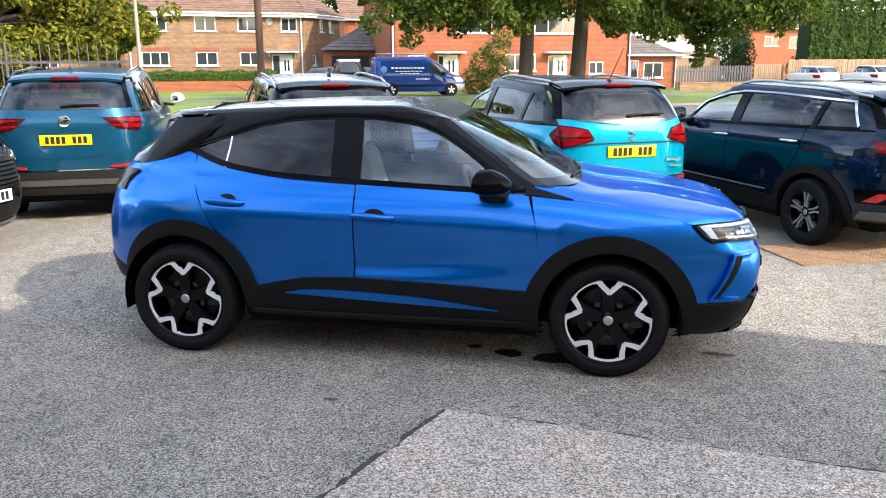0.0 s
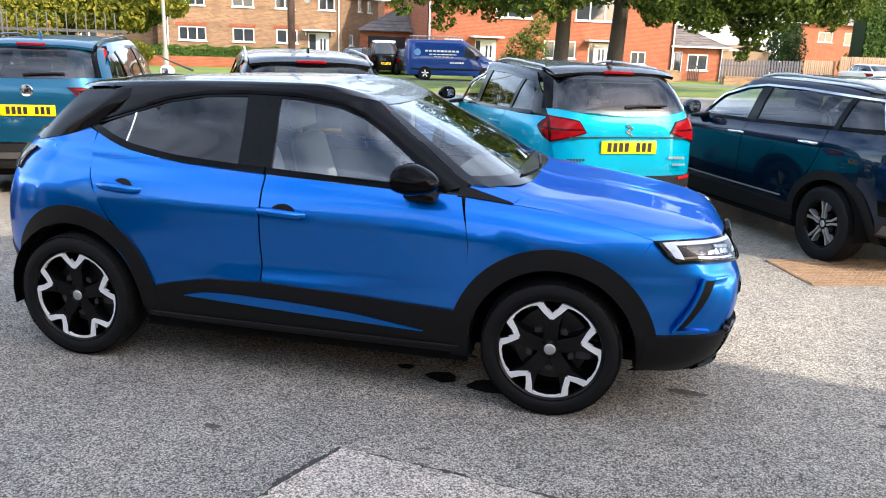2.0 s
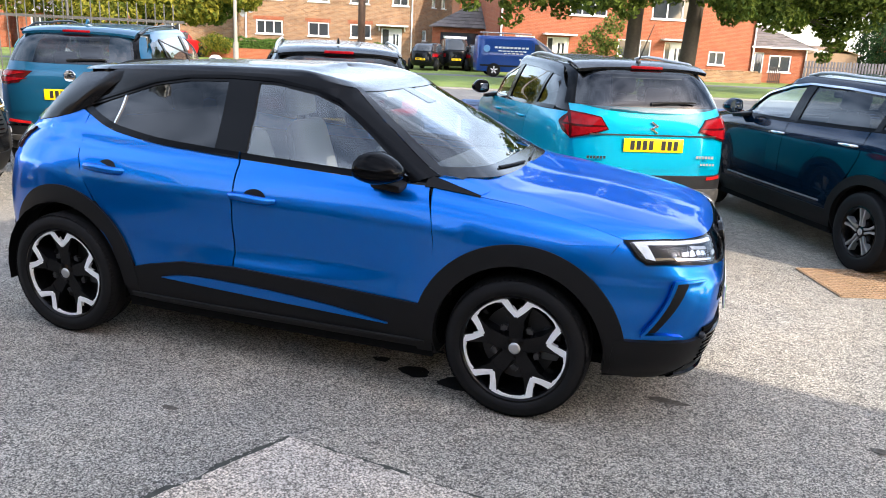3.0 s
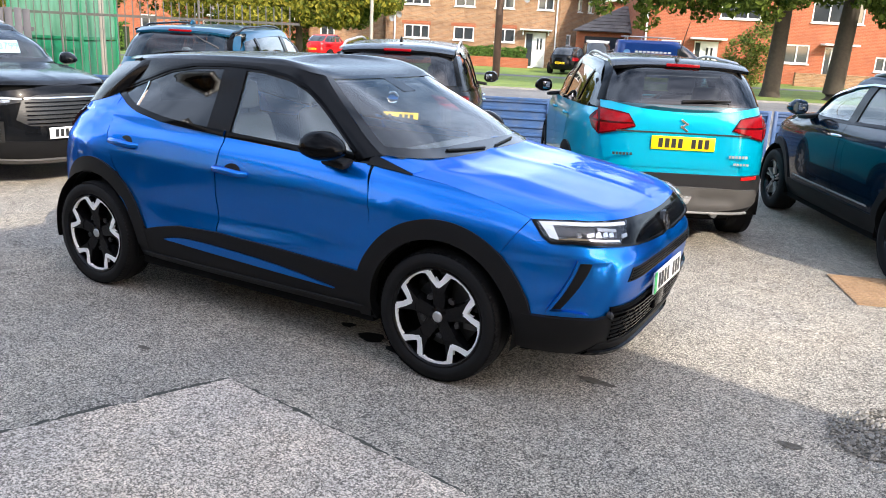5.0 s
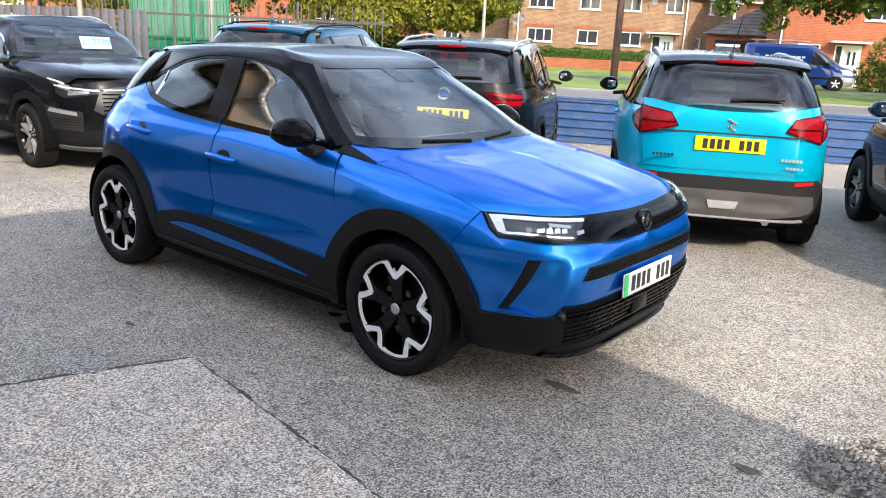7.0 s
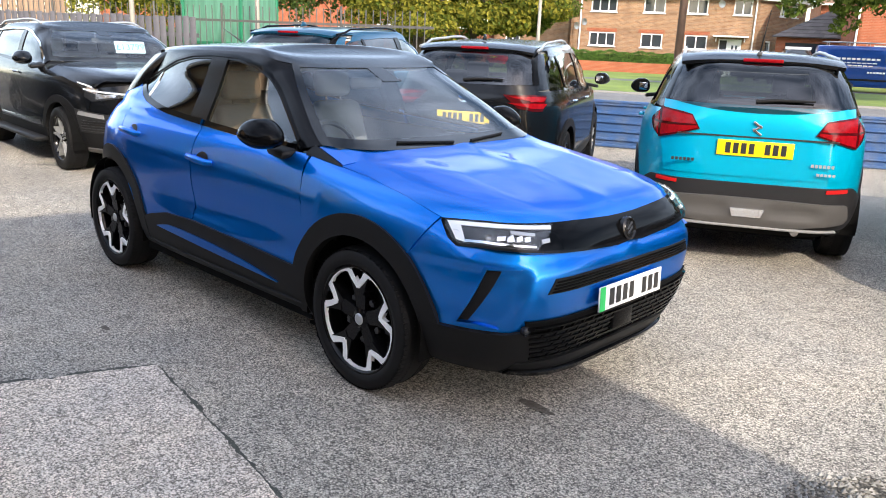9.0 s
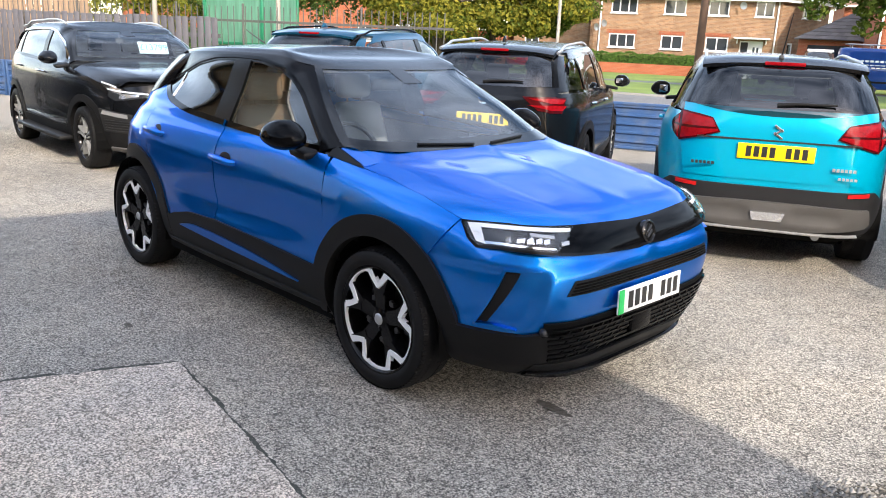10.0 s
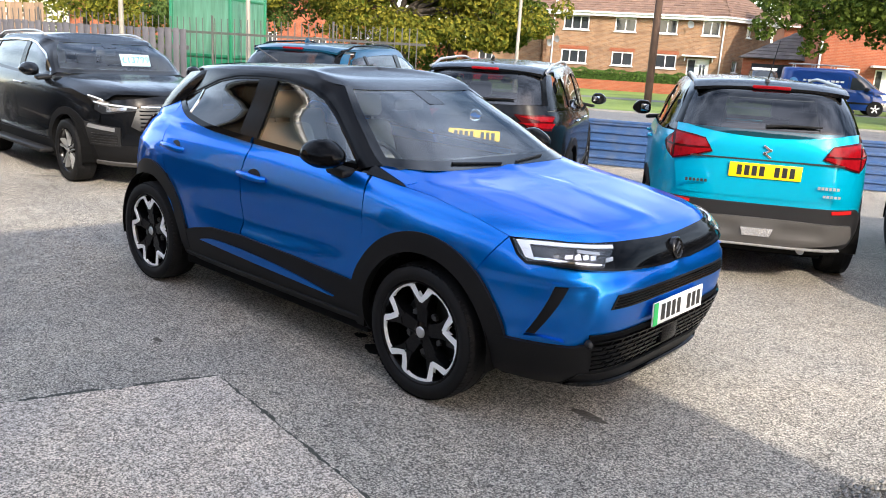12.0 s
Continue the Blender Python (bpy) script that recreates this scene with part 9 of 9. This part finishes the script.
M["hedge_core"] = surface("hedge_inside", (0.015, 0.03, 0.008), 0.95, vary=0.4, scale=12)
clipped_hedge(-8.6, 1.9, 45.3, 1.12, 0.8, M["leaf_hedge"], "clipped green hedge behind the low wall", 9000, 0.11, 21)
clipped_hedge(34.6, 48.0, 39.0, 5.3, 1.6, M["leaf_tall"], "tall dense green hedge", 34000, 0.20, 22, bumps=0.09)
clipped_hedge(-33.0, -21.0, 40.0, 1.5, 1.0, M["leaf_hedge"], "green hedge across the grass", 6000, 0.14, 23)


def bush(a, n, clumps, mat_, count, size, seed, label, name="bush", group="bushes"):
    rnd = np.random.default_rng(seed)
    t = thing(name, label, "bush", group)
    tube_part("stem", [(0, 0, 0), (0.05, 0, 0.5)], [0.06, 0.03], M["bark"], t)
    v, f = leaves([c[:3] for c in clumps], [c[3] for c in clumps], count, size, rnd, 0.95)
    ob = link_mesh("foliage", v, f, mat_, t, "leafy foliage")
    ob["kind"] = "stuff"
    return in_street(t, a, n, far_z(n))


bush(12.2, 36.0, [(-0.6, 0, 0.7, 0.8), (0.5, 0, 0.7, 0.8), (0.1, 0, 1.6, 0.9), (0.7, 0, 2.2, 0.8), (1.1, 0.1, 2.9, 0.6), (0.0, 0.2, 0.3, 1.0), (0.9, 0, 1.3, 0.7)], M["leaf_bush"], 4200, 0.14, 31, "tall rambling green bush")
bush(33.1, 44.0, [(0, 0, 0.8, 1.5), (0, 0, 1.9, 1.55), (0.1, 0, 2.9, 1.2), (0.1, 0, 3.7, 0.75), (0.1, 0, 4.3, 0.4)], M["leaf_dark"], 5200, 0.17, 32, "dense dark rounded conifer", "conifer")
bush(36.2, 41.0, [(0, 0, 1.2, 0.9), (0.9, 0, 1.4, 0.8)], M["leaf_hedge"], 1600, 0.15, 33, "bright green bush over the fence")
bush(-8.7, 44.0, [(0, 0, 0.6, 0.6), (0.7, 0, 0.9, 0.6), (1.2, 0, 0.7, 0.5)], M["leaf_turning"], 1400, 0.13, 34, "yellowing bush at the wall's end")
bush(-10.6, 29.5, [(0, 0, 1.0, 0.9), (0.8, 0, 1.5, 0.9), (1.9, 0.3, 1.1, 0.9), (-0.8, 0.2, 1.6, 0.9)], M["leaf_hedge"], 4500, 0.13, 35, "green shrubbery below the maple")


# ---- poles ----
def pole(name, a, n, h, r, mat_, label, collar=None):
    t = thing(name, label, "pole")
    tube_part("shaft", [(0, 0, -0.05), (0, 0, h * 0.5), (0, 0, h)], [r * 1.12, r, r * 0.82], mat_, t, "", 12)
    if collar:
        tube_part("collar", [(0, 0, 0), (0, 0, collar)], r * 1.6, mat_, t, "", 12)
    return in_street(t, a, n, far_z(n))


pole("telegraph_pole", 0.36, 31.0, 8.5, 0.15, M["wood_pole"], "dark wooden telegraph pole on the verge")
pole("lamp_post", -3.8, 22.6, 8.0, 0.055, M["post_pale"], "pale steel street lamp post", 1.2)
pole("steel_post", -8.95, 8.9, 3.6, 0.05, M["post_pale"], "pale galvanised steel post behind the fence")
pole("steel_post", -6.6, 9.7, 3.0, 0.05, M["post_pale"], "galvanised steel post beside the railings")


# ---- vehicles over the road ----
def far_car(name, label, m, paint, L=4.0, hw=0.85, H=1.5, belt=0.95, hood=0.92, estate=0.55):
    car = thing(name, label, "car", "cars over the road", m)
    xf, xr = L / 2, -L / 2
    sh = Shell([
        (0.22, 0.22, 0.24, xf - 0.14, xr + 0.12, hw - 0.08, 3.2, 3.6), (0.40, 0.40, 0.42, xf, xr, hw - 0.01, 3.2, 3.6), (0.62, 0.62, 0.64, xf, xr, hw, 3.2, 3.6), (0.78, belt - 0.1, belt - 0.1, xf - 0.05, xr + 0.02, hw - 0.01, 3.2, 3.6),
        (hood - 0.04, belt, belt + 0.02, xf - 0.2, xr + 0.05, hw - 0.04, 3.0, 3.6), (hood + 0.06, belt + 0.05, belt + 0.08, L * 0.21, xr + 0.09, hw - 0.09, 3.0, 3.6), (H - 0.07, H - 0.05, H - 0.09, L * 0.05, xr + estate, hw - 0.25, 3.0, 3.6), (H, H, H - 0.03, -L * 0.04, xr + estate + 0.4, 0.0, 3.0, 3.0)])
    def band(nm, r0, r1, s0, s1, mt, of=0.0, lab=""):
        s, r = np.meshgrid(np.linspace(s0, s1, 60), np.linspace(r0, r1, 12))
        return skin(nm, full(sh.grid(s.ravel(), r.ravel()).reshape(12, 60, 3)), mt, car, lab, off=of, lip=0.0)
    band("body", 0.0, 5.0, 0, 1, paint)
    band("roof", 6.0, 7.0, 0, 1, paint)
    band("glass", 5.0, 6.0, 0, 1, M["pane"], 0.0, "dark windows")
    for sd in (-1, 1):
        for s in (0.34, 0.5, 0.62, 0.86):
            p0, p1 = sh.grid(np.array([s, s * 0.9 + 0.05]), np.array([5.0, 6.0]))
            tube_part("pillar", [(p0[0], sd * abs(p0[1]), p0[2]), (p1[0], sd * abs(p1[1]), p1[2])], 0.035, paint, car, "", 6)
        for a in (L * 0.31, -L * 0.31):
            vs, fs = revolve([(0.001, -0.02), (0.19, -0.03), (0.20, 0.0), (0.205, -0.01), (0.30, -0.015), (0.315, 0.02), (0.315, 0.17)], 24)
            wh = link_mesh("wheel", [(x, y * 1.0, z) for x, y, z in vs], fs, M["tyre"], car, smooth=True)
            wh.matrix_local = pose(a, sd * (hw - 0.0), 0.315, 0, 0, 0 if sd < 0 else 180)
            vs, fs = revolve([(0.001, -0.036), (0.17, -0.034), (0.19, -0.02)], 20)
            cap = link_mesh("wheel_trim", vs, fs, M["rim_grey"], wh)
        skin("tail_lamp", patch(sh, "rear", [[(sd * 0.60, 0.72), (sd * 0.76, 0.72)], [(sd * 0.60, 0.90), (sd * 0.78, 0.90)]], 5, 4, smooth=False), M["red_lens"], car, "red tail lamp", off=0.01)
        skin("headlamp", patch(sh, "front", [[(sd * 0.50, 0.66), (sd * 0.76, 0.68)], [(sd * 0.52, 0.78), (sd * 0.76, 0.80)]], 5, 4, smooth=False), M["lamp_white"], car, "clear headlamp", off=0.01)
    number_plate(car, (sh.end(np.array([0.0]), np.array([0.6]), False)[0, 0] - 0.01, 0, 0.60), -90, M["plate_y"])
    return car


def blue_van(m):
    car = thing("blue_van", "dark blue panel van with roof rack and white lettering bars", "van", "cars over the road", m)
    sh = Shell([
        (0.24, 0.24, 0.26, 2.30, -2.35, 0.86, 3.4, 7.0), (0.45, 0.45, 0.45, 2.40, -2.39, 0.92, 3.4, 7.0), (0.80, 0.85, 0.85, 2.36, -2.39, 0.93, 3.2, 7.0), (0.98, 1.10, 1.10, 2.14, -2.38, 0.92, 3.0, 7.0), (1.10, 1.25, 1.25, 1.75, -2.37, 0.90, 3.0, 7.0),
        (1.55, 1.60, 1.60, 1.15, -2.35, 0.83, 3.2, 7.0), (1.86, 1.88, 1.86, 0.62, -2.32, 0.74, 3.4, 7.0), (1.93, 1.94, 1.92, 0.40, -2.2, 0.55, 3.4, 6.0), (1.95, 1.95, 1.95, 0.1, -1.8, 0.0, 3.0, 3.0)])
    s, r = np.meshgrid(np.linspace(0, 1, 90), np.linspace(0, 8, 50))
    skin("body", full(sh.grid(s.ravel(), r.ravel()).reshape(50, 90, 3)), M["paint_van"], car, "dark blue panel van body", lip=0.0)
    s, r = np.meshgrid(np.linspace(0, 0.30, 24), np.linspace(4.1, 5.85, 12))
    skin("windscreen", full(sh.grid(s.ravel(), r.ravel()).reshape(12, 24, 3)), M["pane"], car, "dark windscreen", off=0.006, lip=0.0)
    skin("cab_window", patch(sh, "side", [[(0.42, 1.10), (1.28, 1.10)], [(0.44, 1.62), (0.92, 1.58)]], 10, 8, smooth=False), M["pane"], car, "cab window", off=0.006, mirror=True)
    for x in (0.36, 1.40):
        skin("door_gap", patch(sh, "side", [[(x, 0.4), (x + 0.015, 0.4)], [(x - 0.04, 1.65 if x < 1 else 1.2), (x - 0.025, 1.65 if x < 1 else 1.2)]], 2, 8, smooth=False), M["ink"], car, off=0.002, mirror=True)
    skin("side_moulding", patch(sh, "side", [[(-2.2, 0.50), (2.0, 0.50)], [(-2.2, 0.58), (2.0, 0.58)]], 30, 3, smooth=False), M["clad"], car, off=0.012, mirror=True)
    g = patch(sh, "round", [[(0, 0.26), (0.2, 0.28)], [(0, 0.62), (0.2, 0.60)]], 20, 6, smooth=False)
    skin("front_bumper", full(g), M["satin"], car, "grey front bumper", off=0.012)
    skin("headlamp", patch(sh, "front", [[(-0.80, 0.72), (-0.52, 0.72)], [(-0.80, 0.95), (-0.55, 0.92)]], 6, 5, smooth=False), M["lamp_white"], car, "headlamp", off=0.012)
    skin("headlamp", patch(sh, "front", [[(0.80, 0.72), (0.52, 0.72)], [(0.80, 0.95), (0.55, 0.92)]], 6, 5, smooth=False), M["lamp_white"], car, "headlamp", off=0.012)
    for a in (1.52, -1.52):
        for sd in (-1, 1):
            vs, fs = revolve([(0.001, -0.02), (0.19, -0.03), (0.20, 0.0), (0.205, -0.01), (0.31, -0.015), (0.33, 0.02), (0.33, 0.17)], 28)
            wh = link_mesh("wheel", vs, fs, M["tyre"], car, smooth=True)
            wh.matrix_local = pose(a, sd * 0.94, 0.33, 0, 0, 0 if sd < 0 else 180)
            bm = bmesh.new()
            for k in range(5):
                add_blade(bm, [polar(0.03, 90 + 72 * k), polar(0.18, 90 + 72 * k)], [0.05, 0.05], -0.04, 0.0)
            part("wheel_trim", bm, M["rim_cut"], wh)
    for y in (-0.62, 0.62):
        tube_part("roof_rack_rail", [(-2.1, y, 2.08), (0.3, y, 2.08)], 0.025, M["satin"], car)
    for x in (-1.9, -1.1, -0.3):
        tube_part("roof_rack_bar", [(x, -0.66, 2.06), (x, 0.66, 2.06)], 0.02, M["satin"], car)
        for y in (-0.62, 0.62):
            tube_part("rack_foot", [(x, y, 1.86), (x, y, 2.06)], 0.018, M["satin"], car)
    def bar(x, z, w, h, mt):
        y = -float(sh.side(np.array([x]), np.array([z]))[0, 1])
        b_ = box_part("lettering_bar", (w, 0.006, h), (x, -y - 0.006, z), mt, car, "white lettering bars")
    for k in range(9):
        bar(-1.45 + 0.19 * k, 1.40, 0.14, 0.085, M["white_text"])
    for k in range(7):
        bar(-1.25 + 0.2 * k, 1.24, 0.16, 0.045, M["white_text"])
    for k in range(5):
        bar(-1.0 + 0.2 * k, 1.13, 0.15, 0.04, M["white_text"])
    for k in range(6):
        bar(-0.25 + 0.12 * k, 0.86, 0.09, 0.07, M["white_text"])
    vs, fs = revolve([(0.001, 0.0), (0.16, 0.0), (0.165, 0.01)], 28)
    lg = link_mesh("round_emblem", vs, fs, M["sign_blue"], car, "pale blue round emblem")
    lg.matrix_local = pose(-1.90, -0.915, 1.33)
    door_mirror(car, (1.05, -1.02, 1.15), -1, M["clad"], 0.1)
    return car


blue_van(STREET @ pose(8.35, 34.9, far_z(34.9), 0, 0, -2))
far_car("black_pickup", "black pickup with white load cover parked on the drive", STREET @ pose(5.75, 42.0, far_z(42), 0, 0, 88), M["paint_black"], 4.6, 0.88, 1.75, 1.05, 1.0)
box_part("load_cover", (1.4, 1.2, 0.12), (0, 0, 0), M["upvc"], None).matrix_world = STREET @ pose(5.75, 41.4, far_z(42) + 1.78, 0, 0, 88)
tagged(bpy.data.objects["load_cover"], "white roof box on the pickup", "roof box")
far_car("grey_hatchback_car", "dark grey hatchback on the drive", STREET @ pose(7.1, 41.0, far_z(41), 0, 0, 86), M["paint_dgrey"], 4.0, 0.82, 1.45)
far_car("black_hatchback_car", "black hatchback parked on the drive", STREET @ pose(4.2, 40.0, far_z(40), 0, 0, 70), M["paint_black"], 3.8, 0.80, 1.45)
far_car("red_hatchback_car", "red hatchback parked beside the wall", STREET @ pose(-9.9, 43.0, far_z(42), 0, 0, 70), M["paint_red"], 3.7, 0.80, 1.45)
far_car("white_hatchback_car", "white hatchback parked by the tan fence", STREET @ pose(32.4, 35.2, far_z(34), 0, 0, 82), M["paint_white"], 4.0, 0.85, 1.40)
far_car("white_hatchback_car", "white hatchback parked by the tan fence", STREET @ pose(36.4, 35.2, far_z(34), 0, 0, 82), M["paint_white"], 4.0, 0.85, 1.42)
far_car("black_saloon_car", "black car parked beyond the railings", STREET @ pose(-21.0, 33.5, far_z(33), 0, 0, 0), M["paint_black"], 4.2, 0.85, 1.42)
